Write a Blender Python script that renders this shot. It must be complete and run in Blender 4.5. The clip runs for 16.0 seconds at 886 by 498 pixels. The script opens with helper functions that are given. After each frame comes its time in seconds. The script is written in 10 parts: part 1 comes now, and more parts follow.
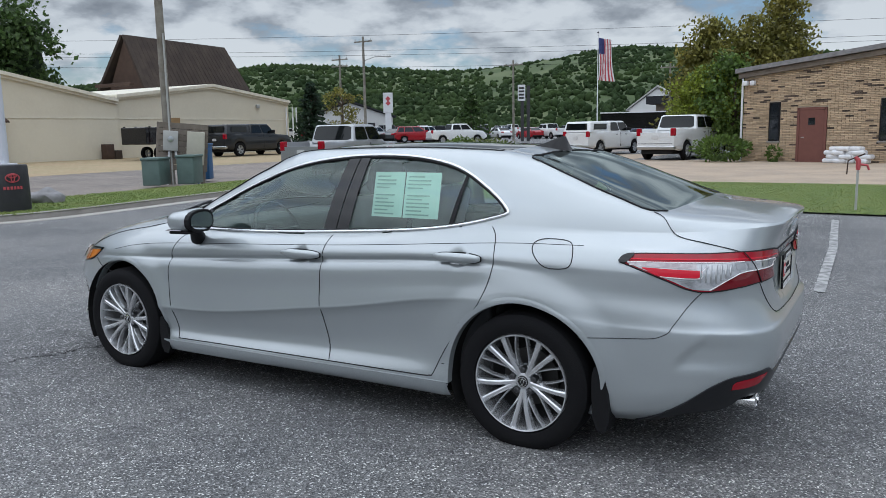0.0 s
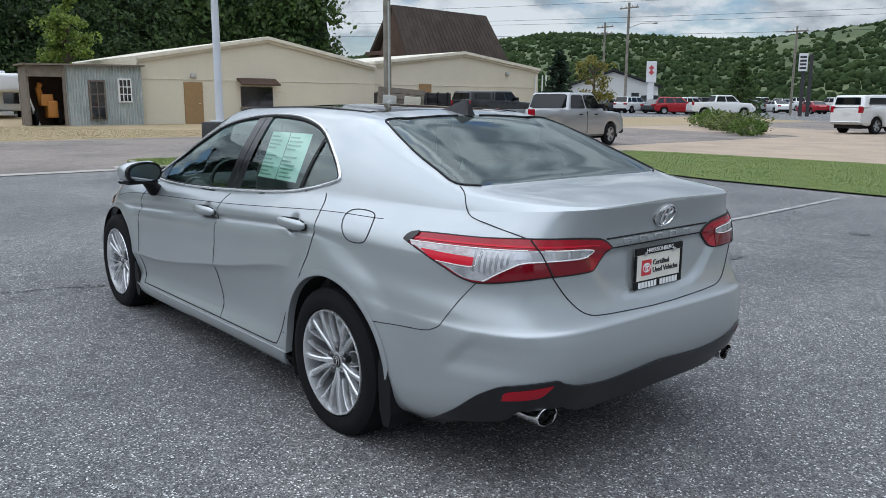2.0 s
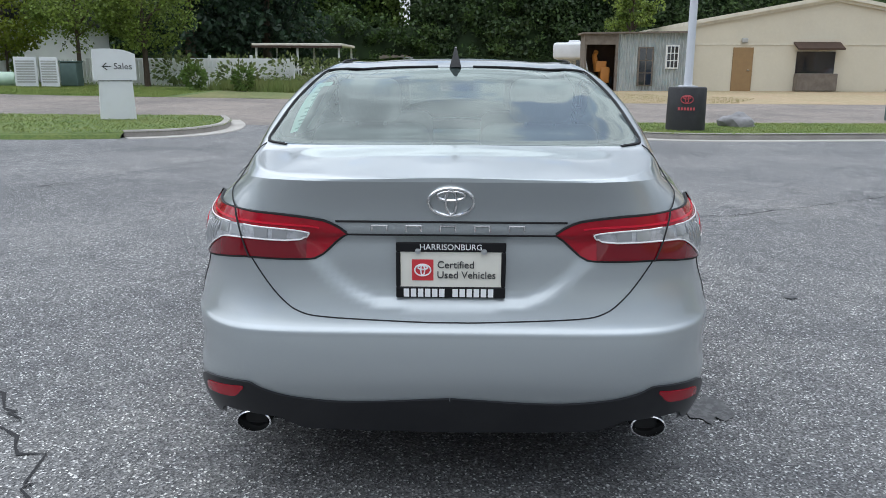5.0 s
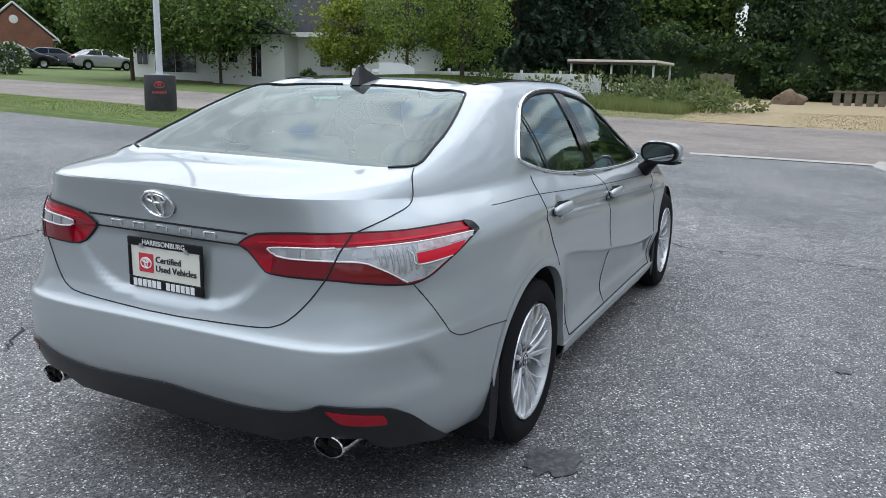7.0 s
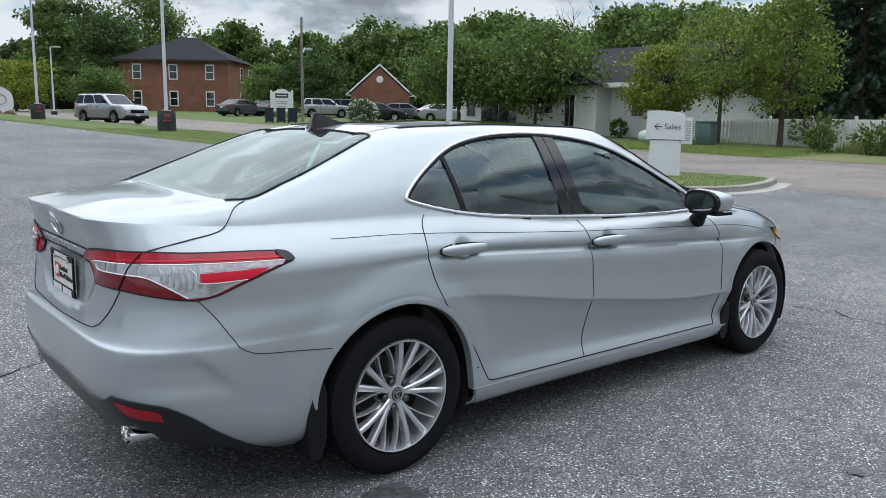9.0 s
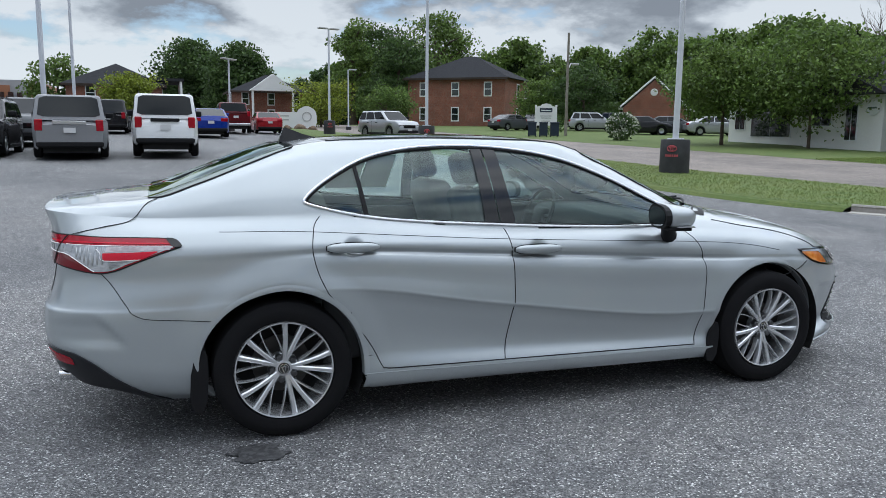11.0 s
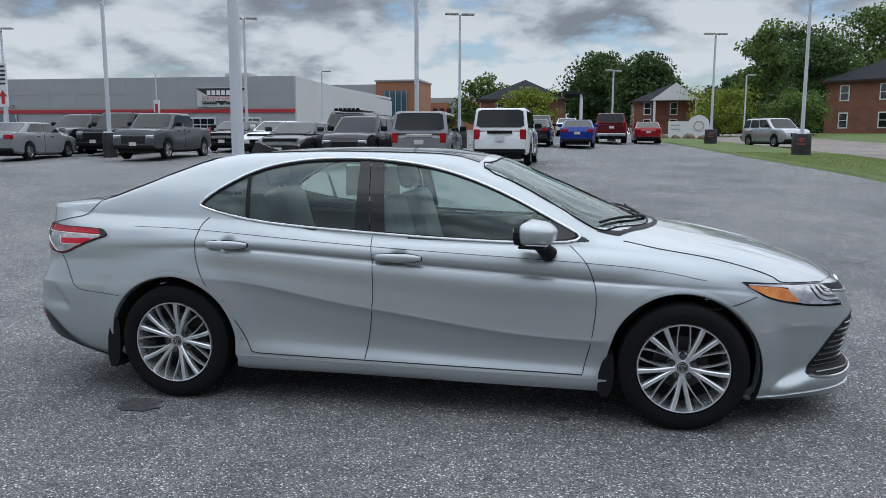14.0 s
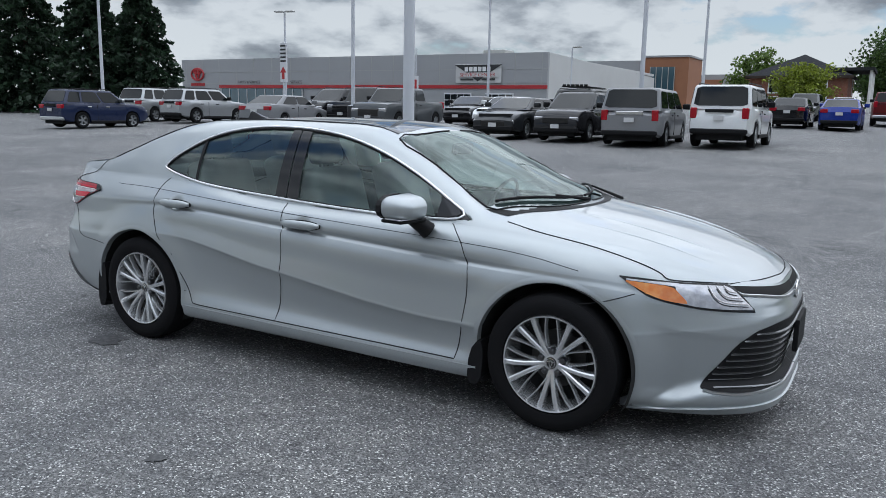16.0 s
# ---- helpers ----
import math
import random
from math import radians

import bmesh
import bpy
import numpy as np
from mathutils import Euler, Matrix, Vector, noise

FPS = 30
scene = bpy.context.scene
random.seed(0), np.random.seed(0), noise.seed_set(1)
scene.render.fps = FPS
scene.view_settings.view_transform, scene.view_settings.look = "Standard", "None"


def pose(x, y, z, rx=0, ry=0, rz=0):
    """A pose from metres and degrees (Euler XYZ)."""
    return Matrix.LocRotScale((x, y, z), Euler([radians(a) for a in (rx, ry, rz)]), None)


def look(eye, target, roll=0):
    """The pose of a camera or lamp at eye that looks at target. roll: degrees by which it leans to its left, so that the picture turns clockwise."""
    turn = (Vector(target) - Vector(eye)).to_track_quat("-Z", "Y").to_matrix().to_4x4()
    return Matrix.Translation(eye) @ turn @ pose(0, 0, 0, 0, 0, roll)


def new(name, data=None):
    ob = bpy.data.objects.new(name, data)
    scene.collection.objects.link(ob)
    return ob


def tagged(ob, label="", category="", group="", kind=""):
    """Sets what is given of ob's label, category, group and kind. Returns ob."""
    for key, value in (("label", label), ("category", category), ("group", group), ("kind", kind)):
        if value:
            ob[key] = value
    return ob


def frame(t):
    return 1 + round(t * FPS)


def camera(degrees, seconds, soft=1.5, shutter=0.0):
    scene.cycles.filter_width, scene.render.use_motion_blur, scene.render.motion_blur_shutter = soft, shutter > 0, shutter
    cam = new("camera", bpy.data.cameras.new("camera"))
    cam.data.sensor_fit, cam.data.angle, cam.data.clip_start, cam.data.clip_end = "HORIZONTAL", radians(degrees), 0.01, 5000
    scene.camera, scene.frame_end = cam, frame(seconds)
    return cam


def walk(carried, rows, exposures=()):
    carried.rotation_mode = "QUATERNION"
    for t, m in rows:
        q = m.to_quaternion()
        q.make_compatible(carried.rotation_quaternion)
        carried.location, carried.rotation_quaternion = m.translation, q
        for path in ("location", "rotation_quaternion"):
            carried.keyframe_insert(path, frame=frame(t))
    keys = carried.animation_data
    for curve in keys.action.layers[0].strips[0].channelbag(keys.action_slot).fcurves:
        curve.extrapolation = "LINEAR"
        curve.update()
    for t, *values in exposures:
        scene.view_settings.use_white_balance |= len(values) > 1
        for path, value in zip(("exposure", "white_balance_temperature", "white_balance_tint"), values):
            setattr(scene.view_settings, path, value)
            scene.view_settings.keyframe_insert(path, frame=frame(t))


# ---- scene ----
cam = camera(59.0, 16.0, 0.8)
PATH = [
    (0, (-2.909, 4.122, 1.509), (-1.903, 2.42, 1.211), -1.0),
    (0.5, (-3.312, 3.792, 1.5), (-2.169, 2.182, 1.181), -0.9),
    (1, (-3.63, 3.393, 1.469), (-2.363, 1.884, 1.13), -0.7),
    (1.5, (-3.967, 3.018, 1.473), (-2.582, 1.62, 1.114), -0.4),
    (2, (-4.231, 2.63, 1.454), (-2.724, 1.368, 1.085), 0.3),
    (2.5, (-4.422, 2.196, 1.444), (-2.791, 1.104, 1.06), 0.9),
    (3, (-4.564, 1.78, 1.416), (-2.812, 0.902, 1.015), 1.2),
    (3.2, (-4.567, 1.589, 1.391), (-2.773, 0.805, 0.982), 1.2),
    (5.3, (-4.621, -0.294, 1.387), (-2.681, -0.121, 0.932), 0.4),
    (5.5, (-4.571, -0.476, 1.369), (-2.641, -0.219, 0.913), 0.6),
    (6, (-4.525, -0.942, 1.402), (-2.632, -0.483, 0.949), 1.0),
    (6.5, (-4.43, -1.401, 1.411), (-2.591, -0.75, 0.969), 1.4),
    (7, (-4.247, -1.84, 1.43), (-2.482, -1.003, 1.002), 1.6),
    (7.5, (-4.067, -2.274, 1.446), (-2.401, -1.244, 1.044), 1.7),
    (8, (-3.805, -2.653, 1.441), (-2.258, -1.443, 1.065), 1.6),
    (8.5, (-3.569, -3.05, 1.455), (-2.158, -1.676, 1.107), 1.3),
    (9, (-3.246, -3.337, 1.443), (-1.978, -1.825, 1.118), 0.9),
    (9.2, (-3.131, -3.473, 1.454), (-1.921, -1.913, 1.136), 0.7),
    (11.3, (-1.659, -4.674, 1.472), (-1.1, -2.776, 1.176), 0.8),
    (11.5, (-1.491, -4.772, 1.484), (-0.999, -2.856, 1.193), 0.9),
    (12, (-1.051, -4.946, 1.493), (-0.726, -2.992, 1.218), 1.0),
    (12.5, (-0.6, -4.973, 1.497), (-0.44, -2.997, 1.234), 0.8),
    (13, (-0.085, -5.039, 1.51), (-0.101, -3.056, 1.251), 0.5),
    (13.5, (0.404, -4.999, 1.491), (0.218, -3.026, 1.223), 0.2),
    (14, (0.912, -4.938, 1.506), (0.55, -2.991, 1.223), 0.1),
    (14.5, (1.383, -4.829, 1.493), (0.851, -2.924, 1.197), 0.3),
    (15, (1.854, -4.685, 1.499), (1.16, -2.835, 1.188), 0.6),
    (15.5, (2.32, -4.505, 1.508), (1.479, -2.72, 1.182), 1.0),
    (16, (2.726, -4.212, 1.494), (1.747, -2.503, 1.148), 1.1),
]
walk(cam, [(t, look(eye, target, roll)) for t, eye, target, roll in PATH],
     [(0, 0.94, 5750, 10), (3, 1.17, 5800, 10), (5.5, 1.28, 5850, 10), (8.5, 1.26, 5850, 10), (11.5, 1.09, 5750, 10), (14.5, 0.92, 5750, 10), (16, 0.96, 5780, 10)])

# ---- light ----
SUN_ROT, SUN_EL = 20.0, 70.0
world = bpy.data.worlds.new("sky")
scene.world = world
world.use_nodes = True


class Tree:
    """A short hand for node trees."""

    def __init__(self, tree):
        self.t = tree

    def n(self, kind, **kw):
        node = self.t.nodes.new(kind)
        for key, value in kw.items():
            node.inputs[key.replace("_", " ")].default_value = value
        return node

    def l(self, a, b):
        self.t.links.new(a, b)

    def math(self, op, a, b=None, clamp=False):
        node = self.t.nodes.new("ShaderNodeMath")
        node.operation, node.use_clamp = op, clamp
        for i, v in enumerate((a, b)):
            if v is None:
                continue
            if isinstance(v, (int, float)):
                node.inputs[i].default_value = v
            else:
                self.l(v, node.inputs[i])
        return node.outputs[0]

    def ramp(self, fac, stops):
        node = self.t.nodes.new("ShaderNodeValToRGB")
        el = node.color_ramp.elements
        while len(el) < len(stops):
            el.new(0.5)
        for e, (pos, col) in zip(el, stops):
            e.position = pos
            e.color = (*col, 1) if len(col) == 3 else col
        self.l(fac, node.inputs[0])
        return node.outputs[0]

    def mix(self, fac, a, b, kind="MIX"):
        node = self.t.nodes.new("ShaderNodeMix")
        node.data_type, node.blend_type = "RGBA", kind
        for sock, v in ((node.inputs[0], fac), (node.inputs[6], a), (node.inputs[7], b)):
            if isinstance(v, (int, float)):
                sock.default_value = v
            elif isinstance(v, tuple):
                sock.default_value = (*v, 1) if len(v) == 3 else v
            else:
                self.l(v, sock)
        return node.outputs[2]


def make_world():
    tr = Tree(world.node_tree)
    for node in list(tr.t.nodes):
        tr.t.nodes.remove(node)
    out = tr.n("ShaderNodeOutputWorld")
    bg = tr.n("ShaderNodeBackground", Strength=0.1)
    sky = tr.n("ShaderNodeTexSky")
    sky.sky_type, sky.sun_disc, sky.sun_elevation, sky.sun_rotation = "NISHITA", False, radians(SUN_EL), radians(SUN_ROT)
    sky.air_density, sky.dust_density, sky.ozone_density = 1.0, 1.5, 1.0
    co = tr.n("ShaderNodeTexCoord")
    sep = tr.n("ShaderNodeSeparateXYZ")
    tr.l(co.outputs["Generated"], sep.inputs[0])
    comb = tr.n("ShaderNodeCombineXYZ")
    tr.l(sep.outputs[0], comb.inputs[0])
    tr.l(sep.outputs[1], comb.inputs[1])
    tr.l(tr.math("MULTIPLY", tr.math("POWER", tr.math("MAXIMUM", sep.outputs[2], 0.0), 0.9), 2.1), comb.inputs[2])

    def cloud(scale, detail, shift, rough=0.56, twist=0.25):
        move = tr.n("ShaderNodeVectorMath")
        move.operation = "ADD"
        move.inputs[1].default_value = shift
        tr.l(comb.outputs[0], move.inputs[0])
        nz = tr.n("ShaderNodeTexNoise", Scale=scale, Detail=detail, Roughness=rough, Distortion=twist)
        tr.l(move.outputs[0], nz.inputs["Vector"])
        return nz.outputs[0]

    deck = cloud(1.7, 7.0, (4.1, 1.3, 0.2), 0.55, 0.1)
    puff, above = cloud(6.5, 10.0, (0, 0, 0), 0.58, 0.0), cloud(6.5, 4.0, (0, 0, 0.075), 0.5, 0.0)
    lit = tr.math("MULTIPLY", tr.math("SUBTRACT", puff, above), 2.2)
    band = tr.ramp(sep.outputs[2], [(0.03, (0.76, 0.76, 0.76)), (0.115, (0.70, 0.70, 0.70)), (0.16, (0.37, 0.37, 0.37)), (0.24, (0.28, 0.28, 0.28)), (0.45, (0.48, 0.48, 0.48)), (1.0, (0.55, 0.55, 0.55))])
    tone = tr.math("ADD", tr.math("ADD", lit, band), tr.math("ADD", tr.math("MULTIPLY", tr.math("SUBTRACT", 0.5, deck), 1.4), tr.math("MULTIPLY", tr.math("SUBTRACT", puff, 0.5), 0.5)), True)
    shade = tr.ramp(tone, [(0.12, (3.1, 3.3, 3.65)), (0.36, (4.6, 4.85, 5.2)), (0.56, (7.2, 7.4, 7.65)), (0.78, (8.8, 8.9, 9.0))])
    cover = tr.math("ADD", tr.math("MULTIPLY", puff, 0.6), tr.math("MULTIPLY", deck, 0.4))
    mask = tr.ramp(cover, [(0.405, (0, 0, 0)), (0.46, (1, 1, 1))])
    whole = tr.mix(mask, tr.mix(1.0, sky.outputs[0], (1.3, 1.35, 1.4), "MULTIPLY"), shade)
    rise = tr.ramp(sep.outputs[2], [(0.0, (0.42, 0.42, 0.39)), (0.22, (0.36, 0.36, 0.35)), (0.5, (0.59, 0.59, 0.58)), (0.72, (0.74, 0.74, 0.72)), (1.0, (0.86, 0.86, 0.84))])
    tr.l(tr.mix(1.0, whole, rise, "MULTIPLY"), bg.inputs[0])
    tr.l(bg.outputs[0], out.inputs[0])


make_world()
sun = new("sun", bpy.data.lights.new("sun", "SUN"))
sun.data.energy, sun.data.angle, sun.data.color = 0.92, radians(120), (1.0, 0.97, 0.92)
sun.matrix_world = look((math.sin(radians(SUN_ROT)) * 50, math.cos(radians(SUN_ROT)) * 50, 50 * math.tan(radians(SUN_EL))), (0, 0, 0))

# ---- materials ----
MATS = {}


def material(name, color, rough=0.6, metal=0.0, spots=(), bump=0.0, bump_scale=60.0, coat=0.0, vary=0.0, spec=0.5, alpha=1.0):
    """A surface of one base colour with stains and grain: spots are (scale, colour, threshold, softness, amount)."""
    m = bpy.data.materials.new(name)
    m.use_nodes = True
    tr = Tree(m.node_tree)
    b = tr.t.nodes["Principled BSDF"]
    b.inputs["Roughness"].default_value = rough
    b.inputs["Metallic"].default_value = metal
    b.inputs["Specular IOR Level"].default_value = spec
    b.inputs["Coat Weight"].default_value = coat
    b.inputs["Coat Roughness"].default_value = 0.04
    b.inputs["Alpha"].default_value = alpha
    col = None
    if spots or bump or vary:
        co = tr.n("ShaderNodeTexCoord")
        where = co.outputs["Object"]
    base = tr.n("ShaderNodeRGB")
    base.outputs[0].default_value = (*color, 1)
    col = base.outputs[0]
    for scale, tone, at, soft, amount in spots:
        nz = tr.n("ShaderNodeTexNoise", Scale=scale, Detail=5.0, Roughness=0.6)
        tr.l(where, nz.inputs["Vector"])
        f = tr.ramp(nz.outputs[0], [(max(at - soft, 0), (0, 0, 0)), (min(at + soft, 1), (1, 1, 1))])
        col = tr.mix(tr.math("MULTIPLY", f, amount), col, tone)
    if vary:
        info = tr.n("ShaderNodeObjectInfo")
        hsv = tr.n("ShaderNodeHueSaturation")
        tr.l(tr.math("ADD", tr.math("MULTIPLY", info.outputs["Random"], 2 * vary), 1.0 - vary), hsv.inputs["Value"])
        tr.l(col, hsv.inputs["Color"])
        col = hsv.outputs[0]
    tr.l(col, b.inputs["Base Color"])
    if bump:
        nz = tr.n("ShaderNodeTexNoise", Scale=bump_scale, Detail=4.0)
        tr.l(where, nz.inputs["Vector"])
        bp = tr.n("ShaderNodeBump", Strength=bump, Distance=0.02)
        tr.l(nz.outputs[0], bp.inputs["Height"])
        tr.l(bp.outputs[0], b.inputs["Normal"])
    MATS[name] = m
    return m


def paint(name, color, metal=0.85, rough=0.33):
    """Car paint: fine flake under a clear coat, with a film of dust."""
    m = material(name, color, rough, metal, coat=1.0)
    tr = Tree(m.node_tree)
    b = tr.t.nodes["Principled BSDF"]
    co = tr.n("ShaderNodeTexCoord")
    fl = tr.n("ShaderNodeTexNoise", Scale=900.0, Detail=1.0)
    tr.l(co.outputs["Object"], fl.inputs["Vector"])
    dust = tr.n("ShaderNodeTexNoise", Scale=2.2, Detail=6.0, Roughness=0.65)
    tr.l(co.outputs["Object"], dust.inputs["Vector"])
    r = tr.math("ADD", tr.math("MULTIPLY", dust.outputs[0], 0.10), rough - 0.05)
    tr.l(r, b.inputs["Roughness"])
    tone = tr.ramp(fl.outputs[0], [(0.3, tuple(c * 0.86 for c in color)), (0.7, tuple(min(c * 1.1, 1) for c in color))])
    tr.l(tone, b.inputs["Base Color"])
    return m


def glass(name, tint, rough=0.0, sheen=1.05, gloss=(1, 1, 1)):
    """A thin pane: clear tinted view through it and a mirror sheen that grows with the angle."""
    m = bpy.data.materials.new(name)
    m.use_nodes = True
    tr = Tree(m.node_tree)
    for node in list(tr.t.nodes):
        tr.t.nodes.remove(node)
    out = tr.n("ShaderNodeOutputMaterial")
    see = tr.n("ShaderNodeBsdfTransparent")
    see.inputs[0].default_value = (*tint, 1)
    gl = tr.n("ShaderNodeBsdfGlossy", Roughness=rough)
    gl.inputs[0].default_value = (*gloss, 1)
    fr = tr.n("ShaderNodeFresnel", IOR=1.5)
    mix = tr.n("ShaderNodeMixShader")
    tr.l(tr.math("ADD", tr.math("MULTIPLY", fr.outputs[0], sheen), 0.015, True), mix.inputs[0])
    tr.l(see.outputs[0], mix.inputs[1])
    tr.l(gl.outputs[0], mix.inputs[2])
    tr.l(mix.outputs[0], out.inputs[0])
    MATS[name] = m
    return m


SILVER = paint("silver_paint", (0.425, 0.457, 0.469), 0.56, 0.36)
GLASS_SIDE = glass("side_glass", (0.80, 0.92, 0.88), 0.0, 1.5, (0.88, 1.0, 0.96))
GLASS_FRONT = glass("windscreen_glass", (0.66, 0.80, 0.77), 0.02, 1.1, (0.90, 1.0, 0.97))
GLASS_REAR = glass("rear_glass", (0.42, 0.50, 0.48), 0.02, 1.15, (0.90, 1.0, 0.97))
GLASS_ROOF = glass("roof_glass", (0.02, 0.022, 0.025))
CHROME = material("chrome", (0.78, 0.78, 0.78), 0.10, 1.0)
CHROME_SATIN = material("satin_chrome", (0.62, 0.63, 0.64), 0.28, 1.0)
RIM = material("wheel_silver", (0.66, 0.67, 0.68), 0.25, 0.72, coat=0.6, spots=((40, (0.54, 0.54, 0.55), 0.6, 0.12, 0.4),))
RUBBER = material("tyre_rubber", (0.010, 0.010, 0.011), 0.85, spots=((9.0, (0.013, 0.0125, 0.012), 0.6, 0.12, 0.5),), bump=0.15, bump_scale=120, spec=0.12)
BLACK_PLASTIC = material("black_plastic", (0.009, 0.009, 0.010), 0.55, spec=0.2, bump=0.1, bump_scale=400)
BLACK_GLOSS = material("gloss_black", (0.008, 0.008, 0.009), 0.10, coat=0.1, spec=0.4)
GREY_PLASTIC = material("black_bumper_plastic", (0.011, 0.0115, 0.014), 0.33, spec=0.4, spots=((6, (0.028, 0.028, 0.03), 0.6, 0.15, 0.4),))
DARK = material("dark_underbody", (0.006, 0.006, 0.006), 0.9)
RED_LENS = material("red_lens", (0.34, 0.004, 0.016), 0.12, coat=0.15, spec=0.4, spots=((9, (0.24, 0.003, 0.010), 0.5, 0.15, 0.6),))
RED_DARK = material("dark_red_lens", (0.15, 0.002, 0.008), 0.08, coat=0.4, spec=0.4)
CLEAR_LENS = material("clear_lens", (0.52, 0.52, 0.54), 0.18, 0.7, coat=1.0, spots=((14, (0.22, 0.22, 0.24), 0.5, 0.1, 0.6),), bump=0.08, bump_scale=60)
AMBER = material("amber_lens", (0.72, 0.21, 0.025), 0.15, coat=1.0, spots=((22, (0.80, 0.42, 0.12), 0.56, 0.12, 0.6), (9, (0.42, 0.09, 0.01), 0.5, 0.1, 0.5)))
SEAT = material("grey_leather", (0.36, 0.36, 0.355), 0.5, bump=0.1, bump_scale=90, spots=((5, (0.17, 0.17, 0.18), 0.55, 0.2, 0.5),))
TRIM_DARK = material("dark_trim", (0.045, 0.047, 0.05), 0.6)


# ---- geometry helpers ----
class Geo:
    """Gathers points and faces of one mesh."""

    def __init__(self):
        self.v, self.f = [], []

    def quad(self, *pts):
        i = len(self.v)
        self.v += [tuple(p) for p in pts]
        self.f.append(tuple(range(i, i + len(pts))))
        return self

    def box(self, x0, x1, y0, y1, z0, z1, c=0.0):
        """A box with chamfered edges."""
        c = min(c, 0.45 * min(x1 - x0, y1 - y0, z1 - z0))
        if c <= 0:
            i = len(self.v)
            self.v += [(x, y, z) for x in (x0, x1) for y in (y0, y1) for z in (z0, z1)]
            self.f += [tuple(i + k for k in q) for q in ((0, 1, 3, 2), (4, 6, 7, 5), (0, 4, 5, 1), (2, 3, 7, 6), (0, 2, 6, 4), (1, 5, 7, 3))]
            return self
        bm = bmesh.new()
        bmesh.ops.create_cube(bm, size=1, matrix=Matrix.Translation(((x0 + x1) / 2, (y0 + y1) / 2, (z0 + z1) / 2)) @ Matrix.Diagonal((x1 - x0, y1 - y0, z1 - z0, 1)))
        bmesh.ops.bevel(bm, geom=bm.edges[:], offset=c, segments=1, affect="EDGES")
        self.add_bm(bm)
        return self

    def add_bm(self, bm, m=None):
        i = len(self.v)
        bm.verts.index_update()
        self.v += [tuple(m @ v.co) if m else tuple(v.co) for v in bm.verts]
        self.f += [tuple(i + v.index for v in f.verts) for f in bm.faces]
        bm.free()
        return self

    def tube(self, pts, r, n=8, caps=True):
        """A round bar through points; r is one radius or one for each point."""
        pts = [Vector(p) for p in pts]
        rs = r if isinstance(r, (list, tuple)) else [r] * len(pts)
        base = len(self.v)
        side = None
        for k, p in enumerate(pts):
            d = (pts[min(k + 1, len(pts) - 1)] - pts[max(k - 1, 0)]).normalized()
            if side is None:
                side = d.orthogonal().normalized()
            side = (side - d * side.dot(d)).normalized()
            other = d.cross(side)
            for q in range(n):
                a = 2 * math.pi * q / n
                self.v.append(tuple(p + rs[k] * (math.cos(a) * side + math.sin(a) * other)))
        for k in range(len(pts) - 1):
            for q in range(n):
                a, b = base + k * n + q, base + k * n + (q + 1) % n
                self.f.append((a, b, b + n, a + n))
        if caps:
            self.f.append(tuple(base + q for q in reversed(range(n))))
            self.f.append(tuple(base + (len(pts) - 1) * n + q for q in range(n)))
        return self

    def ring(self, profile, n=48, axis="y", centre=(0, 0, 0), closed=True):
        """A turned body: profile of (radius, along) about an axis."""
        base = len(self.v)
        m = len(profile)
        for q in range(n):
            a = 2 * math.pi * q / n
            for r, h in profile:
                p = {"y": (r * math.cos(a), h, r * math.sin(a)), "z": (r * math.cos(a), r * math.sin(a), h), "x": (h, r * math.cos(a), r * math.sin(a))}[axis]
                self.v.append(tuple(p[i] + centre[i] for i in range(3)))
        for q in range(n):
            for k in range(m if closed else m - 1):
                a, b = base + q * m + k, base + q * m + (k + 1) % m
                c, d = base + (q + 1) % n * m + (k + 1) % m, base + (q + 1) % n * m + k
                self.f.append((a, b, c, d))
        return self

    def prism(self, outline, axis, lo, hi):
        """A flat outline given thickness along an axis (x: outline in y, z; y: in x, z; z: in x, y)."""
        put = {"x": lambda a, b, h: (h, a, b), "y": lambda a, b, h: (a, h, b), "z": lambda a, b, h: (a, b, h)}[axis]
        i, n = len(self.v), len(outline)
        self.v += [put(a, b, lo) for a, b in outline] + [put(a, b, hi) for a, b in outline]
        self.f += [tuple(i + k for k in range(n)), tuple(i + n + k for k in reversed(range(n)))]
        self.f += [(i + k, i + (k + 1) % n, i + n + (k + 1) % n, i + n + k) for k in range(n)]
        return self

    def sheet(self, grid):
        """A surface from rows of points."""
        base, n = len(self.v), len(grid[0])
        for row in grid:
            self.v += [tuple(p) for p in row]
        for i in range(len(grid) - 1):
            for j in range(n - 1):
                a = base + i * n + j
                self.f.append((a, a + 1, a + n + 1, a + n))
        return self

    def move(self, m, start=0):
        self.v[start:] = [tuple(m @ Vector(p)) for p in self.v[start:]]
        return self

    def soft_box(self, x0, x1, y0, y1, z0, z1, r, seg=3, m=None):
        """A box with rounded edges."""
        bm = bmesh.new()
        bmesh.ops.create_cube(bm, size=1, matrix=Matrix.Translation(((x0 + x1) / 2, (y0 + y1) / 2, (z0 + z1) / 2)) @ Matrix.Diagonal((x1 - x0, y1 - y0, z1 - z0, 1)))
        bmesh.ops.bevel(bm, geom=bm.edges[:], offset=min(r, 0.48 * min(x1 - x0, y1 - y0, z1 - z0)), segments=seg, affect="EDGES", profile=0.5)
        return self.add_bm(bm, m)

    def mirrored(self):
        """Adds the same on the other side of the xz plane."""
        i = len(self.v)
        self.v += [(x, -y, z) for x, y, z in self.v]
        self.f += [tuple(i + k for k in reversed(f)) for f in self.f[:]]
        return self

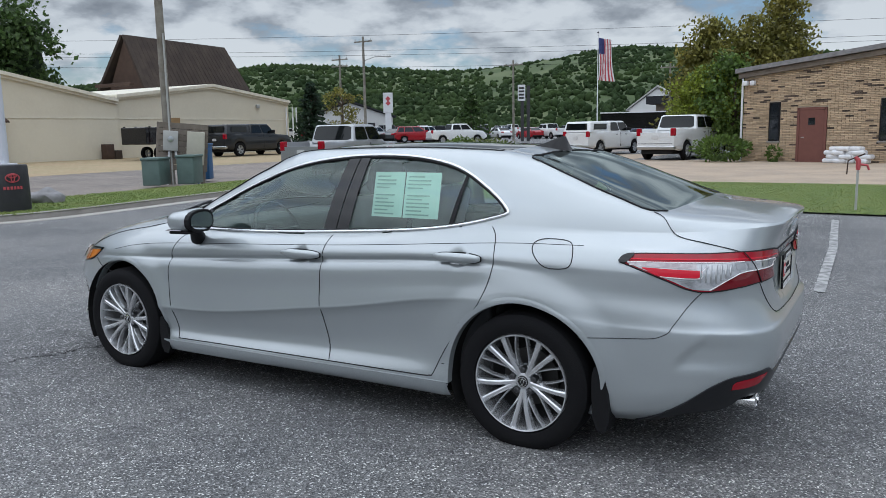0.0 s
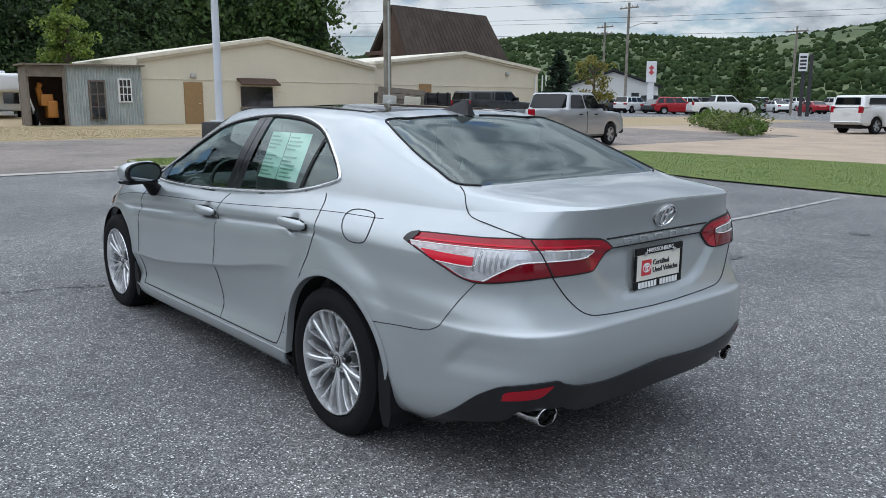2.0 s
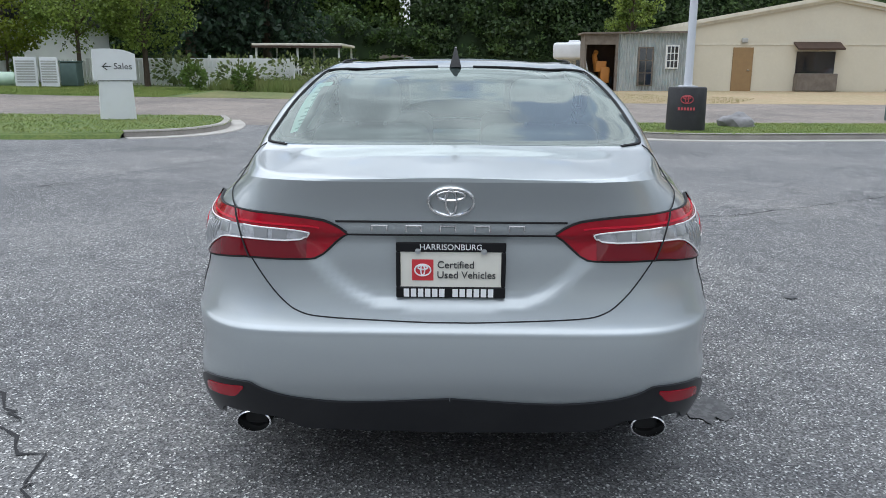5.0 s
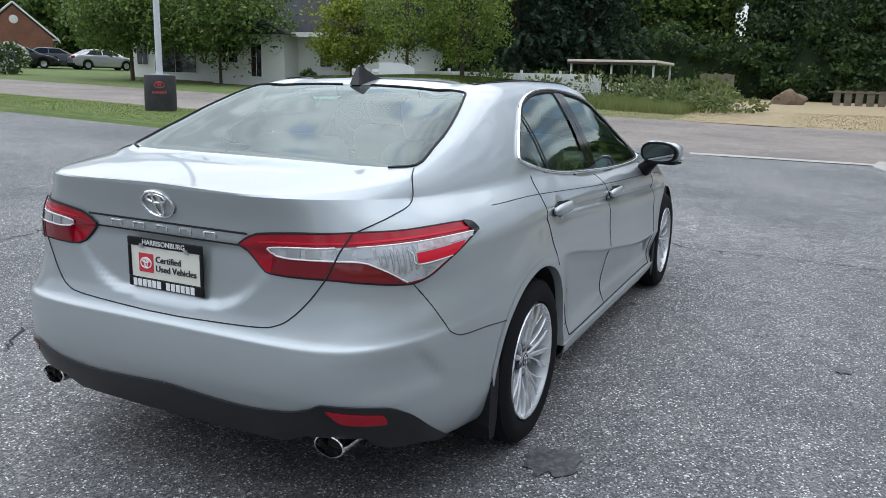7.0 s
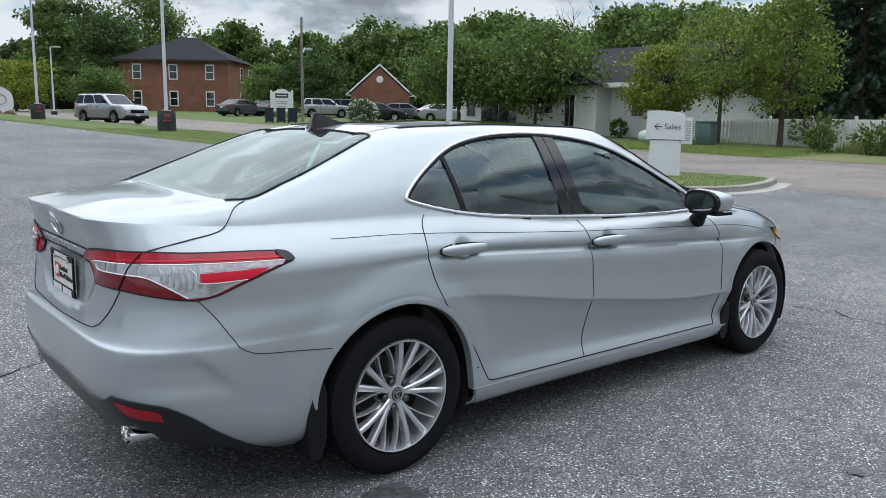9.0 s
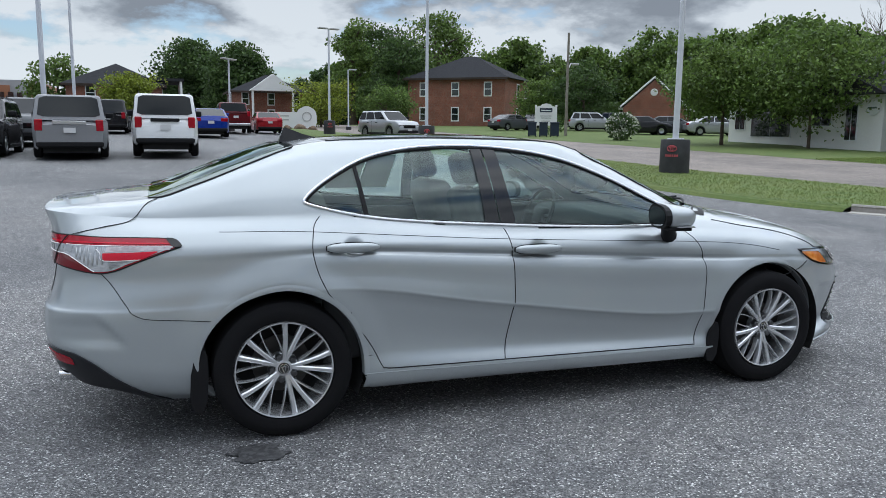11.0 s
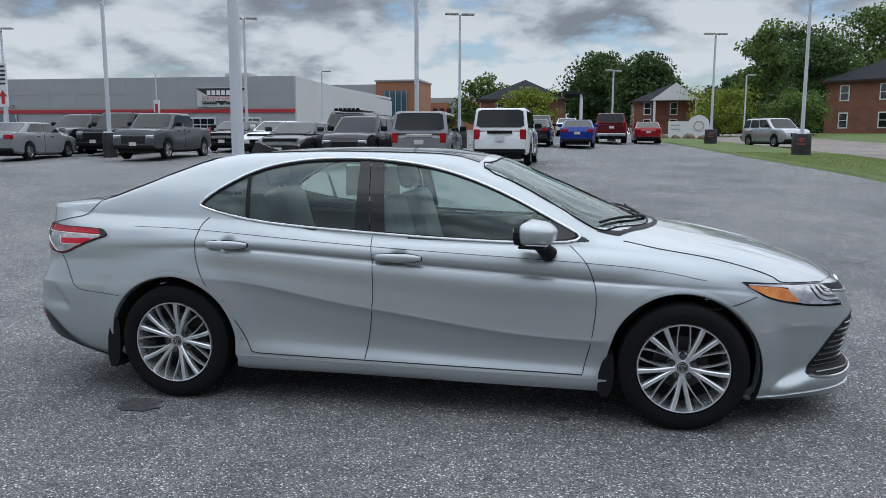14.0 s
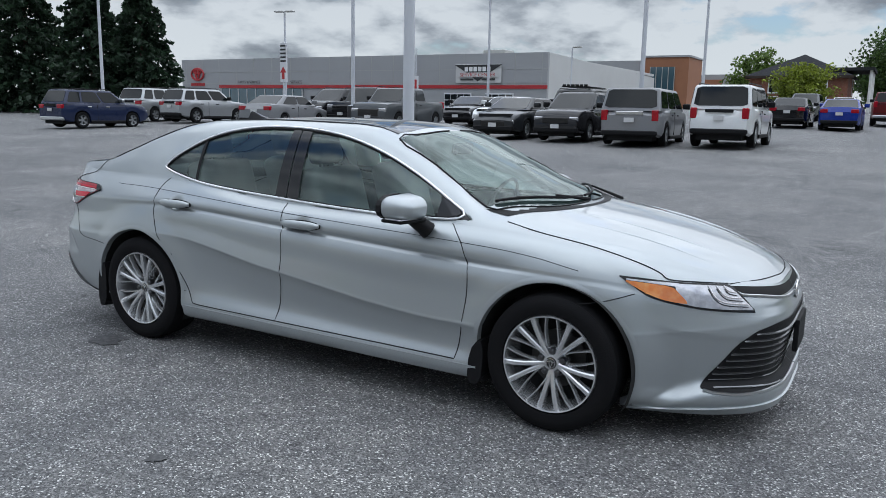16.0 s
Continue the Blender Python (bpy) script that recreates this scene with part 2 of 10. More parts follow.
    def mesh(self, name, mat, smooth=False, fix=True):
        me = bpy.data.meshes.new(name)
        me.from_pydata(self.v, [], self.f)
        if fix:
            bm = bmesh.new()
            bm.from_mesh(me)
            bmesh.ops.recalc_face_normals(bm, faces=bm.faces[:])
            bm.to_mesh(me)
            bm.free()
        me.materials.append(mat)
        if smooth:
            me.shade_smooth()
            if smooth != "all":
                me.set_sharp_from_angle(angle=radians(38))
        return me


def part(name, geo, mat, parent=None, label="", smooth=False, m=None, fix=True):
    """Links a Geo as ONE mesh object under a thing or under a part."""
    ob = new(name, geo.mesh(name, mat, smooth, fix))
    ob.parent = parent
    if m is not None:
        ob.matrix_basis = m
    return tagged(ob, label)


def thing(name, label, category, m=None, group="", kind=""):
    ob = new(name)
    ob.empty_display_size = 0.2
    if m is not None:
        ob.matrix_basis = m
    return tagged(ob, label, category, group, kind)


def curve(knots):
    """A smooth monotone line through (x, y) knots."""
    xs, ys = np.array([k[0] for k in knots], float), np.array([k[1] for k in knots], float)
    h, d = np.diff(xs), np.diff(ys) / np.diff(xs)
    m = np.zeros(len(xs))
    for i in range(1, len(xs) - 1):
        if d[i - 1] * d[i] > 0:
            w1, w2 = 2 * h[i] + h[i - 1], h[i] + 2 * h[i - 1]
            m[i] = (w1 + w2) / (w1 / d[i - 1] + w2 / d[i])
    m[0], m[-1] = d[0], d[-1]

    def at(x):
        x = np.clip(np.asarray(x, float), xs[0], xs[-1])
        i = np.clip(np.searchsorted(xs, x) - 1, 0, len(xs) - 2)
        t = (x - xs[i]) / h[i]
        return (ys[i] * (1 + 2 * t) * (1 - t) ** 2 + h[i] * m[i] * t * (1 - t) ** 2 + ys[i + 1] * t * t * (3 - 2 * t) + h[i] * m[i + 1] * t * t * (t - 1))

    return at


def rounded(outline, times=2):
    """Cuts the corners of a closed outline until it is round."""
    pts = [Vector(p) for p in outline]
    for _ in range(times):
        pts = [q for a, b in zip(pts, pts[1:] + pts[:1]) for q in (a * 0.75 + b * 0.25, a * 0.25 + b * 0.75)]
    return [tuple(p) for p in pts]


def smooth_line(pts, n=6):
    """Points along a smooth line through pts."""
    p = [np.array(q, float) for q in pts]
    p = [2 * p[0] - p[1]] + p + [2 * p[-1] - p[-2]]
    out = []
    for k in range(1, len(p) - 2):
        for i in range(n):
            t = i / n
            a, b, c, d = p[k - 1:k + 3]
            out.append(0.5 * ((2 * b) + (c - a) * t + (2 * a - 5 * b + 4 * c - d) * t * t + (3 * b - a - 3 * c + d) * t ** 3))
    out.append(p[-2])
    return [tuple(q) for q in out]


# ---- car bodies ----
class Shell:
    """The skin of a car, half of it, as a grid: rings round the sides (rows from the sill up to the belt), then up to the roof rail and in
    to the middle. Grid columns run from the middle of the tail round the side to the middle of the nose."""

    def __init__(self, rows, tail_round, nose_round, rail_y, rail_z, top, width=None, columns=170, sub=4, up=14, over=16, ref_row=9):
        self.rows, self.pr, self.pf = rows, tail_round, nose_round
        self.rail_y, self.rail_z, self.top = curve(rail_y), curve(rail_z), curve(top)
        self.width = curve(width) if width else (lambda x: np.ones_like(np.asarray(x, float)))
        half = columns // 2
        ctrl = []
        for number, (b, tail, nose, zk) in enumerate(rows):
            zc = curve(zk)
            phi = np.linspace(0, math.pi / 2, 4000)
            lines = []
            for length, p, sign in ((tail, self.pr[0] + (self.pr[1] - self.pr[0]) * number / (len(rows) - 1), -1), (nose, self.pf, 1)):
                x = sign * length * np.cos(phi) ** (2 / p)
                y = (curve(b)(x) if isinstance(b, list) else b) * np.sin(phi) ** (2 / p)
                y = y * self.width(x)
                s = np.concatenate([[0], np.cumsum(np.hypot(np.diff(x), np.diff(y)))])
                q = np.linspace(0, s[-1], half + 1)
                lines.append((np.interp(q, s, x), np.interp(q, s, y)))
            x = np.concatenate([lines[0][0], lines[1][0][::-1][1:]])
            y = np.concatenate([lines[0][1], lines[1][1][::-1][1:]])
            ctrl.append(np.stack([x, y, zc(x)], 1))
        ctrl = np.array(ctrl)
        ref = ctrl[ref_row]
        self.s = np.concatenate([[0], np.cumsum(np.hypot(np.diff(ref[:, 0]), np.diff(ref[:, 1])))])
        grid = []
        k = len(ctrl)
        h = np.linalg.norm(np.diff(ctrl, axis=0), axis=2)[..., None] + 1e-6
        slope = np.diff(ctrl, axis=0) / h
        tangent = np.concatenate([slope[:1], (slope[:-1] * h[1:] + slope[1:] * h[:-1]) / (h[:-1] + h[1:]), slope[-1:]])
        for i in range(k - 1):
            for q in range(sub):
                t = q / sub
                grid.append((1 + 2 * t) * (1 - t) ** 2 * ctrl[i] + t * (1 - t) ** 2 * h[i] * tangent[i] + t * t * (3 - 2 * t) * ctrl[i + 1] + t * t * (t - 1) * h[i] * tangent[i + 1])
        belt = ctrl[-1]
        grid.append(belt)
        self.belt_row = len(grid) - 1
        x, yb, zb = belt[:, 0], belt[:, 1], belt[:, 2]
        yr = np.minimum(self.rail_y(x), 0.94 * yb)
        zt = np.maximum(self.top(x), zb + 0.004)
        zr = np.clip(self.rail_z(x), zb + 0.1 * (zt - zb), zt - 0.1 * (zt - zb))
        for i in range(1, up + 1):
            t = i / up
            bow = 0.022 * math.sin(math.pi * t) * np.clip((zr - zb) / 0.3, 0, 1)
            grid.append(np.stack([x, yb + (yr - yb) * t + bow, zb + (zr - zb) * t], 1))
        self.rail_row = len(grid) - 1
        for i in range(1, over + 1):
            t = i / over
            y = yr * (1 - t)
            soft = 1 - (1 - t) ** 2.4
            lift = 0.012 * math.sin(math.pi * min(t * 3, 1)) * np.clip((zr - zb) / 0.3, 0, 1)
            grid.append(np.stack([x, y, zr + (zt - zr) * soft + lift], 1))
        self.p = np.array(grid)
        for _ in range(2):
            q = self.p.copy()
            q[self.rail_row - 1:self.rail_row + 2] = (self.p[self.rail_row - 2:self.rail_row + 1] + self.p[self.rail_row - 1:self.rail_row + 2] + self.p[self.rail_row:self.rail_row + 3]) / 3
            self.p = q
        self.nr, self.nc = self.p.shape[:2]
        self.sv = np.broadcast_to(self.s, (self.nr, self.nc)).copy()
        self.found = {}
        self.owner = np.full((self.nr - 1, self.nc - 1), "body", dtype=object)

    def coords(self, plane):
        if plane == "sz":
            return np.stack([self.sv, self.p[:, :, 2]], 2)
        if plane == "xz":
            return self.p[:, :, [0, 2]]
        return self.p[:, :, [0, 1]]

    def s_of(self, x):
        """The way along the side at which the skin has this x."""
        r = self.p[self.belt_row // 2]
        return float(np.interp(x, r[:, 0], self.s))

    def rows_in(self, lo, hi):
        return slice(lo, hi)

    def cut(self, name, plane, outline, lo, hi, x_lo=-9, x_hi=9, snap=True):
        """Gives the faces inside an outline to a part, with the grid's points drawn on to the outline."""
        poly = np.array(outline, float)
        c = self.coords(plane)
        sub = c[lo:hi + 1]
        a, b = poly, np.roll(poly, -1, 0)
        if snap:
            ci = np.gradient(sub, axis=0)
            cj = np.gradient(sub, axis=1)
            pi = np.gradient(self.p[lo:hi + 1], axis=0)
            pj = np.gradient(self.p[lo:hi + 1], axis=1)
            best = np.full(sub.shape[:2], 1e9)
            near = np.zeros_like(sub)
            for u, v in zip(a, b):
                d = v - u
                t = np.clip(((sub - u) @ d) / max(d @ d, 1e-12), 0, 1)
                q = u + t[..., None] * d
                dist = np.hypot(*(np.moveaxis(sub - q, -1, 0)))
                m = dist < best
                best[m], near[m] = dist[m], q[m]
            off = near - sub
            det = ci[..., 0] * cj[..., 1] - ci[..., 1] * cj[..., 0]
            det = np.where(np.abs(det) < 1e-10, 1e9, det)
            di = (off[..., 0] * cj[..., 1] - off[..., 1] * cj[..., 0]) / det
            dj = (ci[..., 0] * off[..., 1] - ci[..., 1] * off[..., 0]) / det
            ok = (np.maximum(np.abs(di), np.abs(dj)) < 0.52) & (self.p[lo:hi + 1, :, 0] > x_lo) & (self.p[lo:hi + 1, :, 0] < x_hi)
            move = (di[..., None] * pi + dj[..., None] * pj) * ok[..., None]
            self.p[lo:hi + 1] += move
            ds = np.gradient(self.sv[lo:hi + 1], axis=1)
            self.sv[lo:hi + 1] += dj * ds * ok
        c = self.coords(plane)[lo:hi + 1]
        mid = (c[:-1, :-1] + c[1:, :-1] + c[:-1, 1:] + c[1:, 1:]) / 4
        inside = np.zeros(mid.shape[:2], bool)
        for u, v in zip(a, b):
            cross = (u[1] > mid[..., 1]) != (v[1] > mid[..., 1])
            xi = (v[0] - u[0]) * (mid[..., 1] - u[1]) / (v[1] - u[1] + 1e-12) + u[0]
            inside ^= cross & (mid[..., 0] < xi)
        px = self.p[lo:hi + 1, :, 0]
        px = (px[:-1, :-1] + px[1:, 1:]) / 2
        inside &= (px > x_lo) & (px < x_hi)
        own = self.owner[lo:hi]
        own[inside] = name

    def at(self, s, z, out=0.0):
        """The point of the side at this way along it and height, moved out along the normal."""
        lo = self.belt_row + 1
        j = np.clip(np.searchsorted(self.s, s) - 1, 0, self.nc - 2)
        t = (s - self.s[j]) / (self.s[j + 1] - self.s[j])
        col = self.p0[:lo, j] * (1 - t) + self.p0[:lo, j + 1] * t
        i = np.clip(np.searchsorted(col[:, 2], z) - 1, 0, lo - 2)
        u = (z - col[i, 2]) / (col[i + 1, 2] - col[i, 2] + 1e-9)
        u = min(max(u, -0.5), 1.5)
        pt = col[i] * (1 - u) + col[i + 1] * u
        n = self.n0[i, j]
        return Vector(pt) + out * Vector(n)

    def above(self, x, z, out=0.0):
        """The point of the window band at this x and height."""
        lo, hi = self.belt_row - 4, self.rail_row + 3
        xs = self.p0[self.belt_row, :, 0]
        j = int(np.clip(np.searchsorted(xs, x) - 1, 0, self.nc - 2))
        t = (x - xs[j]) / (xs[j + 1] - xs[j] + 1e-9)
        col = self.p0[lo:hi, j] * (1 - t) + self.p0[lo:hi, j + 1] * t
        i = int(np.clip(np.searchsorted(col[:, 2], z) - 1, 0, len(col) - 2))
        u = (z - col[i, 2]) / (col[i + 1, 2] - col[i, 2] + 1e-9)
        u = min(max(u, -0.5), 1.5)
        pt = col[i] * (1 - u) + col[i + 1] * u
        return Vector(pt) + out * Vector(self.n0[lo + i, j])

    def over(self, x, y, out=0.0):
        """The point of the top at this x and y."""
        lo = self.belt_row
        xs = self.p0[self.belt_row, :, 0]
        j = int(np.clip(np.searchsorted(xs, x) - 1, 0, self.nc - 2))
        t = (x - xs[j]) / (xs[j + 1] - xs[j] + 1e-9)
        col = self.p0[lo:, j] * (1 - t) + self.p0[lo:, j + 1] * t
        ys = col[::-1, 1]
        i = int(np.clip(np.searchsorted(ys, abs(y)) - 1, 0, len(ys) - 2))
        u = (abs(y) - ys[i]) / (ys[i + 1] - ys[i] + 1e-9)
        pt = col[::-1][i] * (1 - u) + col[::-1][i + 1] * u
        n = Vector(self.n0[self.nr - 2 - i if self.nr - 2 - i < self.nr - 1 else -1, j])
        p = Vector(pt) + out * n
        return Vector((p.x, p.y if y >= 0 else -p.y, p.z))

    def keep(self):
        """Remembers the smooth skin and its normals before openings are cut."""
        self.p0 = self.p.copy()
        self.n0 = self.normals()

    def normals(self):
        di = np.gradient(self.p, axis=0)
        dj = np.gradient(self.p, axis=1)
        dj[-1] = dj[-2]
        n = np.cross(di, dj)
        ln = np.linalg.norm(n, axis=2, keepdims=True)
        n = n / np.maximum(ln, 1e-12)
        return n

    def put(self, name, mat, parent, label="", owners=None, sink=0.0, both=True, side=0):
        """Links one part of the skin as a mesh, mirrored to both sides; side 1 or -1 for one side only."""
        owners = owners or (name,)
        n = self.n0
        p = self.p - sink * n
        pick = np.argwhere(np.isin(self.owner.astype(str), owners))
        if not len(pick):
            return None
        verts, faces, norms, index = [], [], [], {}
        sides = (1, -1) if side == 0 else (side,)
        for sg in sides:
            for i, j in pick:
                q = []
                for a, b in ((i, j), (i, j + 1), (i + 1, j + 1), (i + 1, j)):
                    key = (a, b, sg if p[a, b, 1] > 1e-5 else 0)
                    if key not in index:
                        index[key] = len(verts)
                        verts.append((p[a, b, 0], sg * p[a, b, 1], p[a, b, 2]))
                        norms.append((n[a, b, 0], sg * n[a, b, 1], n[a, b, 2]))
                    q.append(index[key])
                if sg > 0:
                    q = q[::-1]
                if len(set(q)) >= 3:
                    faces.append(tuple(dict.fromkeys(q)))
        me = bpy.data.meshes.new(name)
        me.from_pydata(verts, [], faces)
        me.materials.append(mat)
        me.shade_smooth()
        me.normals_split_custom_set_from_vertices(norms)
        ob = new(name, me)
        ob.parent = parent
        return tagged(ob, label)


# ---- the silver sedan ----
def zrow(*z):
    return list(zip((-2.45, -1.9, -1.2, -0.3, 0.9, 1.6, 2.3), z))


def wide(*y):
    return list(zip((-2.46, -2.0, -1.42, -0.75, 0.0, 0.8, 1.42, 1.9, 2.37), y))


SEDAN_ROWS = [
    (0.820, 2.375, 2.36, zrow(0.24, 0.205, 0.185, 0.185, 0.17, 0.15, 0.145)),
    (0.890, 2.415, 2.385, zrow(0.33, 0.26, 0.215, 0.21, 0.195, 0.20, 0.22)),
    (wide(0.917, 0.914, 0.912, 0.912, 0.91, 0.908, 0.908, 0.905, 0.90), 2.456, 2.372, zrow(0.425, 0.34, 0.275, 0.265, 0.25, 0.28, 0.31)),
    (wide(0.919, 0.915, 0.917, 0.884, 0.874, 0.880, 0.915, 0.91, 0.90), 2.477, 2.37, zrow(0.485, 0.43, 0.40, 0.36, 0.325, 0.36, 0.40)),
    (wide(0.920, 0.916, 0.918, 0.888, 0.884, 0.886, 0.918, 0.91, 0.90), 2.483, 2.372, zrow(0.57, 0.55, 0.60, 0.49, 0.39, 0.43, 0.49)),
    (wide(0.919, 0.914, 0.916, 0.905, 0.905, 0.904, 0.917, 0.91, 0.898), 2.4795, 2.374, zrow(0.624, 0.63, 0.697, 0.573, 0.445, 0.485, 0.57)),
    (wide(0.918, 0.913, 0.914, 0.912, 0.914, 0.912, 0.917, 0.91, 0.897), 2.4775, 2.374, zrow(0.640, 0.646, 0.713, 0.589, 0.461, 0.50, 0.585)),
    (wide(0.915, 0.911, 0.912, 0.910, 0.912, 0.910, 0.915, 0.908, 0.895), 2.4655, 2.37, zrow(0.654, 0.662, 0.729, 0.605, 0.477, 0.515, 0.60)),
    (wide(0.907, 0.905, 0.907, 0.899, 0.900, 0.900, 0.909, 0.903, 0.89), 2.451, 2.36, zrow(0.684, 0.71, 0.775, 0.69, 0.60, 0.60, 0.62)),
    (wide(0.885, 0.889, 0.894, 0.882, 0.881, 0.882, 0.896, 0.892, 0.88), 2.432, 2.35, zrow(0.77, 0.79, 0.868, 0.823, 0.753, 0.715, 0.64)),
    (wide(0.882, 0.887, 0.888, 0.868, 0.866, 0.868, 0.889, 0.884, 0.87), 2.43, 2.345, zrow(0.850, 0.855, 0.886, 0.841, 0.771, 0.735, 0.655)),
    (wide(0.876, 0.883, 0.888, 0.881, 0.879, 0.881, 0.887, 0.879, 0.865), 2.428, 2.338, zrow(0.895, 0.895, 0.908, 0.863, 0.793, 0.755, 0.668)),
    (wide(0.805, 0.835, 0.856, 0.855, 0.852, 0.855, 0.856, 0.845, 0.83), 2.436, 2.325, zrow(0.985, 0.97, 0.965, 0.925, 0.885, 0.825, 0.695)),
    (wide(0.715, 0.745, 0.785, 0.800, 0.803, 0.802, 0.800, 0.78, 0.74), 2.472, 2.31, zrow(1.078, 1.045, 1.045, 0.963, 0.933, 0.875, 0.715)),
]
HANDLES = ((-1.205, -0.95, 0.908), (-0.225, 0.04, 0.862))
SIDE_WINDOW = [(-1.285, 1.105), (-1.0, 1.04), (-0.7, 1.008), (-0.25, 0.98), (0.09, 0.962), (0.58, 0.947), (0.93, 0.962), (0.74, 1.062), (0.42, 1.222),
               (0.10, 1.335), (-0.22, 1.378), (-0.5, 1.385), (-0.75, 1.37), (-0.98, 1.322), (-1.19, 1.21), (-1.29, 1.13)]
WINDSCREEN = [(1.265, -0.05), (1.255, 0.2), (1.19, 0.42), (1.06, 0.6), (0.95, 0.672), (0.6, 0.585), (0.33, 0.535), (0.37, 0.3), (0.385, -0.05)]
REAR_WINDOW = [(-1.285, -0.05), (-1.285, 0.3), (-1.30, 0.50), (-1.36, 0.545), (-1.6, 0.605), (-1.8, 0.628), (-1.93, 0.632), (-1.99, 0.56), (-2.0, 0.2), (-2.0, -0.05)]
ROOF_GLASS = [(0.31, -0.05), (0.30, 0.5), (-0.3, 0.505), (-1.05, 0.50), (-1.12, 0.45), (-1.13, -0.05)]
DOOR_FRONT_EDGE = [(0.87, 0.945), (0.955, 0.81), (0.968, 0.59), (0.905, 0.275)]
DOOR_MIDDLE = [(-0.27, 0.975), (-0.24, 0.83), (-0.23, 0.59), (-0.275, 0.293)]
DOOR_REAR_EDGE = [(-1.27, 1.07), (-1.312, 0.98), (-1.25, 0.77), (-1.02, 0.47), (-0.93, 0.305)]


def circle_band(cx, r, n=40):
    return [(cx + r * math.cos(2 * math.pi * k / n), 0.334 + r * math.sin(2 * math.pi * k / n)) for k in range(n)]


def make_tyre(parent, sx, sy, tyre_mat=RUBBER):
    """Tyre with a tread and rounded shoulders, centre at the hub."""
    g = Geo()
    prof = [(0.236, 0.09), (0.242, 0.112), (0.275, 0.121), (0.305, 0.116), (0.326, 0.098), (0.333, 0.06), (0.334, 0.0), (0.333, -0.06), (0.326, -0.098), (0.30, -0.116), (0.242, -0.11), (0.236, -0.09)]
    g.ring(prof, 64)
    return part("tyre", g, tyre_mat, parent, smooth=True)


LUG = material("lug_steel", (0.12, 0.12, 0.125), 0.3, 0.9)
DISC = material("brake_steel", (0.07, 0.068, 0.066), 0.45, 0.8)


def make_wheel(sy, turn):
    """An alloy wheel with twenty thin spokes in ten pairs, on its tyre."""
    w = new("wheel")
    make_tyre(w, 0, sy)
    out = 1
    g = Geo()
    g.ring([(0.238, 0.10), (0.232, 0.114), (0.226, 0.112), (0.222, 0.085), (0.214, 0.03), (0.210, -0.09), (0.236, -0.095)], 64)
    g.ring([(0.0, 0.078), (0.03, 0.078), (0.040, 0.074), (0.046, 0.060), (0.072, 0.050), (0.076, 0.02), (0.0, 0.02)], 40)
    def spoke(root, tip, r0, w0, w1, y0, y1):
        sec = []
        for t in (0, 0.25, 0.5, 0.75, 1.0):
            r = r0 + (0.229 - r0) * t
            a = root + (tip - root) * t ** 0.75
            y = y0 + (y1 - y0) * math.sin(math.pi * 0.5 * t)
            wd = w0 + (w1 - w0) * t - 0.0024 * math.sin(math.pi * t)
            x, z, tx, tz = r * math.cos(a), r * math.sin(a), -math.sin(a), math.cos(a)
            sec.append([(x + tx * wd * q, y - d, z + tz * wd * q) for q, d in ((-1.25, 0.03), (-1.0, 0.005), (-0.5, 0), (0.5, 0), (1.0, 0.005), (1.25, 0.03))])
        g.sheet(sec)

    for k in range(5):
        bolt = turn + 0.31 + 2 * math.pi * k / 5
        arm = bolt + math.pi / 5
        for q in (-1, 1):
            spoke(arm + q * 0.10, arm + q * 0.20, 0.036, 0.0125, 0.0138, 0.077, 0.102)
            spoke(bolt + q * 0.36, bolt + q * 0.110, 0.078, 0.0062, 0.0056, 0.066, 0.099)
    part("rim", g, RIM, w, "bright silver alloy rim with thin paired spokes", smooth=True)
    for k in range(5):
        g = Geo()
        a = turn + 0.31 + 2 * math.pi * k / 5
        x, z = 0.057 * math.cos(a), 0.057 * math.sin(a)
        g.ring([(0.0, 0.084), (0.010, 0.083), (0.0142, 0.077), (0.0142, 0.045), (0, 0.045)], 10, centre=(x, 0, z))
        g.ring([(0.0175, 0.062), (0.0105, 0.055), (0.0105, 0.048), (0.0175, 0.048)], 14, centre=(x, 0, z))
        part("lug_nut", g, LUG, w)
    g = Geo().ring([(0.0, 0.082), (0.026, 0.081), (0.030, 0.076), (0.030, 0.07), (0, 0.07)], 24)
    part("hub_cap", g, BLACK_GLOSS, w, smooth=True)
    g = Geo().ring([(0.021, 0.084), (0.024, 0.0835), (0.024, 0.081), (0.021, 0.081)], 24)
    g.tube([(-0.016, 0.084, 0.006), (0.0, 0.0845, 0.012), (0.016, 0.084, 0.006)], 0.002, 6)
    g.tube([(0, 0.084, -0.02), (-0.008, 0.084, 0.0), (0, 0.084, 0.018), (0.008, 0.084, 0.0), (0, 0.084, -0.02)], 0.002, 6)
    part("badge", g, CHROME, w)
    g = Geo().ring([(0.0, -0.02), (0.14, -0.02), (0.14, -0.04), (0.0, -0.04)], 36)
    part("brake_disc", g, DISC, w)
    g = Geo().ring([(0.0, -0.04), (0.215, -0.04), (0.215, -0.06), (0, -0.06)], 30)
    part("backing_plate", g, DARK, w)
    return w


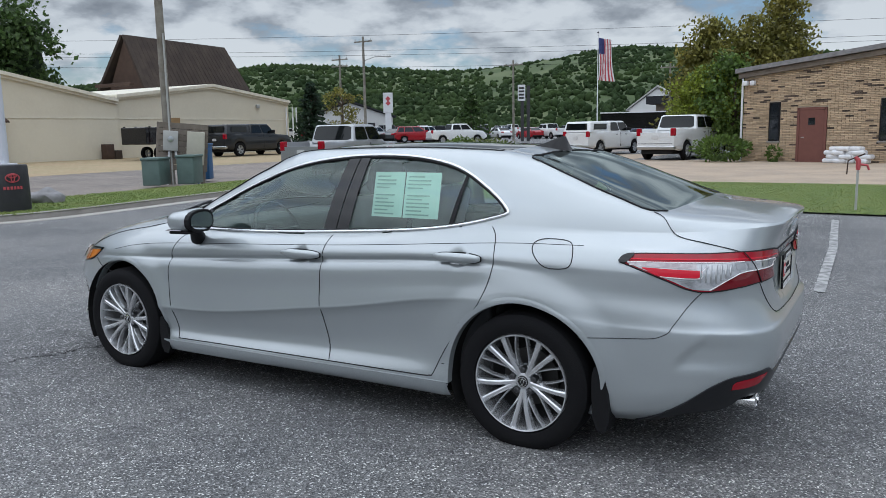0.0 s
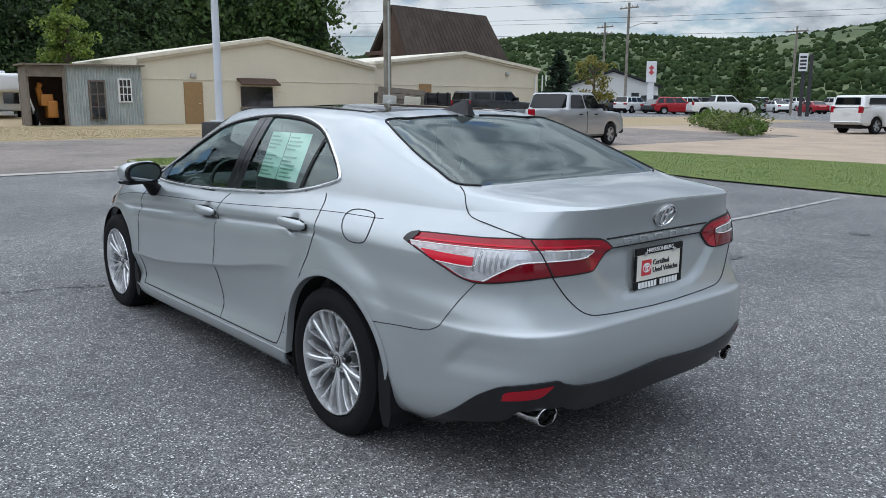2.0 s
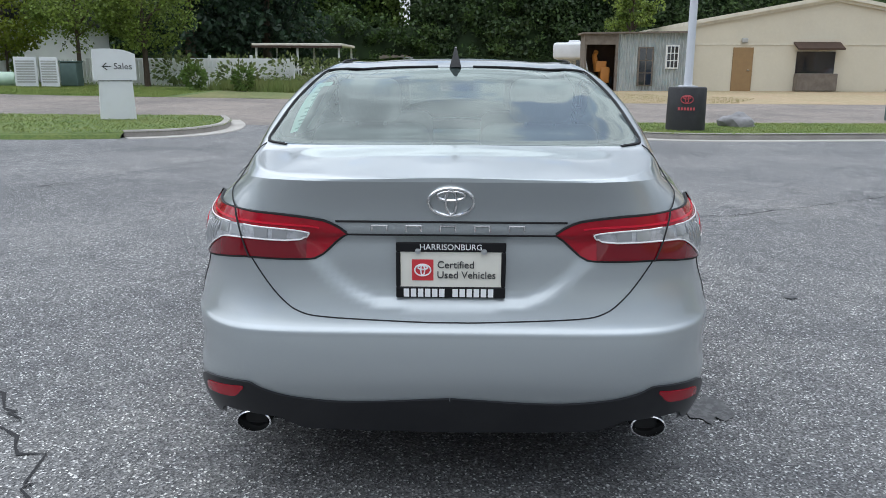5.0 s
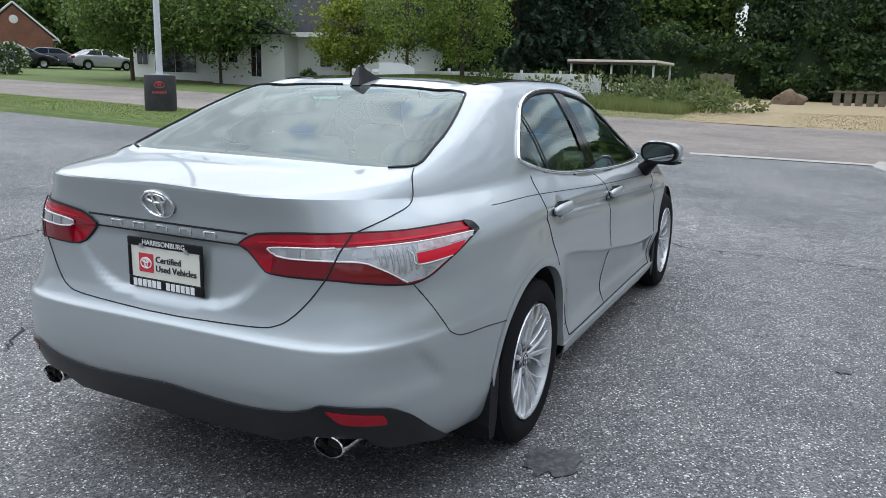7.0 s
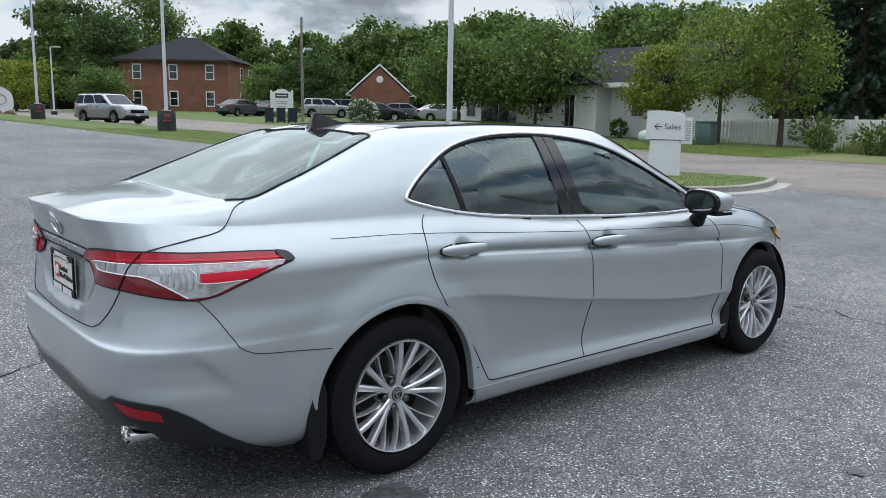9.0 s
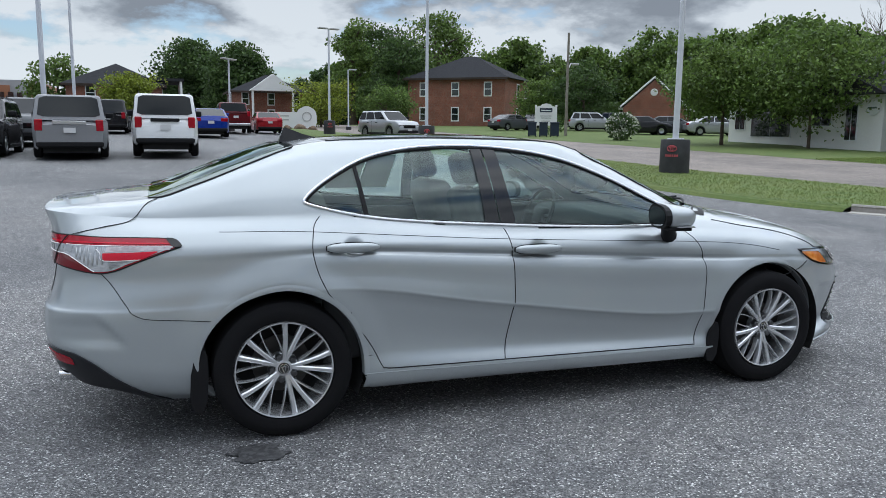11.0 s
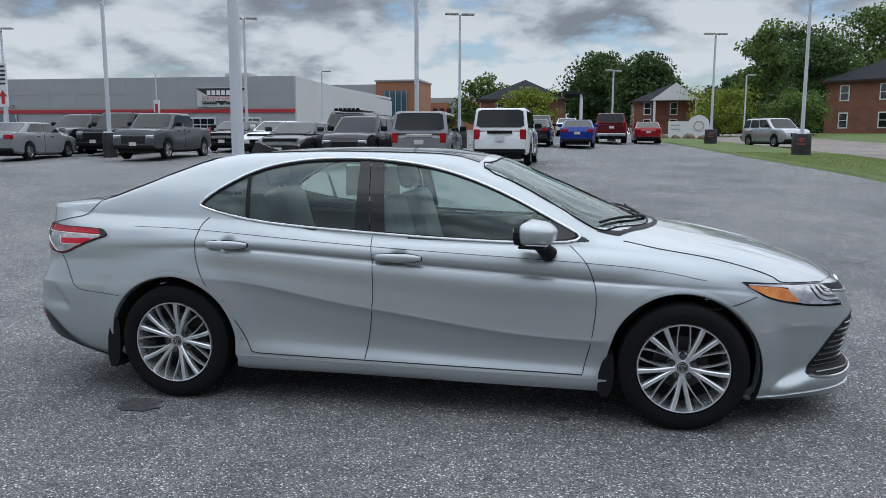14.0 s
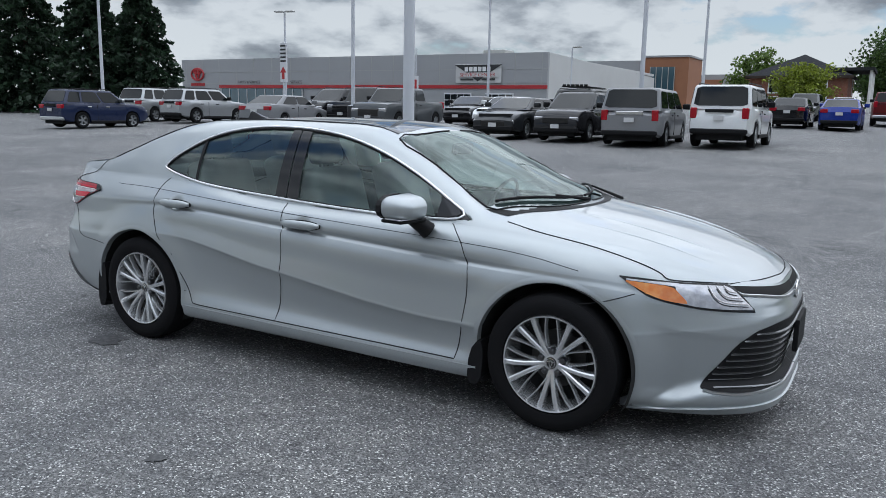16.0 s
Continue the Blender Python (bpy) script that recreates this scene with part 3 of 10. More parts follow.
def lettering(words, size, mat, parent, m, label="", name="lettering"):
    """Flat raised lettering in the built-in font, read along its own x and up its own y."""
    cu = bpy.data.curves.new(name, "FONT")
    cu.body, cu.size, cu.extrude, cu.align_x, cu.align_y = words, size, 0.0015, "CENTER", "CENTER"
    cu.resolution_u = 3
    ob = bpy.data.objects.new(name, cu)
    scene.collection.objects.link(ob)
    bpy.context.view_layer.update()
    me = bpy.data.meshes.new_from_object(ob.evaluated_get(bpy.context.evaluated_depsgraph_get()))
    bpy.data.objects.remove(ob)
    me.materials.clear()
    me.materials.append(mat)
    out = new(name, me)
    out.parent, out.matrix_basis = parent, m
    return tagged(out, label)


def patch(sh, s0, s1, low, high, out, n=24, m=8, skirt=0.012):
    """A piece of skin between two lines z(s), raised from the body, with edges that turn in."""
    lo, hi = curve(low), curve(high)
    rows = []
    for q in range(m + 1):
        v = q / m
        row = []
        for k in range(n + 1):
            s = s0 + (s1 - s0) * k / n
            z = float(lo(s)) * (1 - v) + max(float(hi(s)), float(lo(s)) + 0.0005) * v
            row.append(sh.at(s, z, out))
        rows.append(row)
    g = Geo()
    top = []
    for q in (0, m):
        v = q / m
        edge = []
        for k in range(n + 1):
            s = s0 + (s1 - s0) * k / n
            z = float(lo(s)) * (1 - v) + max(float(hi(s)), float(lo(s)) + 0.0005) * v
            edge.append(sh.at(s, z, out - skirt))
        top.append(edge)
    g.sheet([top[0]] + rows + [top[1]])
    return g


def seam(sh, pts, r=0.0032, out=0.0005, n=8):
    line = [sh.at(s, z, out) for s, z in smooth_line(pts, n)]
    return Geo().tube(line, r, 5)


def both_sides(name, g, mat, parent, label="", smooth=False):
    """One part on each side of the car."""
    a = part(name, g, mat, parent, label, smooth)
    h = Geo()
    h.v, h.f = [(x, -y, z) for x, y, z in g.v], [tuple(reversed(f)) for f in g.f]
    b = part(name, h, mat, parent, label, smooth)
    return a, b


TAIL_CLEAR = material("tail_clear_lens", (0.52, 0.53, 0.55), 0.2, 0.35, coat=0.5, spots=((26, (0.22, 0.225, 0.235), 0.55, 0.08, 0.6),), bump=0.15, bump_scale=60)
TAIL_CELL = material("tail_reflector", (0.44, 0.45, 0.46), 0.2, 0.6, coat=0.6)
TAIL_WHITE = material("tail_light_guide", (0.84, 0.80, 0.80), 0.3, coat=0.5)
TAIL_STRIP = material("tail_lens_strip", (0.55, 0.50, 0.51), 0.25, coat=0.4, spots=((30, (0.30, 0.22, 0.23), 0.5, 0.1, 0.6),))
TAIL_RIB = material("tail_rib", (0.22, 0.225, 0.23), 0.4)
TRIM_BRIGHT = material("bright_trim", (0.86, 0.87, 0.88), 0.24, 0.85)
RED_GLOW = material("bright_red_lens", (0.58, 0.010, 0.030), 0.22, coat=0.1, spec=0.3)
SLAT = material("grille_slat_metal", (0.20, 0.205, 0.21), 0.25, 0.9)
MIRROR = material("mirror_silver", (0.34, 0.36, 0.37), 0.03, 1.0)
GAP = material("panel_gap", (0.01, 0.01, 0.011), 0.8)
PLATE = material("plate_cream", (0.72, 0.70, 0.62), 0.45, spots=((14, (0.62, 0.60, 0.52), 0.6, 0.2, 0.4),))
PLATE_RED = material("plate_red", (0.55, 0.035, 0.045), 0.4)
WHITE = material("white_letters", (0.8, 0.8, 0.8), 0.4)
INK = material("dark_ink", (0.03, 0.03, 0.032), 0.6)
PAPER = material("window_paper", (0.66, 0.82, 0.74), 0.7)
PAPER_TWO = material("window_paper_pale", (0.72, 0.88, 0.80), 0.7)
PRINT = material("paper_print", (0.33, 0.46, 0.40), 0.8)


def oval(a, b, n=36, y=0.0, z=0.0):
    return [(y + a * math.cos(2 * math.pi * k / n), z + b * math.sin(2 * math.pi * k / n)) for k in range(n + 1)]


def oval_badge(g, width, height, r, put):
    """Three crossing ovals as round bars."""
    for a, b, dy, dz in ((width / 2, height / 2, 0, 0), (width * 0.30, height * 0.17, 0, height * 0.22), (width * 0.12, height * 0.45, 0, 0)):
        g.tube([put(y, z) for y, z in oval(a, b, 32, dy, dz)], r, 6, caps=False)
    return g


def sedan_tail(car, sh):
    low = [(0.302, 0.922), (0.315, 0.912), (0.40, 0.847), (0.54, 0.845), (0.58, 0.845), (0.71, 0.833), (0.805, 0.82), (0.867, 0.815), (0.93, 0.826), (1.008, 0.857), (1.10, 0.893), (1.205, 0.932)]
    high = [(0.302, 0.926), (0.33, 0.944), (0.375, 0.962), (0.55, 0.976), (0.67, 0.976), (0.85, 0.970), (1.01, 0.968), (1.14, 0.964), (1.19, 0.95), (1.205, 0.936)]
    clear_low = [(0.414, 0.920), (0.424, 0.908), (0.457, 0.9005), (0.61, 0.899), (0.693, 0.894), (0.735, 0.880), (0.79, 0.853), (0.842, 0.823), (0.90, 0.826), (0.997, 0.861), (1.10, 0.900), (1.172, 0.926)]
    clear_high = [(0.414, 0.923), (0.43, 0.931), (0.62, 0.937), (0.826, 0.935), (1.172, 0.932)]
    lo, hi, c_lo = curve(low), curve(high), curve(clear_low)
    for sg in (1, -1):
        lamp = part("tail_lamp", patch(sh, 0.302, 1.205, low, high, 0.006, 80, 10), RED_LENS, car, "red and clear tail lamp", smooth=True)
        bits = [
            ("clear_lens", patch(sh, 0.414, 1.172, clear_low, clear_high, 0.0095, 90, 8, 0.006), TAIL_CLEAR),
            ("red_band", patch(sh, 0.868, 1.112, [(0.868, 0.897), (0.886, 0.874), (1.04, 0.879), (1.112, 0.908)], [(0.868, 0.903), (1.112, 0.911)], 0.0125, 24, 3, 0.005), RED_GLOW),
            ("light_bar", patch(sh, 0.38, 1.165, [(0.38, 0.939), (0.43, 0.942), (0.655, 0.945), (1.165, 0.940)], [(0.38, 0.942), (0.43, 0.947), (0.655, 0.951), (1.165, 0.946)], 0.009, 50, 2, 0.005), RED_GLOW),
            ("dark_lens", patch(sh, 0.42, 0.835, [(q, float(lo(q)) + 0.003) for q in np.linspace(0.42, 0.835, 9)], [(q, max(float(c_lo(q)) - 0.006, float(lo(q)) + 0.004)) for q in np.linspace(0.42, 0.835, 14)], 0.0085, 40, 4, 0.005), RED_DARK),
            ("surround", patch(sh, 1.135, 1.208, [(1.135, 0.958), (1.165, 0.935), (1.185, 0.926), (1.208, 0.930)], [(1.135, 0.966), (1.165, 0.962), (1.19, 0.952), (1.208, 0.936)], 0.012, 14, 3, 0.01), BLACK_GLOSS),
            ("light_guide", Geo().tube([sh.at(a, b, 0.0105) for a, b in smooth_line([(0.62, 0.936), (0.43, 0.931), (0.414, 0.921), (0.428, 0.907), (0.457, 0.9005), (0.61, 0.899), (0.693, 0.894), (0.735, 0.880), (0.79, 0.853), (0.842, 0.824)], 5)], 0.0024, 6), TAIL_WHITE),
            ("light_guide", Geo().tube([sh.at(a, b, 0.0105) for a, b in smooth_line([(0.68, 0.936), (0.826, 0.934), (1.172, 0.931)], 8)], 0.0022, 6), TAIL_WHITE),
            ("light_guide", Geo().tube([sh.at(a, b, 0.0115) for a, b in smooth_line([(1.04, 0.877), (0.886, 0.872), (0.864, 0.902), (0.84, 0.92)], 6)], 0.0020, 6), TAIL_WHITE),
            ("lens_strip", patch(sh, 0.885, 1.165, [(0.885, 0.908), (1.165, 0.918)], [(0.885, 0.930), (1.165, 0.930)], 0.0108, 24, 2, 0.004), TAIL_STRIP),
        ]
        edge = [(q, float(lo(q))) for q in np.linspace(0.302, 1.205, 40)] + [(q, float(hi(q))) for q in np.linspace(1.205, 0.302, 40)]
        bits.append(("lamp_seal", Geo().tube([sh.at(a, b, 0.003) for a, b in edge], 0.0042, 6), GAP))
        for k in range(6):
            q = 0.475 + 0.058 * k + 0.03 * (k > 1)
            bits.append(("lens_cell", patch(sh, q, q + 0.044, [(q, 0.905), (q + 0.044, 0.905)], [(q, 0.930), (q + 0.044, 0.931)], 0.0112, 3, 2, 0.003), TAIL_CELL))
        for k in range(7):
            q = 0.74 + 0.021 * k
            lo_z = max(float(c_lo(q + 0.01)) + 0.010, 0.845 + 0.002 * k)
            if lo_z < 0.915:
                bits.append(("lens_flute", Geo().tube([sh.at(q + 0.012 * math.sin(1.6 * f), 0.925 + (lo_z - 0.925) * f, 0.0095) for f in np.linspace(0, 1, 7)], [0.0035, 0.0045, 0.005, 0.0052, 0.005, 0.0045, 0.003], 6), TAIL_CELL))
        for k in range(5):
            z = 0.866 - 0.0065 * k
            bits.append(("lens_rib", Geo().tube([sh.at(0.90 + 0.004 * k, z, 0.0105), sh.at(max(0.99 - 0.018 * k, 0.925), z + 0.002, 0.0105)], 0.0013, 5), TAIL_RIB))
        for name, g, mat in bits:
            part(name, g, mat, lamp, smooth=True)
        if sg < 0:
            lamp.scale = (1, -1, 1)
    both_sides("lamp_gap", seam(sh, [(0.672, 0.974), (0.652, 0.95), (0.634, 0.926), (0.612, 0.885), (0.590, 0.842)], 0.0026, 0.0115), GAP, car)
    lid = [sh.over(-1.95, 0.636, 0.002), sh.over(-2.0, 0.655, 0.002), sh.at(0.945, 1.040, 0.003), sh.at(0.83, 1.013, 0.003), sh.at(0.72, 0.988, 0.003), sh.at(0.672, 0.974, 0.004)]
    both_sides("lid_gap", Geo().tube(smooth_line(lid, 6), 0.0020, 5), GAP, car)
    g = Geo().tube([sh.at(s, z, 0.0005) for s, z in smooth_line([(0.590, 0.842), (0.54, 0.775), (0.49, 0.725), (0.44, 0.694), (0.36, 0.679), (0.1, 0.668), (0.0, 0.667)], 6)], 0.0023, 5)
    both_sides("lid_gap", g, GAP, car)
    both_sides("bumper_gap", seam(sh, [(0.87, 0.813), (0.95, 0.735), (1.034, 0.652), (1.085, 0.621), (1.13, 0.610), (1.232, 0.603), (1.431, 0.592)], 0.0019), GAP, car)
    for z, r in ((0.958, 0.0035), (0.919, 0.0035)):
        g = Geo().tube([sh.at(s, z, 0.001) for s in np.linspace(0.335, 0, 10)] + [Vector((p.x, -p.y, p.z)) for p in (sh.at(s, z, 0.001) for s in np.linspace(0.03, 0.335, 10))], r, 5)
        part("lid_trim_line", g, GAP, car)
    for y in (0.205, 0.107, 0.009, -0.089, -0.187):
        p = sh.at(abs(y), 0.939)
        g = Geo()
        g.box(p.x - 0.005, p.x, y - 0.024, y + 0.024, 0.944, 0.949, 0.001).box(p.x - 0.005, p.x, y - 0.024, y - 0.019, 0.930, 0.945, 0.001).box(p.x - 0.005, p.x, y + 0.019, y + 0.024, 0.930, 0.945, 0.001)
        part("model_mark", g, CHROME, car)
    z0 = 1.02
    put = lambda y, z: sh.at(abs(y), z0 + z, 0.004) if y >= 0 else Vector((sh.at(abs(y), z0 + z, 0.004).x, y, z0 + z))
    part("badge", oval_badge(Geo(), 0.128, 0.084, 0.0048, lambda y, z: (put(y, z).x, y, z0 + z)), CHROME, car, "chrome oval badge")
    # plate
    px = sh.at(0.0, 0.82).x - 0.012
    plate = part("number_plate", Geo().box(px - 0.006, px + 0.004, -0.15, 0.15, 0.745, 0.893, 0.003), PLATE, car, "cream dealer plate in a black frame")
    g = Geo()
    for a in ((-0.158, 0.158, 0.872, 0.900), (-0.158, 0.158, 0.735, 0.768), (-0.158, -0.145, 0.768, 0.872), (0.145, 0.158, 0.768, 0.872)):
        g.box(px - 0.011, px - 0.002, a[0], a[1], a[2], a[3], 0.003)
    part("plate_frame", g, BLACK_PLASTIC, plate)
    part("red_square", Geo().box(px - 0.0075, px - 0.005, 0.050, 0.112, 0.787, 0.849), PLATE_RED, plate)
    part("square_mark", oval_badge(Geo(), 0.046, 0.034, 0.0022, lambda y, z: (px - 0.008, y + 0.081, z + 0.818)), WHITE, plate)
    face = lambda y, z, out: pose(px - out, y, z, 90, 0, -90)
    lettering("Certified", 0.030, INK, plate, face(-0.014, 0.833, 0.0075))
    lettering("Used Vehicles", 0.030, INK, plate, face(-0.045, 0.803, 0.0075))
    lettering("HARRISONBURG", 0.024, WHITE, plate, face(0.0, 0.886, 0.0115))
    g = Geo()
    for k in range(12):
        y = 0.128 - 0.0205 * k - 0.018 * (k > 5)
        part("frame_print", Geo().box(px - 0.0125, px - 0.0105, y - 0.0078, y + 0.0078, 0.739, 0.763), WHITE, plate)
    for y in (0.095, -0.095):
        part("bolt", Geo().ring([(0, px - 0.016), (0.008, px - 0.015), (0.009, px - 0.009), (0, px - 0.009)], 10, "x", (0, y, 0.874)), CHROME_SATIN, plate)
    # reflectors, tail pipes
    both_sides("rear_reflector", patch(sh, 0.605, 0.78, [(0.607, 0.452), (0.646, 0.416), (0.788, 0.403)], [(0.607, 0.460), (0.70, 0.448), (0.77, 0.436), (0.788, 0.410)], 0.0095, 16, 3), RED_LENS, car, "red bumper reflector", True)
    for sg in (1, -1):
        g = Geo().ring([(0.054, -2.43), (0.049, -2.432), (0.046, -2.42), (0.044, -2.30), (0.05, -2.22), (0.056, -2.30)], 28, "x")
        g.v = [(x + 0.022, sg * 0.603 + y, 0.326 + 0.66 * z) for x, y, z in g.v]
        pipe = part("tail_pipe", g, CHROME, car, "oval chrome tail pipe", True)
        part("pipe_inside", Geo().box(-2.365, -2.2, sg * 0.603 - 0.04, sg * 0.603 + 0.04, 0.295, 0.35, 0.01), DARK, pipe)
    g = Geo()
    outline = [(-1.305, 1.388), (-1.29, 1.43), (-1.275, 1.466), (-1.262, 1.470), (-1.235, 1.462), (-1.17, 1.437), (-1.10, 1.418), (-1.06, 1.405)]
    g.sheet([[(px, q * (0.016 * max(0.0, 1 - (pz - 1.40) / 0.07) ** 1.1 + 0.004), pz) for px, pz in outline] for q in (-1, 1)])
    for q in (-1, 1):
        g.sheet([[(px, q * (0.016 * max(0.0, 1 - (pz - 1.40) / 0.07) ** 1.1 + 0.004), pz), (px, q * 0.024, 1.39)] for px, pz in outline])
    part("roof_aerial", g, BLACK_GLOSS, car, "black shark-fin aerial")


def sedan_nose(car, sh):
    st = sh.s[-1]
    low = [(4.800, 0.774), (4.84, 0.748), (4.92, 0.693), (5.04, 0.664), (5.163, 0.646), (5.41, 0.628)]
    high = [(4.800, 0.778), (4.92, 0.771), (5.03, 0.763), (5.20, 0.755), (5.32, 0.747), (5.41, 0.638)]
    for sg in (1, -1):
        lamp = part("headlamp", patch(sh, 4.802, 5.407, low, high, 0.003, 50, 10), BLACK_GLOSS, car, "slim headlamp with amber corner", smooth=True)
        part("clear_lens", patch(sh, 5.05, 5.395, [(5.05, 0.672), (5.167, 0.655), (5.395, 0.640)], [(5.05, 0.752), (5.2, 0.746), (5.30, 0.738), (5.395, 0.648)], 0.008, 30, 6, 0.006), CLEAR_LENS, lamp, smooth=True)
        part("amber_lens", patch(sh, 4.828, 5.085, [(4.828, 0.752), (4.86, 0.735), (4.92, 0.702), (5.04, 0.674), (5.085, 0.670)], [(4.828, 0.758), (4.9, 0.752), (5.035, 0.736), (5.085, 0.680)], 0.0105, 24, 4, 0.006), AMBER, lamp, smooth=True)
        part("lamp_strip", patch(sh, 4.83, 5.07, [(4.83, 0.759), (4.9, 0.754), (5.07, 0.738)], [(4.83, 0.766), (5.07, 0.753)], 0.0095, 18, 3, 0.006), CLEAR_LENS, lamp, smooth=True)
        for line in ([(5.205, 0.742), (5.222, 0.70), (5.26, 0.676), (5.375, 0.664)], [(5.245, 0.742), (5.262, 0.712), (5.29, 0.697), (5.355, 0.690)], [(5.285, 0.740), (5.298, 0.722), (5.335, 0.713)]):
            pts = smooth_line(line, 6)
            part("lamp_rib", Geo().tube([sh.at(a, b, 0.0100) for a, b in pts], 0.0027, 6), TAIL_WHITE, lamp, "pale light strip", True)
            part("lamp_rib", Geo().tube([sh.at(a - 0.004, b - 0.011, 0.0095) for a, b in pts], 0.0020, 6), BLACK_GLOSS, lamp, smooth=True)
        if sg < 0:
            lamp.scale = (1, -1, 1)
    # upper slot
    g = patch(sh, 5.33, st - 0.001, [(5.33, 0.736), (5.38, 0.712), (5.70, 0.672), (st, 0.662)], [(5.33, 0.742), (5.5, 0.728), (5.75, 0.708), (st, 0.70)], 0.002, 26, 5)
    both_sides("grille_slot", g, DARK, car, "black upper grille slot", True)
    both_sides("slot_trim", Geo().tube([sh.at(s, z, 0.006) for s, z in smooth_line([(5.36, 0.705), (5.5, 0.690), (5.7, 0.662), (st - 0.02, 0.652)], 5)], 0.006, 6), CHROME_SATIN, car)
    # lower grille with wavy slats
    lowg = [(5.16, 0.279), (5.20, 0.268), (5.39, 0.260), (5.56, 0.266), (st, 0.27)]
    highg = [(5.16, 0.284), (5.25, 0.395), (5.34, 0.505), (5.42, 0.550), (5.60, 0.572), (st, 0.57)]
    grille = both_sides("lower_grille", patch(sh, 5.162, st - 0.001, lowg, highg, 0.004, 60, 14), BLACK_PLASTIC, car, "black lower grille with satin slats", True)
    lo, hi = curve(lowg), curve(highg)
    for side, gr in zip((1, -1), grille):
        for k in range(9):
            z = 0.275 + 0.032 * k
            ss = [s for s in np.linspace(5.165, st - 0.002, 46) if float(lo(s)) + 0.008 < z < float(hi(s)) - 0.006]
            if len(ss) < 4:
                continue
            g = Geo()
            edge = [[sh.at(s, z + 0.006 * math.sin((s - 5.1) * 8.5) + dz, o) for s in ss] for dz, o in ((-0.005, 0.003), (-0.002, 0.012), (0.002, 0.012), (0.005, 0.003))]
            g.sheet(edge)
            if side < 0:
                g.v = [(x, -y, zz) for x, y, zz in g.v]
            part("grille_slat", g, SLAT, gr, smooth=True)
        g = Geo().tube([sh.at(s, float(lo(s)) - 0.004, 0.006) for s in np.linspace(5.17, st - 0.01, 20)], 0.007, 6)
        if side < 0:
            g.v = [(x, -y, zz) for x, y, zz in g.v]
        part("grille_trim", g, CHROME_SATIN, gr, smooth=True)
    g = patch(sh, 4.86, st - 0.001, [(4.86, 0.148), (st, 0.150)], [(4.86, 0.156), (5.0, 0.170), (5.15, 0.185), (st, 0.20)], 0.009, 30, 4, 0.014)
    both_sides("front_lip", g, SILVER, car, "silver front spoiler lip", True)
    part("plate_bracket", Geo().box(2.378, 2.402, -0.155, 0.155, 0.37, 0.53, 0.004), BLACK_PLASTIC, car, "black front plate bracket")
    part("badge", oval_badge(Geo(), 0.125, 0.085, 0.006, lambda y, z: (2.358 + 0.004, y, 0.655 + z)), CHROME, car, "chrome oval badge")
    both_sides("bumper_gap", seam(sh, [(4.56, 0.632), (4.70, 0.655), (4.86, 0.702)], 0.0026), GAP, car)
    hood = [sh.over(1.10, 0.735, 0.001), sh.over(1.28, 0.755, 0.001), sh.over(1.55, 0.745, 0.001), sh.at(4.913, 0.83, 0.001), sh.at(4.994, 0.796, 0.001), sh.at(5.035, 0.769, 0.001), sh.at(5.18, 0.760, 0.001), sh.at(5.33, 0.750, 0.001)]
    both_sides("bonnet_gap", Geo().tube(smooth_line(hood, 6), 0.003, 5), GAP, car)
    both_sides("bonnet_gap", Geo().tube(smooth_line([sh.at(5.337, 0.748, 0.001), sh.over(2.235, 0.35, 0.001), sh.over(2.283, 0.12, 0.001), sh.over(2.29, 0.0, 0.001)], 6), 0.003, 5), GAP, car)
    # bonnet ridges
    for y0 in (0.33, 0.52):
        line = [sh.over(x, y0 * (1.02 - 0.16 * (x - 1.3)), -0.006) for x in np.linspace(1.34, 2.15, 14)]
        both_sides("bonnet_ridge", Geo().tube(line, [0.004 + 0.006 * math.sin(math.pi * k / 13) for k in range(14)], 8), SILVER, car, smooth=True)
    # wipers and cowl
    cowl = [[sh.over(1.262 - 0.33 * (abs(y) / 0.69) ** 2.2, y, -0.004), sh.over(1.325 - 0.27 * (abs(y) / 0.72) ** 2.2, y, 0.003)] for y in np.linspace(-0.69, 0.69, 30)]
    part("cowl_panel", Geo().sheet(cowl), BLACK_PLASTIC, car, "black plastic cowl below the windscreen", True)
    for y0, y1 in ((-0.62, -0.02), (0.02, 0.60)):
        line = [sh.over(1.245 - 0.30 * (y / 0.69) ** 2 - 0.03, y, 0.016) for y in np.linspace(y0, y1, 10)]
        w = part("wiper", Geo().tube(line, 0.008, 6), BLACK_PLASTIC, car, "black wiper")
        part("wiper_arm", Geo().tube([sh.over(1.25, y1 + 0.03, 0.006), line[5] + Vector((0, 0, 0.012))], [0.011, 0.006], 6), BLACK_PLASTIC, w)


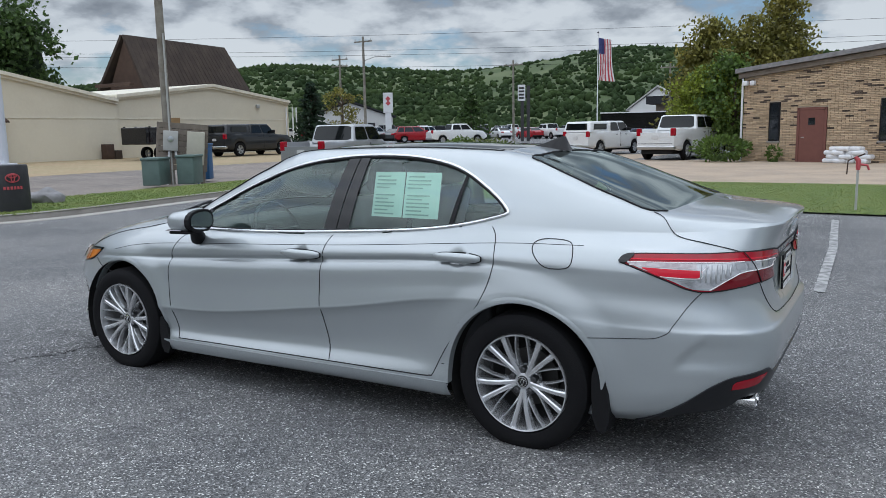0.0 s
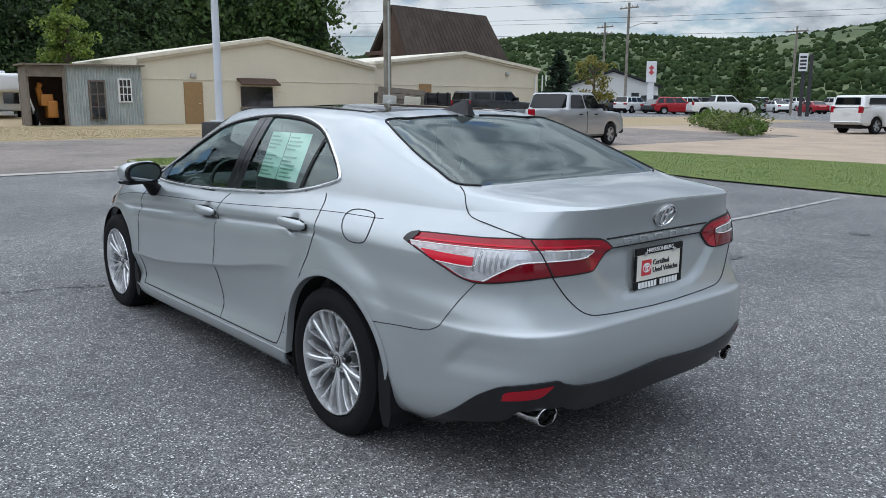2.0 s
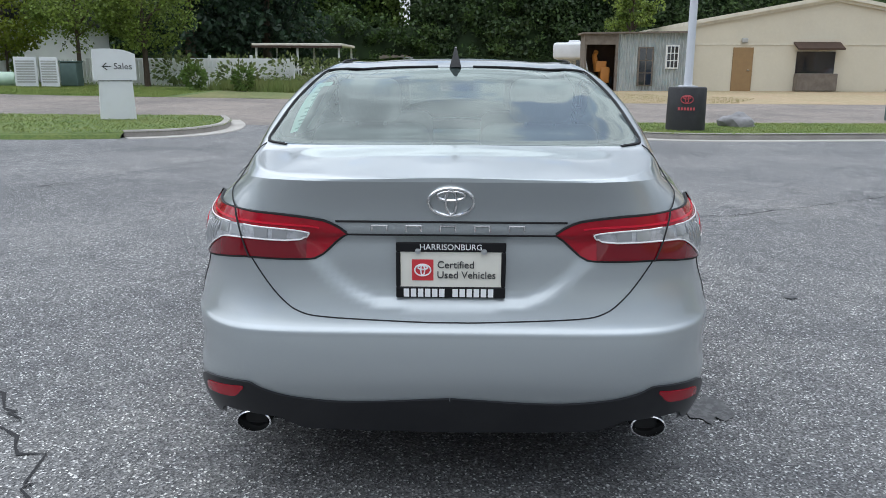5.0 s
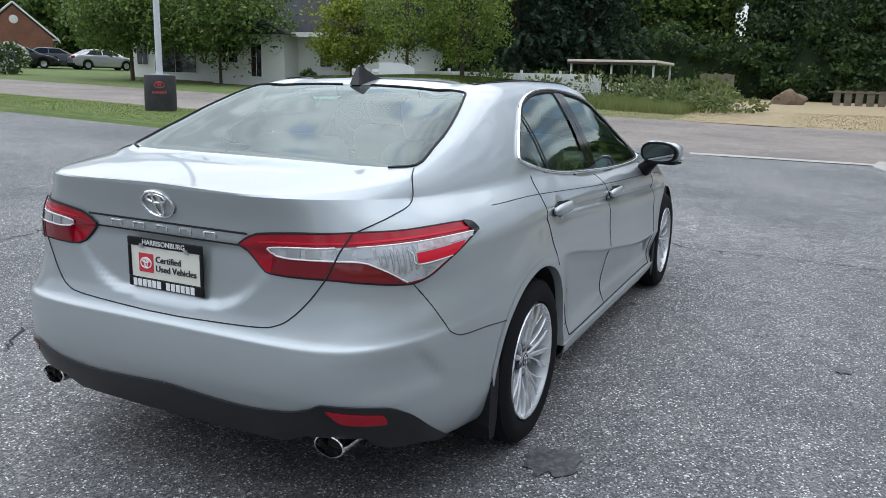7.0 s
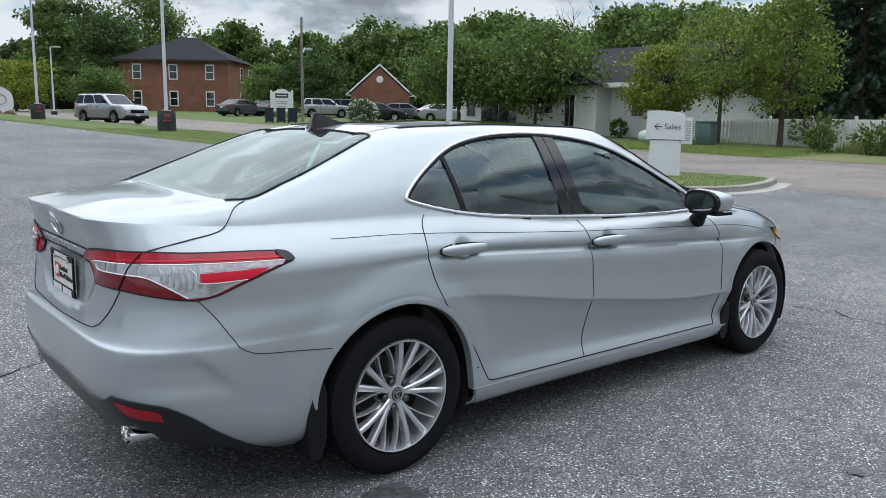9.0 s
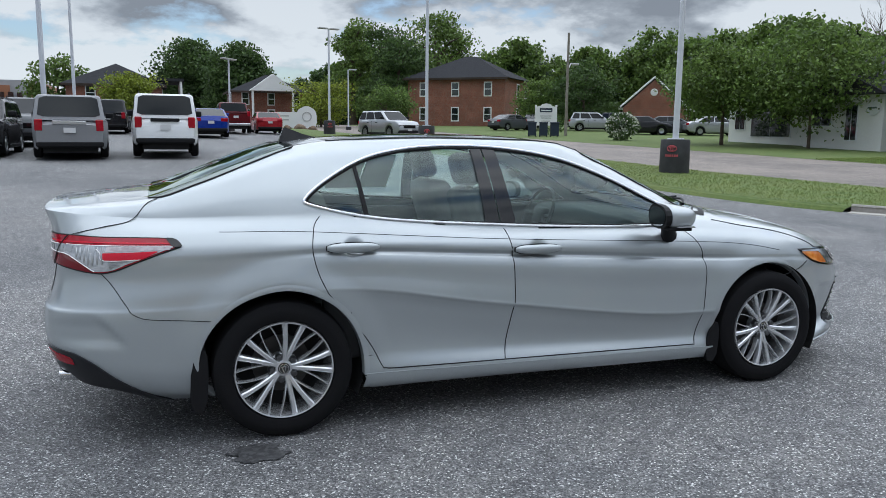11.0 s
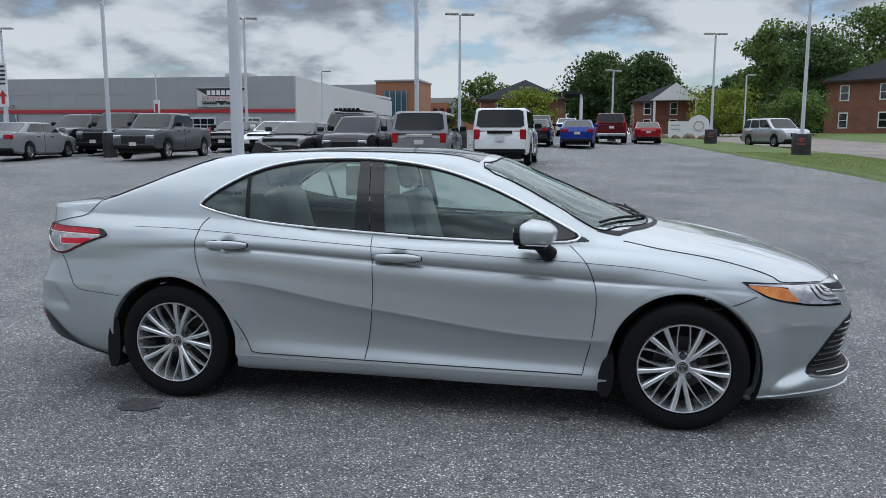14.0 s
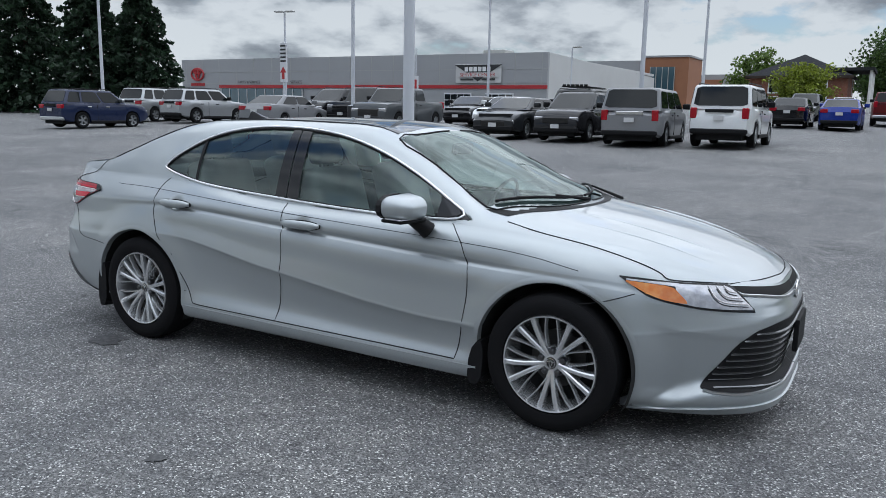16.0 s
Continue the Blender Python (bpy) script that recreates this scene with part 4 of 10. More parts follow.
def sedan_side(car, sh):
    S = sh.s_of
    lines = {"door_gap": [DOOR_FRONT_EDGE, DOOR_MIDDLE, DOOR_REAR_EDGE]}
    for pts in lines["door_gap"]:
        both_sides("door_gap", seam(sh, [(S(x), z) for x, z in pts], 0.0027, 0.0), GAP, car)
    both_sides("door_gap", seam(sh, [(S(-0.93), 0.305), (S(-0.8), 0.297), (S(0.0), 0.285), (S(0.905), 0.272)], 0.0036, 0.0), GAP, car)
    both_sides("sill_gap", seam(sh, [(S(-1.03), 0.375), (S(-0.985), 0.372)], 0.002), GAP, car)
    both_sides("shoulder_line", seam(sh, [(S(-1.76), 0.991), (S(-1.31), 0.982), (S(-0.3), 0.917), (S(0.9), 0.862), (S(1.30), 0.830), (S(1.55), 0.785)], 0.0020, -0.0005), GAP, car)
    # handles
    for x0, x1, z in HANDLES:
        xm = (x0 + x1) / 2
        y = sh.at(S(x0), z).y
        for sg in (1, -1):
            bar = Geo().tube([(x0 + (x1 - x0) * t, 0.010 * math.sin(math.pi * t), 0) for t in np.linspace(0, 1, 11)], [0.010, 0.019, 0.0225, 0.0235, 0.024, 0.024, 0.024, 0.0235, 0.0215, 0.017, 0.008], 12)
            bar.v = [(px, sg * (y + 0.014 + py * 0.75), z + pz) for px, py, pz in bar.v]
            # larger flat dark bar behind the handle, coloured as its shadow outline
            shade_bar = Geo().tube([(x0 - 0.003 + (x1 - x0 + 0.006) * t, 0, 0) for t in np.linspace(0, 1, 11)], [0.012, 0.022, 0.0255, 0.0265, 0.027, 0.027, 0.027, 0.0265, 0.0245, 0.02, 0.010], 12)
            shade_bar.v = [(px, sg * (sh.at(S(px), z).y + 0.004 + py * 0.16), z - 0.002 + pz) for px, py, pz in shade_bar.v]
            h = part("door_handle", bar, SILVER, car, "silver door handle", "all")
            part("handle_gap", shade_bar, GAP, h, smooth=True)
            part("handle_foot", Geo().soft_box(x0 + 0.008, x0 + 0.05, sg * (y + 0.004) - 0.014, sg * (y + 0.004) + 0.014, z - 0.014, z + 0.014, 0.006), SILVER, h, smooth="all")
            part("handle_foot", Geo().soft_box(x1 - 0.04, x1 - 0.006, sg * (y + 0.004) - 0.014, sg * (y + 0.004) + 0.014, z - 0.013, z + 0.013, 0.006), SILVER, h, smooth="all")
    # window surround: bright line outside a black line
    loop = rounded([Vector((x, z)) for x, z in SIDE_WINDOW], 2)
    loop = loop + loop[:1]
    both_sides("window_trim", Geo().tube([sh.above(x, z, 0.004) for x, z in loop], 0.0072, 8, caps=False), TRIM_BRIGHT, car, "bright window surround", True)
    inner = [(x * 0.985 - 0.003, 1.155 + (z - 1.155) * 0.955) for x, z in loop]
    both_sides("window_seal", Geo().tube([sh.above(x, z, 0.000) for x, z in inner], 0.006, 6, caps=False), BLACK_PLASTIC, car, smooth=True)

    def band(x_low0, x_low1, x_top0, x_top1, z0, z1, out):
        return Geo().sheet([[sh.above(a + (b - a) * t, z0 + (z1 - z0) * t, out) for t in np.linspace(0, 1, 14)] for a, b in ((x_low0, x_top0), ((x_low0 + x_low1) / 2, (x_top0 + x_top1) / 2), (x_low1, x_top1))])
    both_sides("middle_pillar", band(-0.355, -0.275, -0.375, -0.315, 0.997, 1.378, 0.003), BLACK_GLOSS, car, "gloss black door pillar", True)
    both_sides("middle_pillar", band(-0.268, -0.185, -0.307, -0.235, 0.992, 1.375, 0.003), BLACK_GLOSS, car, "gloss black door pillar", True)
    both_sides("quarter_bar", band(-1.0, -0.975, -1.032, -1.012, 1.047, 1.292, 0.002), BLACK_PLASTIC, car, smooth=True)
    both_sides("mirror_sail", Geo().sheet([[sh.above(0.72, 0.955, 0.002), sh.above(0.72, 1.06, 0.002)], [sh.above(0.83, 0.957, 0.002), sh.above(0.83, 1.01, 0.002)], [sh.above(0.91, 0.962, 0.002), sh.above(0.91, 0.968, 0.002)]]), BLACK_GLOSS, car)
    # mirrors
    for sg in (1, -1):
        g = Geo().soft_box(0.0, 0.195, -0.118, 0.118, -0.064, 0.074, 0.060, 6)
        g.v = [(x * (1 - 0.10 * abs(y) / 0.1), y * (1 - 0.22 * (x / 0.195) ** 2), z * (1.0 - 0.15 * (y + 0.1) / 0.2 * (1 if z > 0 else 0.6)) * (1 - (0.38 if z > 0 else 0.15) * (x / 0.195) ** 2)) for x, y, z in g.v]
        m = pose(0.575, sg * 0.975, 1.022, 0, 0, 9 * sg) @ Matrix.Diagonal((1, sg, 1, 1))
        mir = part("door_mirror", g.move(m), SILVER, car, "silver door mirror on a black foot", "all")
        part("mirror_bezel", Geo().prism(rounded([(-0.114, -0.064), (0.112, -0.058), (0.106, 0.060), (-0.114, 0.070)], 2), "x", -0.010, 0.02).move(m), BLACK_PLASTIC, mir, "black mirror bezel")
        part("mirror_glass", Geo().prism(rounded([(-0.098, -0.052), (0.096, -0.046), (0.092, 0.05), (-0.098, 0.054)], 2), "x", -0.015, -0.006).move(m), MIRROR, mir)
        part("mirror_rim", Geo().tube([(0.0, a, b) for a, b in rounded([(-0.102, -0.06), (0.1, -0.052), (0.095, 0.05), (-0.102, 0.06)], 2)] + [(0.0, -0.0, -0.06)], 0.007, 5).move(m), BLACK_PLASTIC, mir)
        part("mirror_base", Geo().soft_box(0.01, 0.145, -0.10, 0.095, -0.069, -0.050, 0.009).move(m), BLACK_PLASTIC, mir, smooth="all")
        part("mirror_foot", Geo().tube([(0.66, sg * 0.93, 0.972), (0.70, sg * 0.885, 0.925), (0.72, sg * 0.86, 0.90)], [0.036, 0.04, 0.046], 10), BLACK_PLASTIC, mir, smooth=True)
        part("turn_light", Geo().soft_box(0.05, 0.155, 0.02, 0.109, -0.050, -0.043, 0.003).move(m), CLEAR_LENS, mir)
    # wheel arch lips, liners and mud flaps
    for cx, a0, a1 in ((-1.4125, -8, 196), (1.4125, -27, 188)):
        rows = []
        for r, out in ((0.382, -0.03), (0.386, 0.0025), (0.392, 0.0038), (0.404, 0.0028), (0.414, 0.0016)):
            rows.append([sh.at(S(cx + r * math.cos(a)), max(0.334 + r * math.sin(a), 0.155), out) for a in np.radians(np.linspace(a0, a1, 48))])
        both_sides("arch_lip", Geo().sheet(rows), SILVER, car, "silver wheel arch lip", True)
        g = Geo().sheet([[(cx + 0.388 * math.cos(a), y, 0.334 + 0.388 * math.sin(a)) for a in np.radians(np.linspace(-25, 205, 40))] for y in (0.58, 0.75, 0.885)])
        both_sides("arch_liner", g, DARK, car)
        x = cx - 0.392
        y = sh.at(S(x), 0.3).y
        h = 0.40 if cx < 0 else 0.33
        g = Geo().prism(rounded([(x - 0.04, 0.165), (x + 0.035, 0.165), (x + 0.05, h), (x + 0.03, h + 0.08), (x - 0.03, h)], 1), "y", y - 0.12, y + 0.014)
        both_sides("mud_flap", g, BLACK_PLASTIC, car, "black mud flap")
    g = patch(sh, S(-1.02), S(1.03), [(S(-1.02), 0.188), (S(1.03), 0.172)], [(S(-1.02), 0.285), (S(0), 0.268), (S(1.03), 0.255)], 0.006, 30, 4)
    both_sides("sill", g, SILVER, car, "silver side sill", True)
    # fuel flap on one side
    flap = rounded([(S(-1.50), 0.965), (S(-1.535), 1.012), (S(-1.68), 1.012), (S(-1.715), 0.99), (S(-1.695), 0.905), (S(-1.65), 0.885), (S(-1.55), 0.887)], 2)
    part("fuel_flap_gap", Geo().tube([sh.at(s, z, 0.0005) for s, z in flap + flap[:1]], 0.0026, 5, caps=False), GAP, car)
    # papers behind the rear door glass
    for x0, x1, mat in ((-0.43, -0.625, PAPER), (-0.632, -0.85, PAPER_TWO)):
        g = Geo().sheet([[sh.above(x - (0.045 if k else 0), z, -0.016) for x in (x0, (x0 + x1) / 2, x1)] for k, z in enumerate((1.305, 1.075))])
        sheet_ob = part("window_sheet", g, mat, car, "pale green paper behind the window")
        for q in range(11):
            z = 1.285 - 0.019 * q
            if q == 4:
                continue
            f = (1.305 - z) / 0.23 * 0.045
            w = 0.8 if q % 3 else 0.55
            a, b = x0 - 0.02 - f, x0 - 0.02 - f + (x1 - x0 + 0.04) * w
            part("print_line", Geo().quad(sh.above(a, z, -0.0145), sh.above(b, z, -0.0145), sh.above(b, z - 0.007, -0.0145), sh.above(a, z - 0.007, -0.0145)), PRINT, sheet_ob, fix=False)


def sedan_inside(car, sh):
    part("floor_pan", Geo().box(-1.0, 1.0, -0.80, 0.80, 0.20, 0.30).box(-2.2, -1.0, -0.60, 0.60, 0.24, 0.42).box(1.0, 2.04, -0.50, 0.50, 0.20, 0.42), DARK, car)
    g = Geo().soft_box(0.62, 1.15, -0.72, 0.72, 0.55, 0.955, 0.08)
    part("dashboard", g, TRIM_DARK, car, "dark dashboard", "all")
    part("rear_shelf", Geo().soft_box(-1.95, -1.28, -0.62, 0.62, 1.0, 1.07, 0.02), TRIM_DARK, car, "dark parcel shelf", "all")
    both_sides("door_lining", Geo().soft_box(-1.2, 0.95, 0.70, 0.78, 0.32, 0.945, 0.03), TRIM_DARK, car, "dark door lining", "all")
    for x, y in ((0.1, 0.38), (0.1, -0.38), (-0.85, 0.36), (-0.85, -0.36)):
        lean = Matrix.Translation((x - 0.22, y, 0.55)) @ Matrix.Rotation(radians(-16), 4, "Y")
        seat = part("seat", Geo().soft_box(x - 0.25, x + 0.28, y - 0.26, y + 0.26, 0.36, 0.56, 0.06), SEAT, car, "grey leather seat", "all")
        part("seat_back", Geo().soft_box(-0.08, 0.08, -0.25, 0.25, -0.02, 0.62, 0.06).move(lean), SEAT, seat, smooth="all")
        part("headrest", Geo().soft_box(-0.055, 0.055, -0.13, 0.13, 0.64, 0.82, 0.045).move(lean), TRIM_DARK if x > 0 else SEAT, seat, smooth="all")
        for q in (-0.06, 0.06):
            part("headrest_post", Geo().tube([(0, q, 0.58), (0, q, 0.68)], 0.007, 6).move(lean), CHROME_SATIN, seat)
    g = Geo().ring([(0.19, -0.013), (0.203, 0), (0.19, 0.013), (0.177, 0)], 36, "x")
    g.tube([(0, -0.19, 0), (0.03, -0.05, 0)], 0.014).tube([(0, 0.19, 0), (0.03, 0.05, 0)], 0.014).tube([(0, 0, -0.19), (0.03, 0, -0.05)], 0.014).soft_box(0.0, 0.05, -0.07, 0.07, -0.06, 0.06, 0.02)
    part("steering_wheel", g.move(pose(0.52, 0.38, 0.90, 0, 24, 0)), TRIM_DARK, car, "dark steering wheel", True)
    part("rear_view_mirror", Geo().soft_box(0.42, 0.46, -0.11, 0.11, 1.24, 1.31, 0.02), TRIM_DARK, car, "dark inside mirror", "all")


def ease(a, b, v):
    t = np.clip((v - a) / (b - a), 0, 1)
    return t * t * (3 - 2 * t)


def sculpt(sh):
    """Flared arches, handle cups, hollowed bumper corners at the tail and a hollowed bumper at the nose."""
    p = sh.p[:sh.belt_row + 1]
    x, y, z = p[..., 0], p[..., 1], p[..., 2]
    d = np.zeros_like(x)
    for cx in (-1.4125, 1.4125):
        r = np.hypot(x - cx, z - 0.334)
        d += 0.013 * (1 - ease(0.405, 0.54, r)) * ease(0.25, 0.5, z)
    edge = np.interp(z, [0.42, 0.47, 0.52, 0.62, 0.80], [-2.05, -2.066, -2.10, -2.19, -2.30])
    d -= 0.012 * ease(0, 0.06, edge - x) * ease(0.465, 0.53, z) * (1 - ease(0.57, 0.66, z)) * ease(0.55, 0.85, y)
    s = np.broadcast_to(sh.s, x.shape)
    crease = np.interp(s, [4.7, 4.87, 5.03, 5.18, 5.32, 5.5], [0.60, 0.585, 0.553, 0.541, 0.524, 0.52])
    skirt = np.interp(s, [4.86, 4.97, 5.06, 5.16, 5.32], [0.14, 0.185, 0.240, 0.280, 0.285])
    above = ease(-0.035, 0.04, z - skirt)
    front = ease(1.80, 1.98, x)
    d -= front * np.interp(crease - z, [0, 0.03, 0.30, 0.45], [0, 0.010, 0.062, 0.068]) * above
    for x0, x1, zh in HANDLES:
        q = np.hypot((x - (x0 + x1) / 2 - 0.005) / 0.062, (z - zh + 0.002) / 0.052)
        d -= np.where(np.abs(x) < 1.3, 0.016 * (1 - ease(0.35, 1.0, q)), 0)
    p += d[..., None] * sh.normals()[:sh.belt_row + 1]


def make_sedan():
    car = thing("sedan", "clean silver metallic four-door sedan parked on the asphalt", "car")
    sh = Shell(SEDAN_ROWS, (7.0, 6.2), 3.8,
               [(-2.46, 0.62), (-2.05, 0.645), (-1.75, 0.645), (-1.3, 0.60), (-0.9, 0.578), (-0.3, 0.575), (0.2, 0.582), (0.55, 0.625), (0.95, 0.725), (1.2, 0.735), (1.7, 0.69), (2.3, 0.58)],
               [(-2.46, 1.085), (-2.05, 1.115), (-1.75, 1.205), (-1.3, 1.355), (-0.95, 1.395), (-0.4, 1.415), (0.1, 1.39), (0.4, 1.285), (0.75, 1.105), (0.98, 0.985), (1.2, 0.955), (1.7, 0.885), (2.3, 0.72)],
               [(-2.46, 1.09), (-2.2, 1.12), (-2.0, 1.135), (-1.9, 1.168), (-1.6, 1.285), (-1.28, 1.39), (-1.0, 1.428), (-0.5, 1.447), (0.0, 1.438), (0.3, 1.40), (0.7, 1.25), (1.05, 1.10), (1.24, 1.02), (1.32, 1.005), (1.6, 0.955), (1.95, 0.875), (2.2, 0.79), (2.31, 0.722)],
               width=[(-2.5, 0.972), (-2.0, 0.98), (-1.41, 1.004), (-0.6, 0.998), (0.5, 0.998), (1.41, 1.008), (1.75, 1.0), (2.37, 0.97)], columns=330, sub=6)
    sculpt(sh)
    # the hollow that holds the plate
    q = sh.p[:sh.belt_row + 1]
    half = np.interp(q[..., 2], [0.703, 0.714, 0.726, 0.748, 0.797, 0.846, 0.92], [0.0, 0.16, 0.24, 0.30, 0.356, 0.402, 0.45])
    f = np.minimum(ease(-0.025, 0.05, half - q[..., 1]), ease(0.692, 0.738, q[..., 2])) * (1 - ease(0.905, 0.925, q[..., 2]))
    q[..., 0] += np.where(q[..., 0] < -2.2, 0.015 * f, 0)
    sh.keep()
    belt, rail = sh.belt_row, sh.rail_row
    for cx in (-1.4125, 1.4125):
        sh.cut("arch", "xz", circle_band(cx, 0.401), 0, belt - 8)
    sh.cut("valance", "sz", [(-0.1, 0.425), (0.30, 0.408), (0.46, 0.422), (0.55, 0.448), (0.59, 0.468), (0.775, 0.452), (0.86, 0.412), (0.96, 0.32), (1.06, 0.235), (1.13, 0.18), (1.13, 0.0), (-0.1, 0.0)], 0, belt // 2)
    sh.cut("open", "sz", [(0.50, 0.10), (0.52, 0.36), (0.70, 0.365), (0.74, 0.31), (0.98, 0.28), (1.02, 0.1)], 0, belt // 2)
    sh.cut("open", "sz", [(-0.1, 0.10), (-0.1, 0.302), (0.44, 0.311), (0.53, 0.345), (0.55, 0.1)], 0, belt // 2)
    sh.cut("side_window", "xz", SIDE_WINDOW, belt - 8, rail + 1, -1.6, 1.1)
    sh.cut("windscreen", "xy", WINDSCREEN, rail - 2, sh.nr - 1, 0.2, 1.4)
    sh.cut("rear_window", "xy", REAR_WINDOW, rail - 2, sh.nr - 1, -2.2, -1.2)
    sh.cut("roof_panel", "xy", ROOF_GLASS, rail - 1, sh.nr - 1, -1.25, 0.34)
    sh.put("body", SILVER, car, "silver metallic bodywork")
    sh.put("rear_valance", GREY_PLASTIC, car, "dark grey plastic rear valance", owners=("valance",))
    cover = patch(sh, 0.001, 1.10, [(0, 0.302), (0.44, 0.313), (0.53, 0.353), (0.70, 0.36), (0.76, 0.315), (0.94, 0.275), (1.02, 0.235), (1.10, 0.20)], [(0, 0.433), (0.30, 0.417), (0.46, 0.431), (0.55, 0.457), (0.59, 0.476), (0.775, 0.460), (0.86, 0.420), (0.96, 0.330), (1.04, 0.260), (1.10, 0.210)], 0.007, 120, 10, 0.02)
    both_sides("valance_panel", cover, GREY_PLASTIC, car, "black plastic valance panel", True)
    sh.put("windscreen", GLASS_FRONT, car, "clear windscreen")
    sh.put("rear_window", GLASS_REAR, car, "rear window reflecting clouds")
    sh.put("roof_panel", GLASS_ROOF, car, "dark glass roof panel", sink=0.003)
    for sg in (1, -1):
        sh.put("side_window", GLASS_SIDE, car, "tinted side glass", sink=0.004, side=sg)
    for pts in (WINDSCREEN, REAR_WINDOW):
        ring = [sh.over(x, y, 0.001) for x, y in smooth_line(pts[:-2] if pts is REAR_WINDOW else pts, 3) if y > -0.02]
        both_sides("window_seal", Geo().tube(ring, 0.0055, 5), BLACK_PLASTIC, car)
    both_sides("roof_gap", Geo().tube([sh.over(x, y, 0.001) for x, y in smooth_line(ROOF_GLASS[1:-1], 5)], 0.004, 5), GAP, car)
    sedan_tail(car, sh)
    sedan_nose(car, sh)
    sedan_side(car, sh)
    sedan_inside(car, sh)
    for sx in (-1, 1):
        for sy in (-1, 1):
            w = make_wheel(sy, 0.0 if (sx, sy) == (1, -1) else 0.3 + 0.5 * sx + 0.2 * sy)
            w.parent = car
            w.matrix_basis = pose(1.4125 * sx, 0.795 * sy, 0.334, 0, 0, 0 if sy > 0 else 180)
    return car, sh


sedan, SH = make_sedan()


# ---- ground ----
def ground_z(x, y):
    e = min(max((x + 2) / 8, 0.0), 1.0)
    slope = 0.0262 - 0.0052 * e * e * (3 - 2 * e)
    return slope * max(y, 0.0) * (1 if y < 90 else 90 / y) + 0.012 * max(min(x, 70) - 14, 0.0)


def asphalt(name, dark, light, speck, scale=1.0):
    m = bpy.data.materials.new(name)
    m.use_nodes = True
    tr = Tree(m.node_tree)
    b = tr.t.nodes["Principled BSDF"]
    co = tr.n("ShaderNodeTexCoord")
    w = co.outputs["Object"]
    grit = tr.n("ShaderNodeTexVoronoi", Scale=138.0 * scale)
    tr.l(w, grit.inputs["Vector"])
    tone = tr.n("ShaderNodeSeparateColor")
    tr.l(grit.outputs["Color"], tone.inputs[0])
    stones = tr.ramp(tone.outputs[0], [(0.0, dark), (0.62, tuple((a + b2) / 2 for a, b2 in zip(dark, light))), (0.92, light), (0.976, speck)])
    big = tr.n("ShaderNodeTexNoise", Scale=0.35, Detail=7.0, Roughness=0.62)
    tr.l(w, big.inputs["Vector"])
    wear = tr.ramp(big.outputs[0], [(0.35, (0.72, 0.73, 0.75)), (0.52, (1, 1, 1)), (0.68, (1.22, 1.2, 1.17))])
    mid = tr.n("ShaderNodeTexNoise", Scale=4.5, Detail=6.0, Roughness=0.7)
    tr.l(w, mid.inputs["Vector"])
    blot = tr.ramp(mid.outputs[0], [(0.34, (0.78, 0.78, 0.8)), (0.5, (1, 1, 1)), (0.7, (1.12, 1.12, 1.1))])
    col = tr.mix(1.0, tr.mix(1.0, stones, wear, "MULTIPLY"), blot, "MULTIPLY")
    tr.l(col, b.inputs["Base Color"])
    b.inputs["Roughness"].default_value = 0.72
    b.inputs["Specular IOR Level"].default_value = 0.35
    bp = tr.n("ShaderNodeBump", Strength=0.7, Distance=0.006)
    tr.l(grit.outputs["Distance"], bp.inputs["Height"])
    tr.l(bp.outputs[0], b.inputs["Normal"])
    MATS[name] = m
    return m


ASPHALT = asphalt("lot_asphalt", (0.048, 0.0485, 0.050), (0.258, 0.258, 0.256), (0.66, 0.66, 0.64))
ROAD = asphalt("road_asphalt", (0.170, 0.145, 0.126), (0.245, 0.210, 0.184), (0.37, 0.335, 0.30), 0.48)
CONCRETE_DRIVE = material("tan_gravel", (0.40, 0.31, 0.225), 0.9, spots=((0.6, (0.26, 0.215, 0.17), 0.52, 0.12, 0.7), (6, (0.42, 0.36, 0.29), 0.6, 0.12, 0.5)), bump=0.4, bump_scale=25)
DIRT = material("dry_dirt", (0.33, 0.245, 0.145), 0.95, spots=((0.5, (0.27, 0.23, 0.12), 0.5, 0.12, 0.75), (5, (0.45, 0.37, 0.25), 0.58, 0.1, 0.6)), bump=0.5, bump_scale=12)
LAWN = material("lawn_soil", (0.095, 0.14, 0.030), 0.95, spots=((1.2, (0.16, 0.185, 0.05), 0.5, 0.14, 0.7), (22, (0.05, 0.09, 0.018), 0.5, 0.1, 0.6)), bump=0.8, bump_scale=30)
BLADE = material("grass_blade", (0.165, 0.235, 0.045), 0.7, spots=((0.8, (0.27, 0.28, 0.08), 0.52, 0.15, 0.7),))
BLADE_DRY = material("dry_blade", (0.36, 0.29, 0.155), 0.8, spots=((0.8, (0.22, 0.22, 0.07), 0.52, 0.15, 0.7),))
BLADE_TALL = material("tall_blade", (0.15, 0.20, 0.05), 0.8, spots=((0.8, (0.25, 0.25, 0.09), 0.52, 0.15, 0.7),))
MEADOW = material("rough_meadow", (0.13, 0.15, 0.045), 0.95, spots=((0.35, (0.22, 0.19, 0.08), 0.5, 0.15, 0.8), (6, (0.06, 0.10, 0.025), 0.5, 0.12, 0.6)), bump=0.8, bump_scale=9)
KERB = material("kerb_concrete", (0.33, 0.31, 0.28), 0.88, spots=((2.5, (0.22, 0.205, 0.185), 0.5, 0.15, 0.7), (30, (0.4, 0.38, 0.35), 0.6, 0.1, 0.5)), bump=0.3, bump_scale=60)
GUTTER = material("gutter_concrete", (0.42, 0.395, 0.36), 0.88, spots=((1.5, (0.30, 0.28, 0.25), 0.5, 0.15, 0.7),), bump=0.3, bump_scale=60)
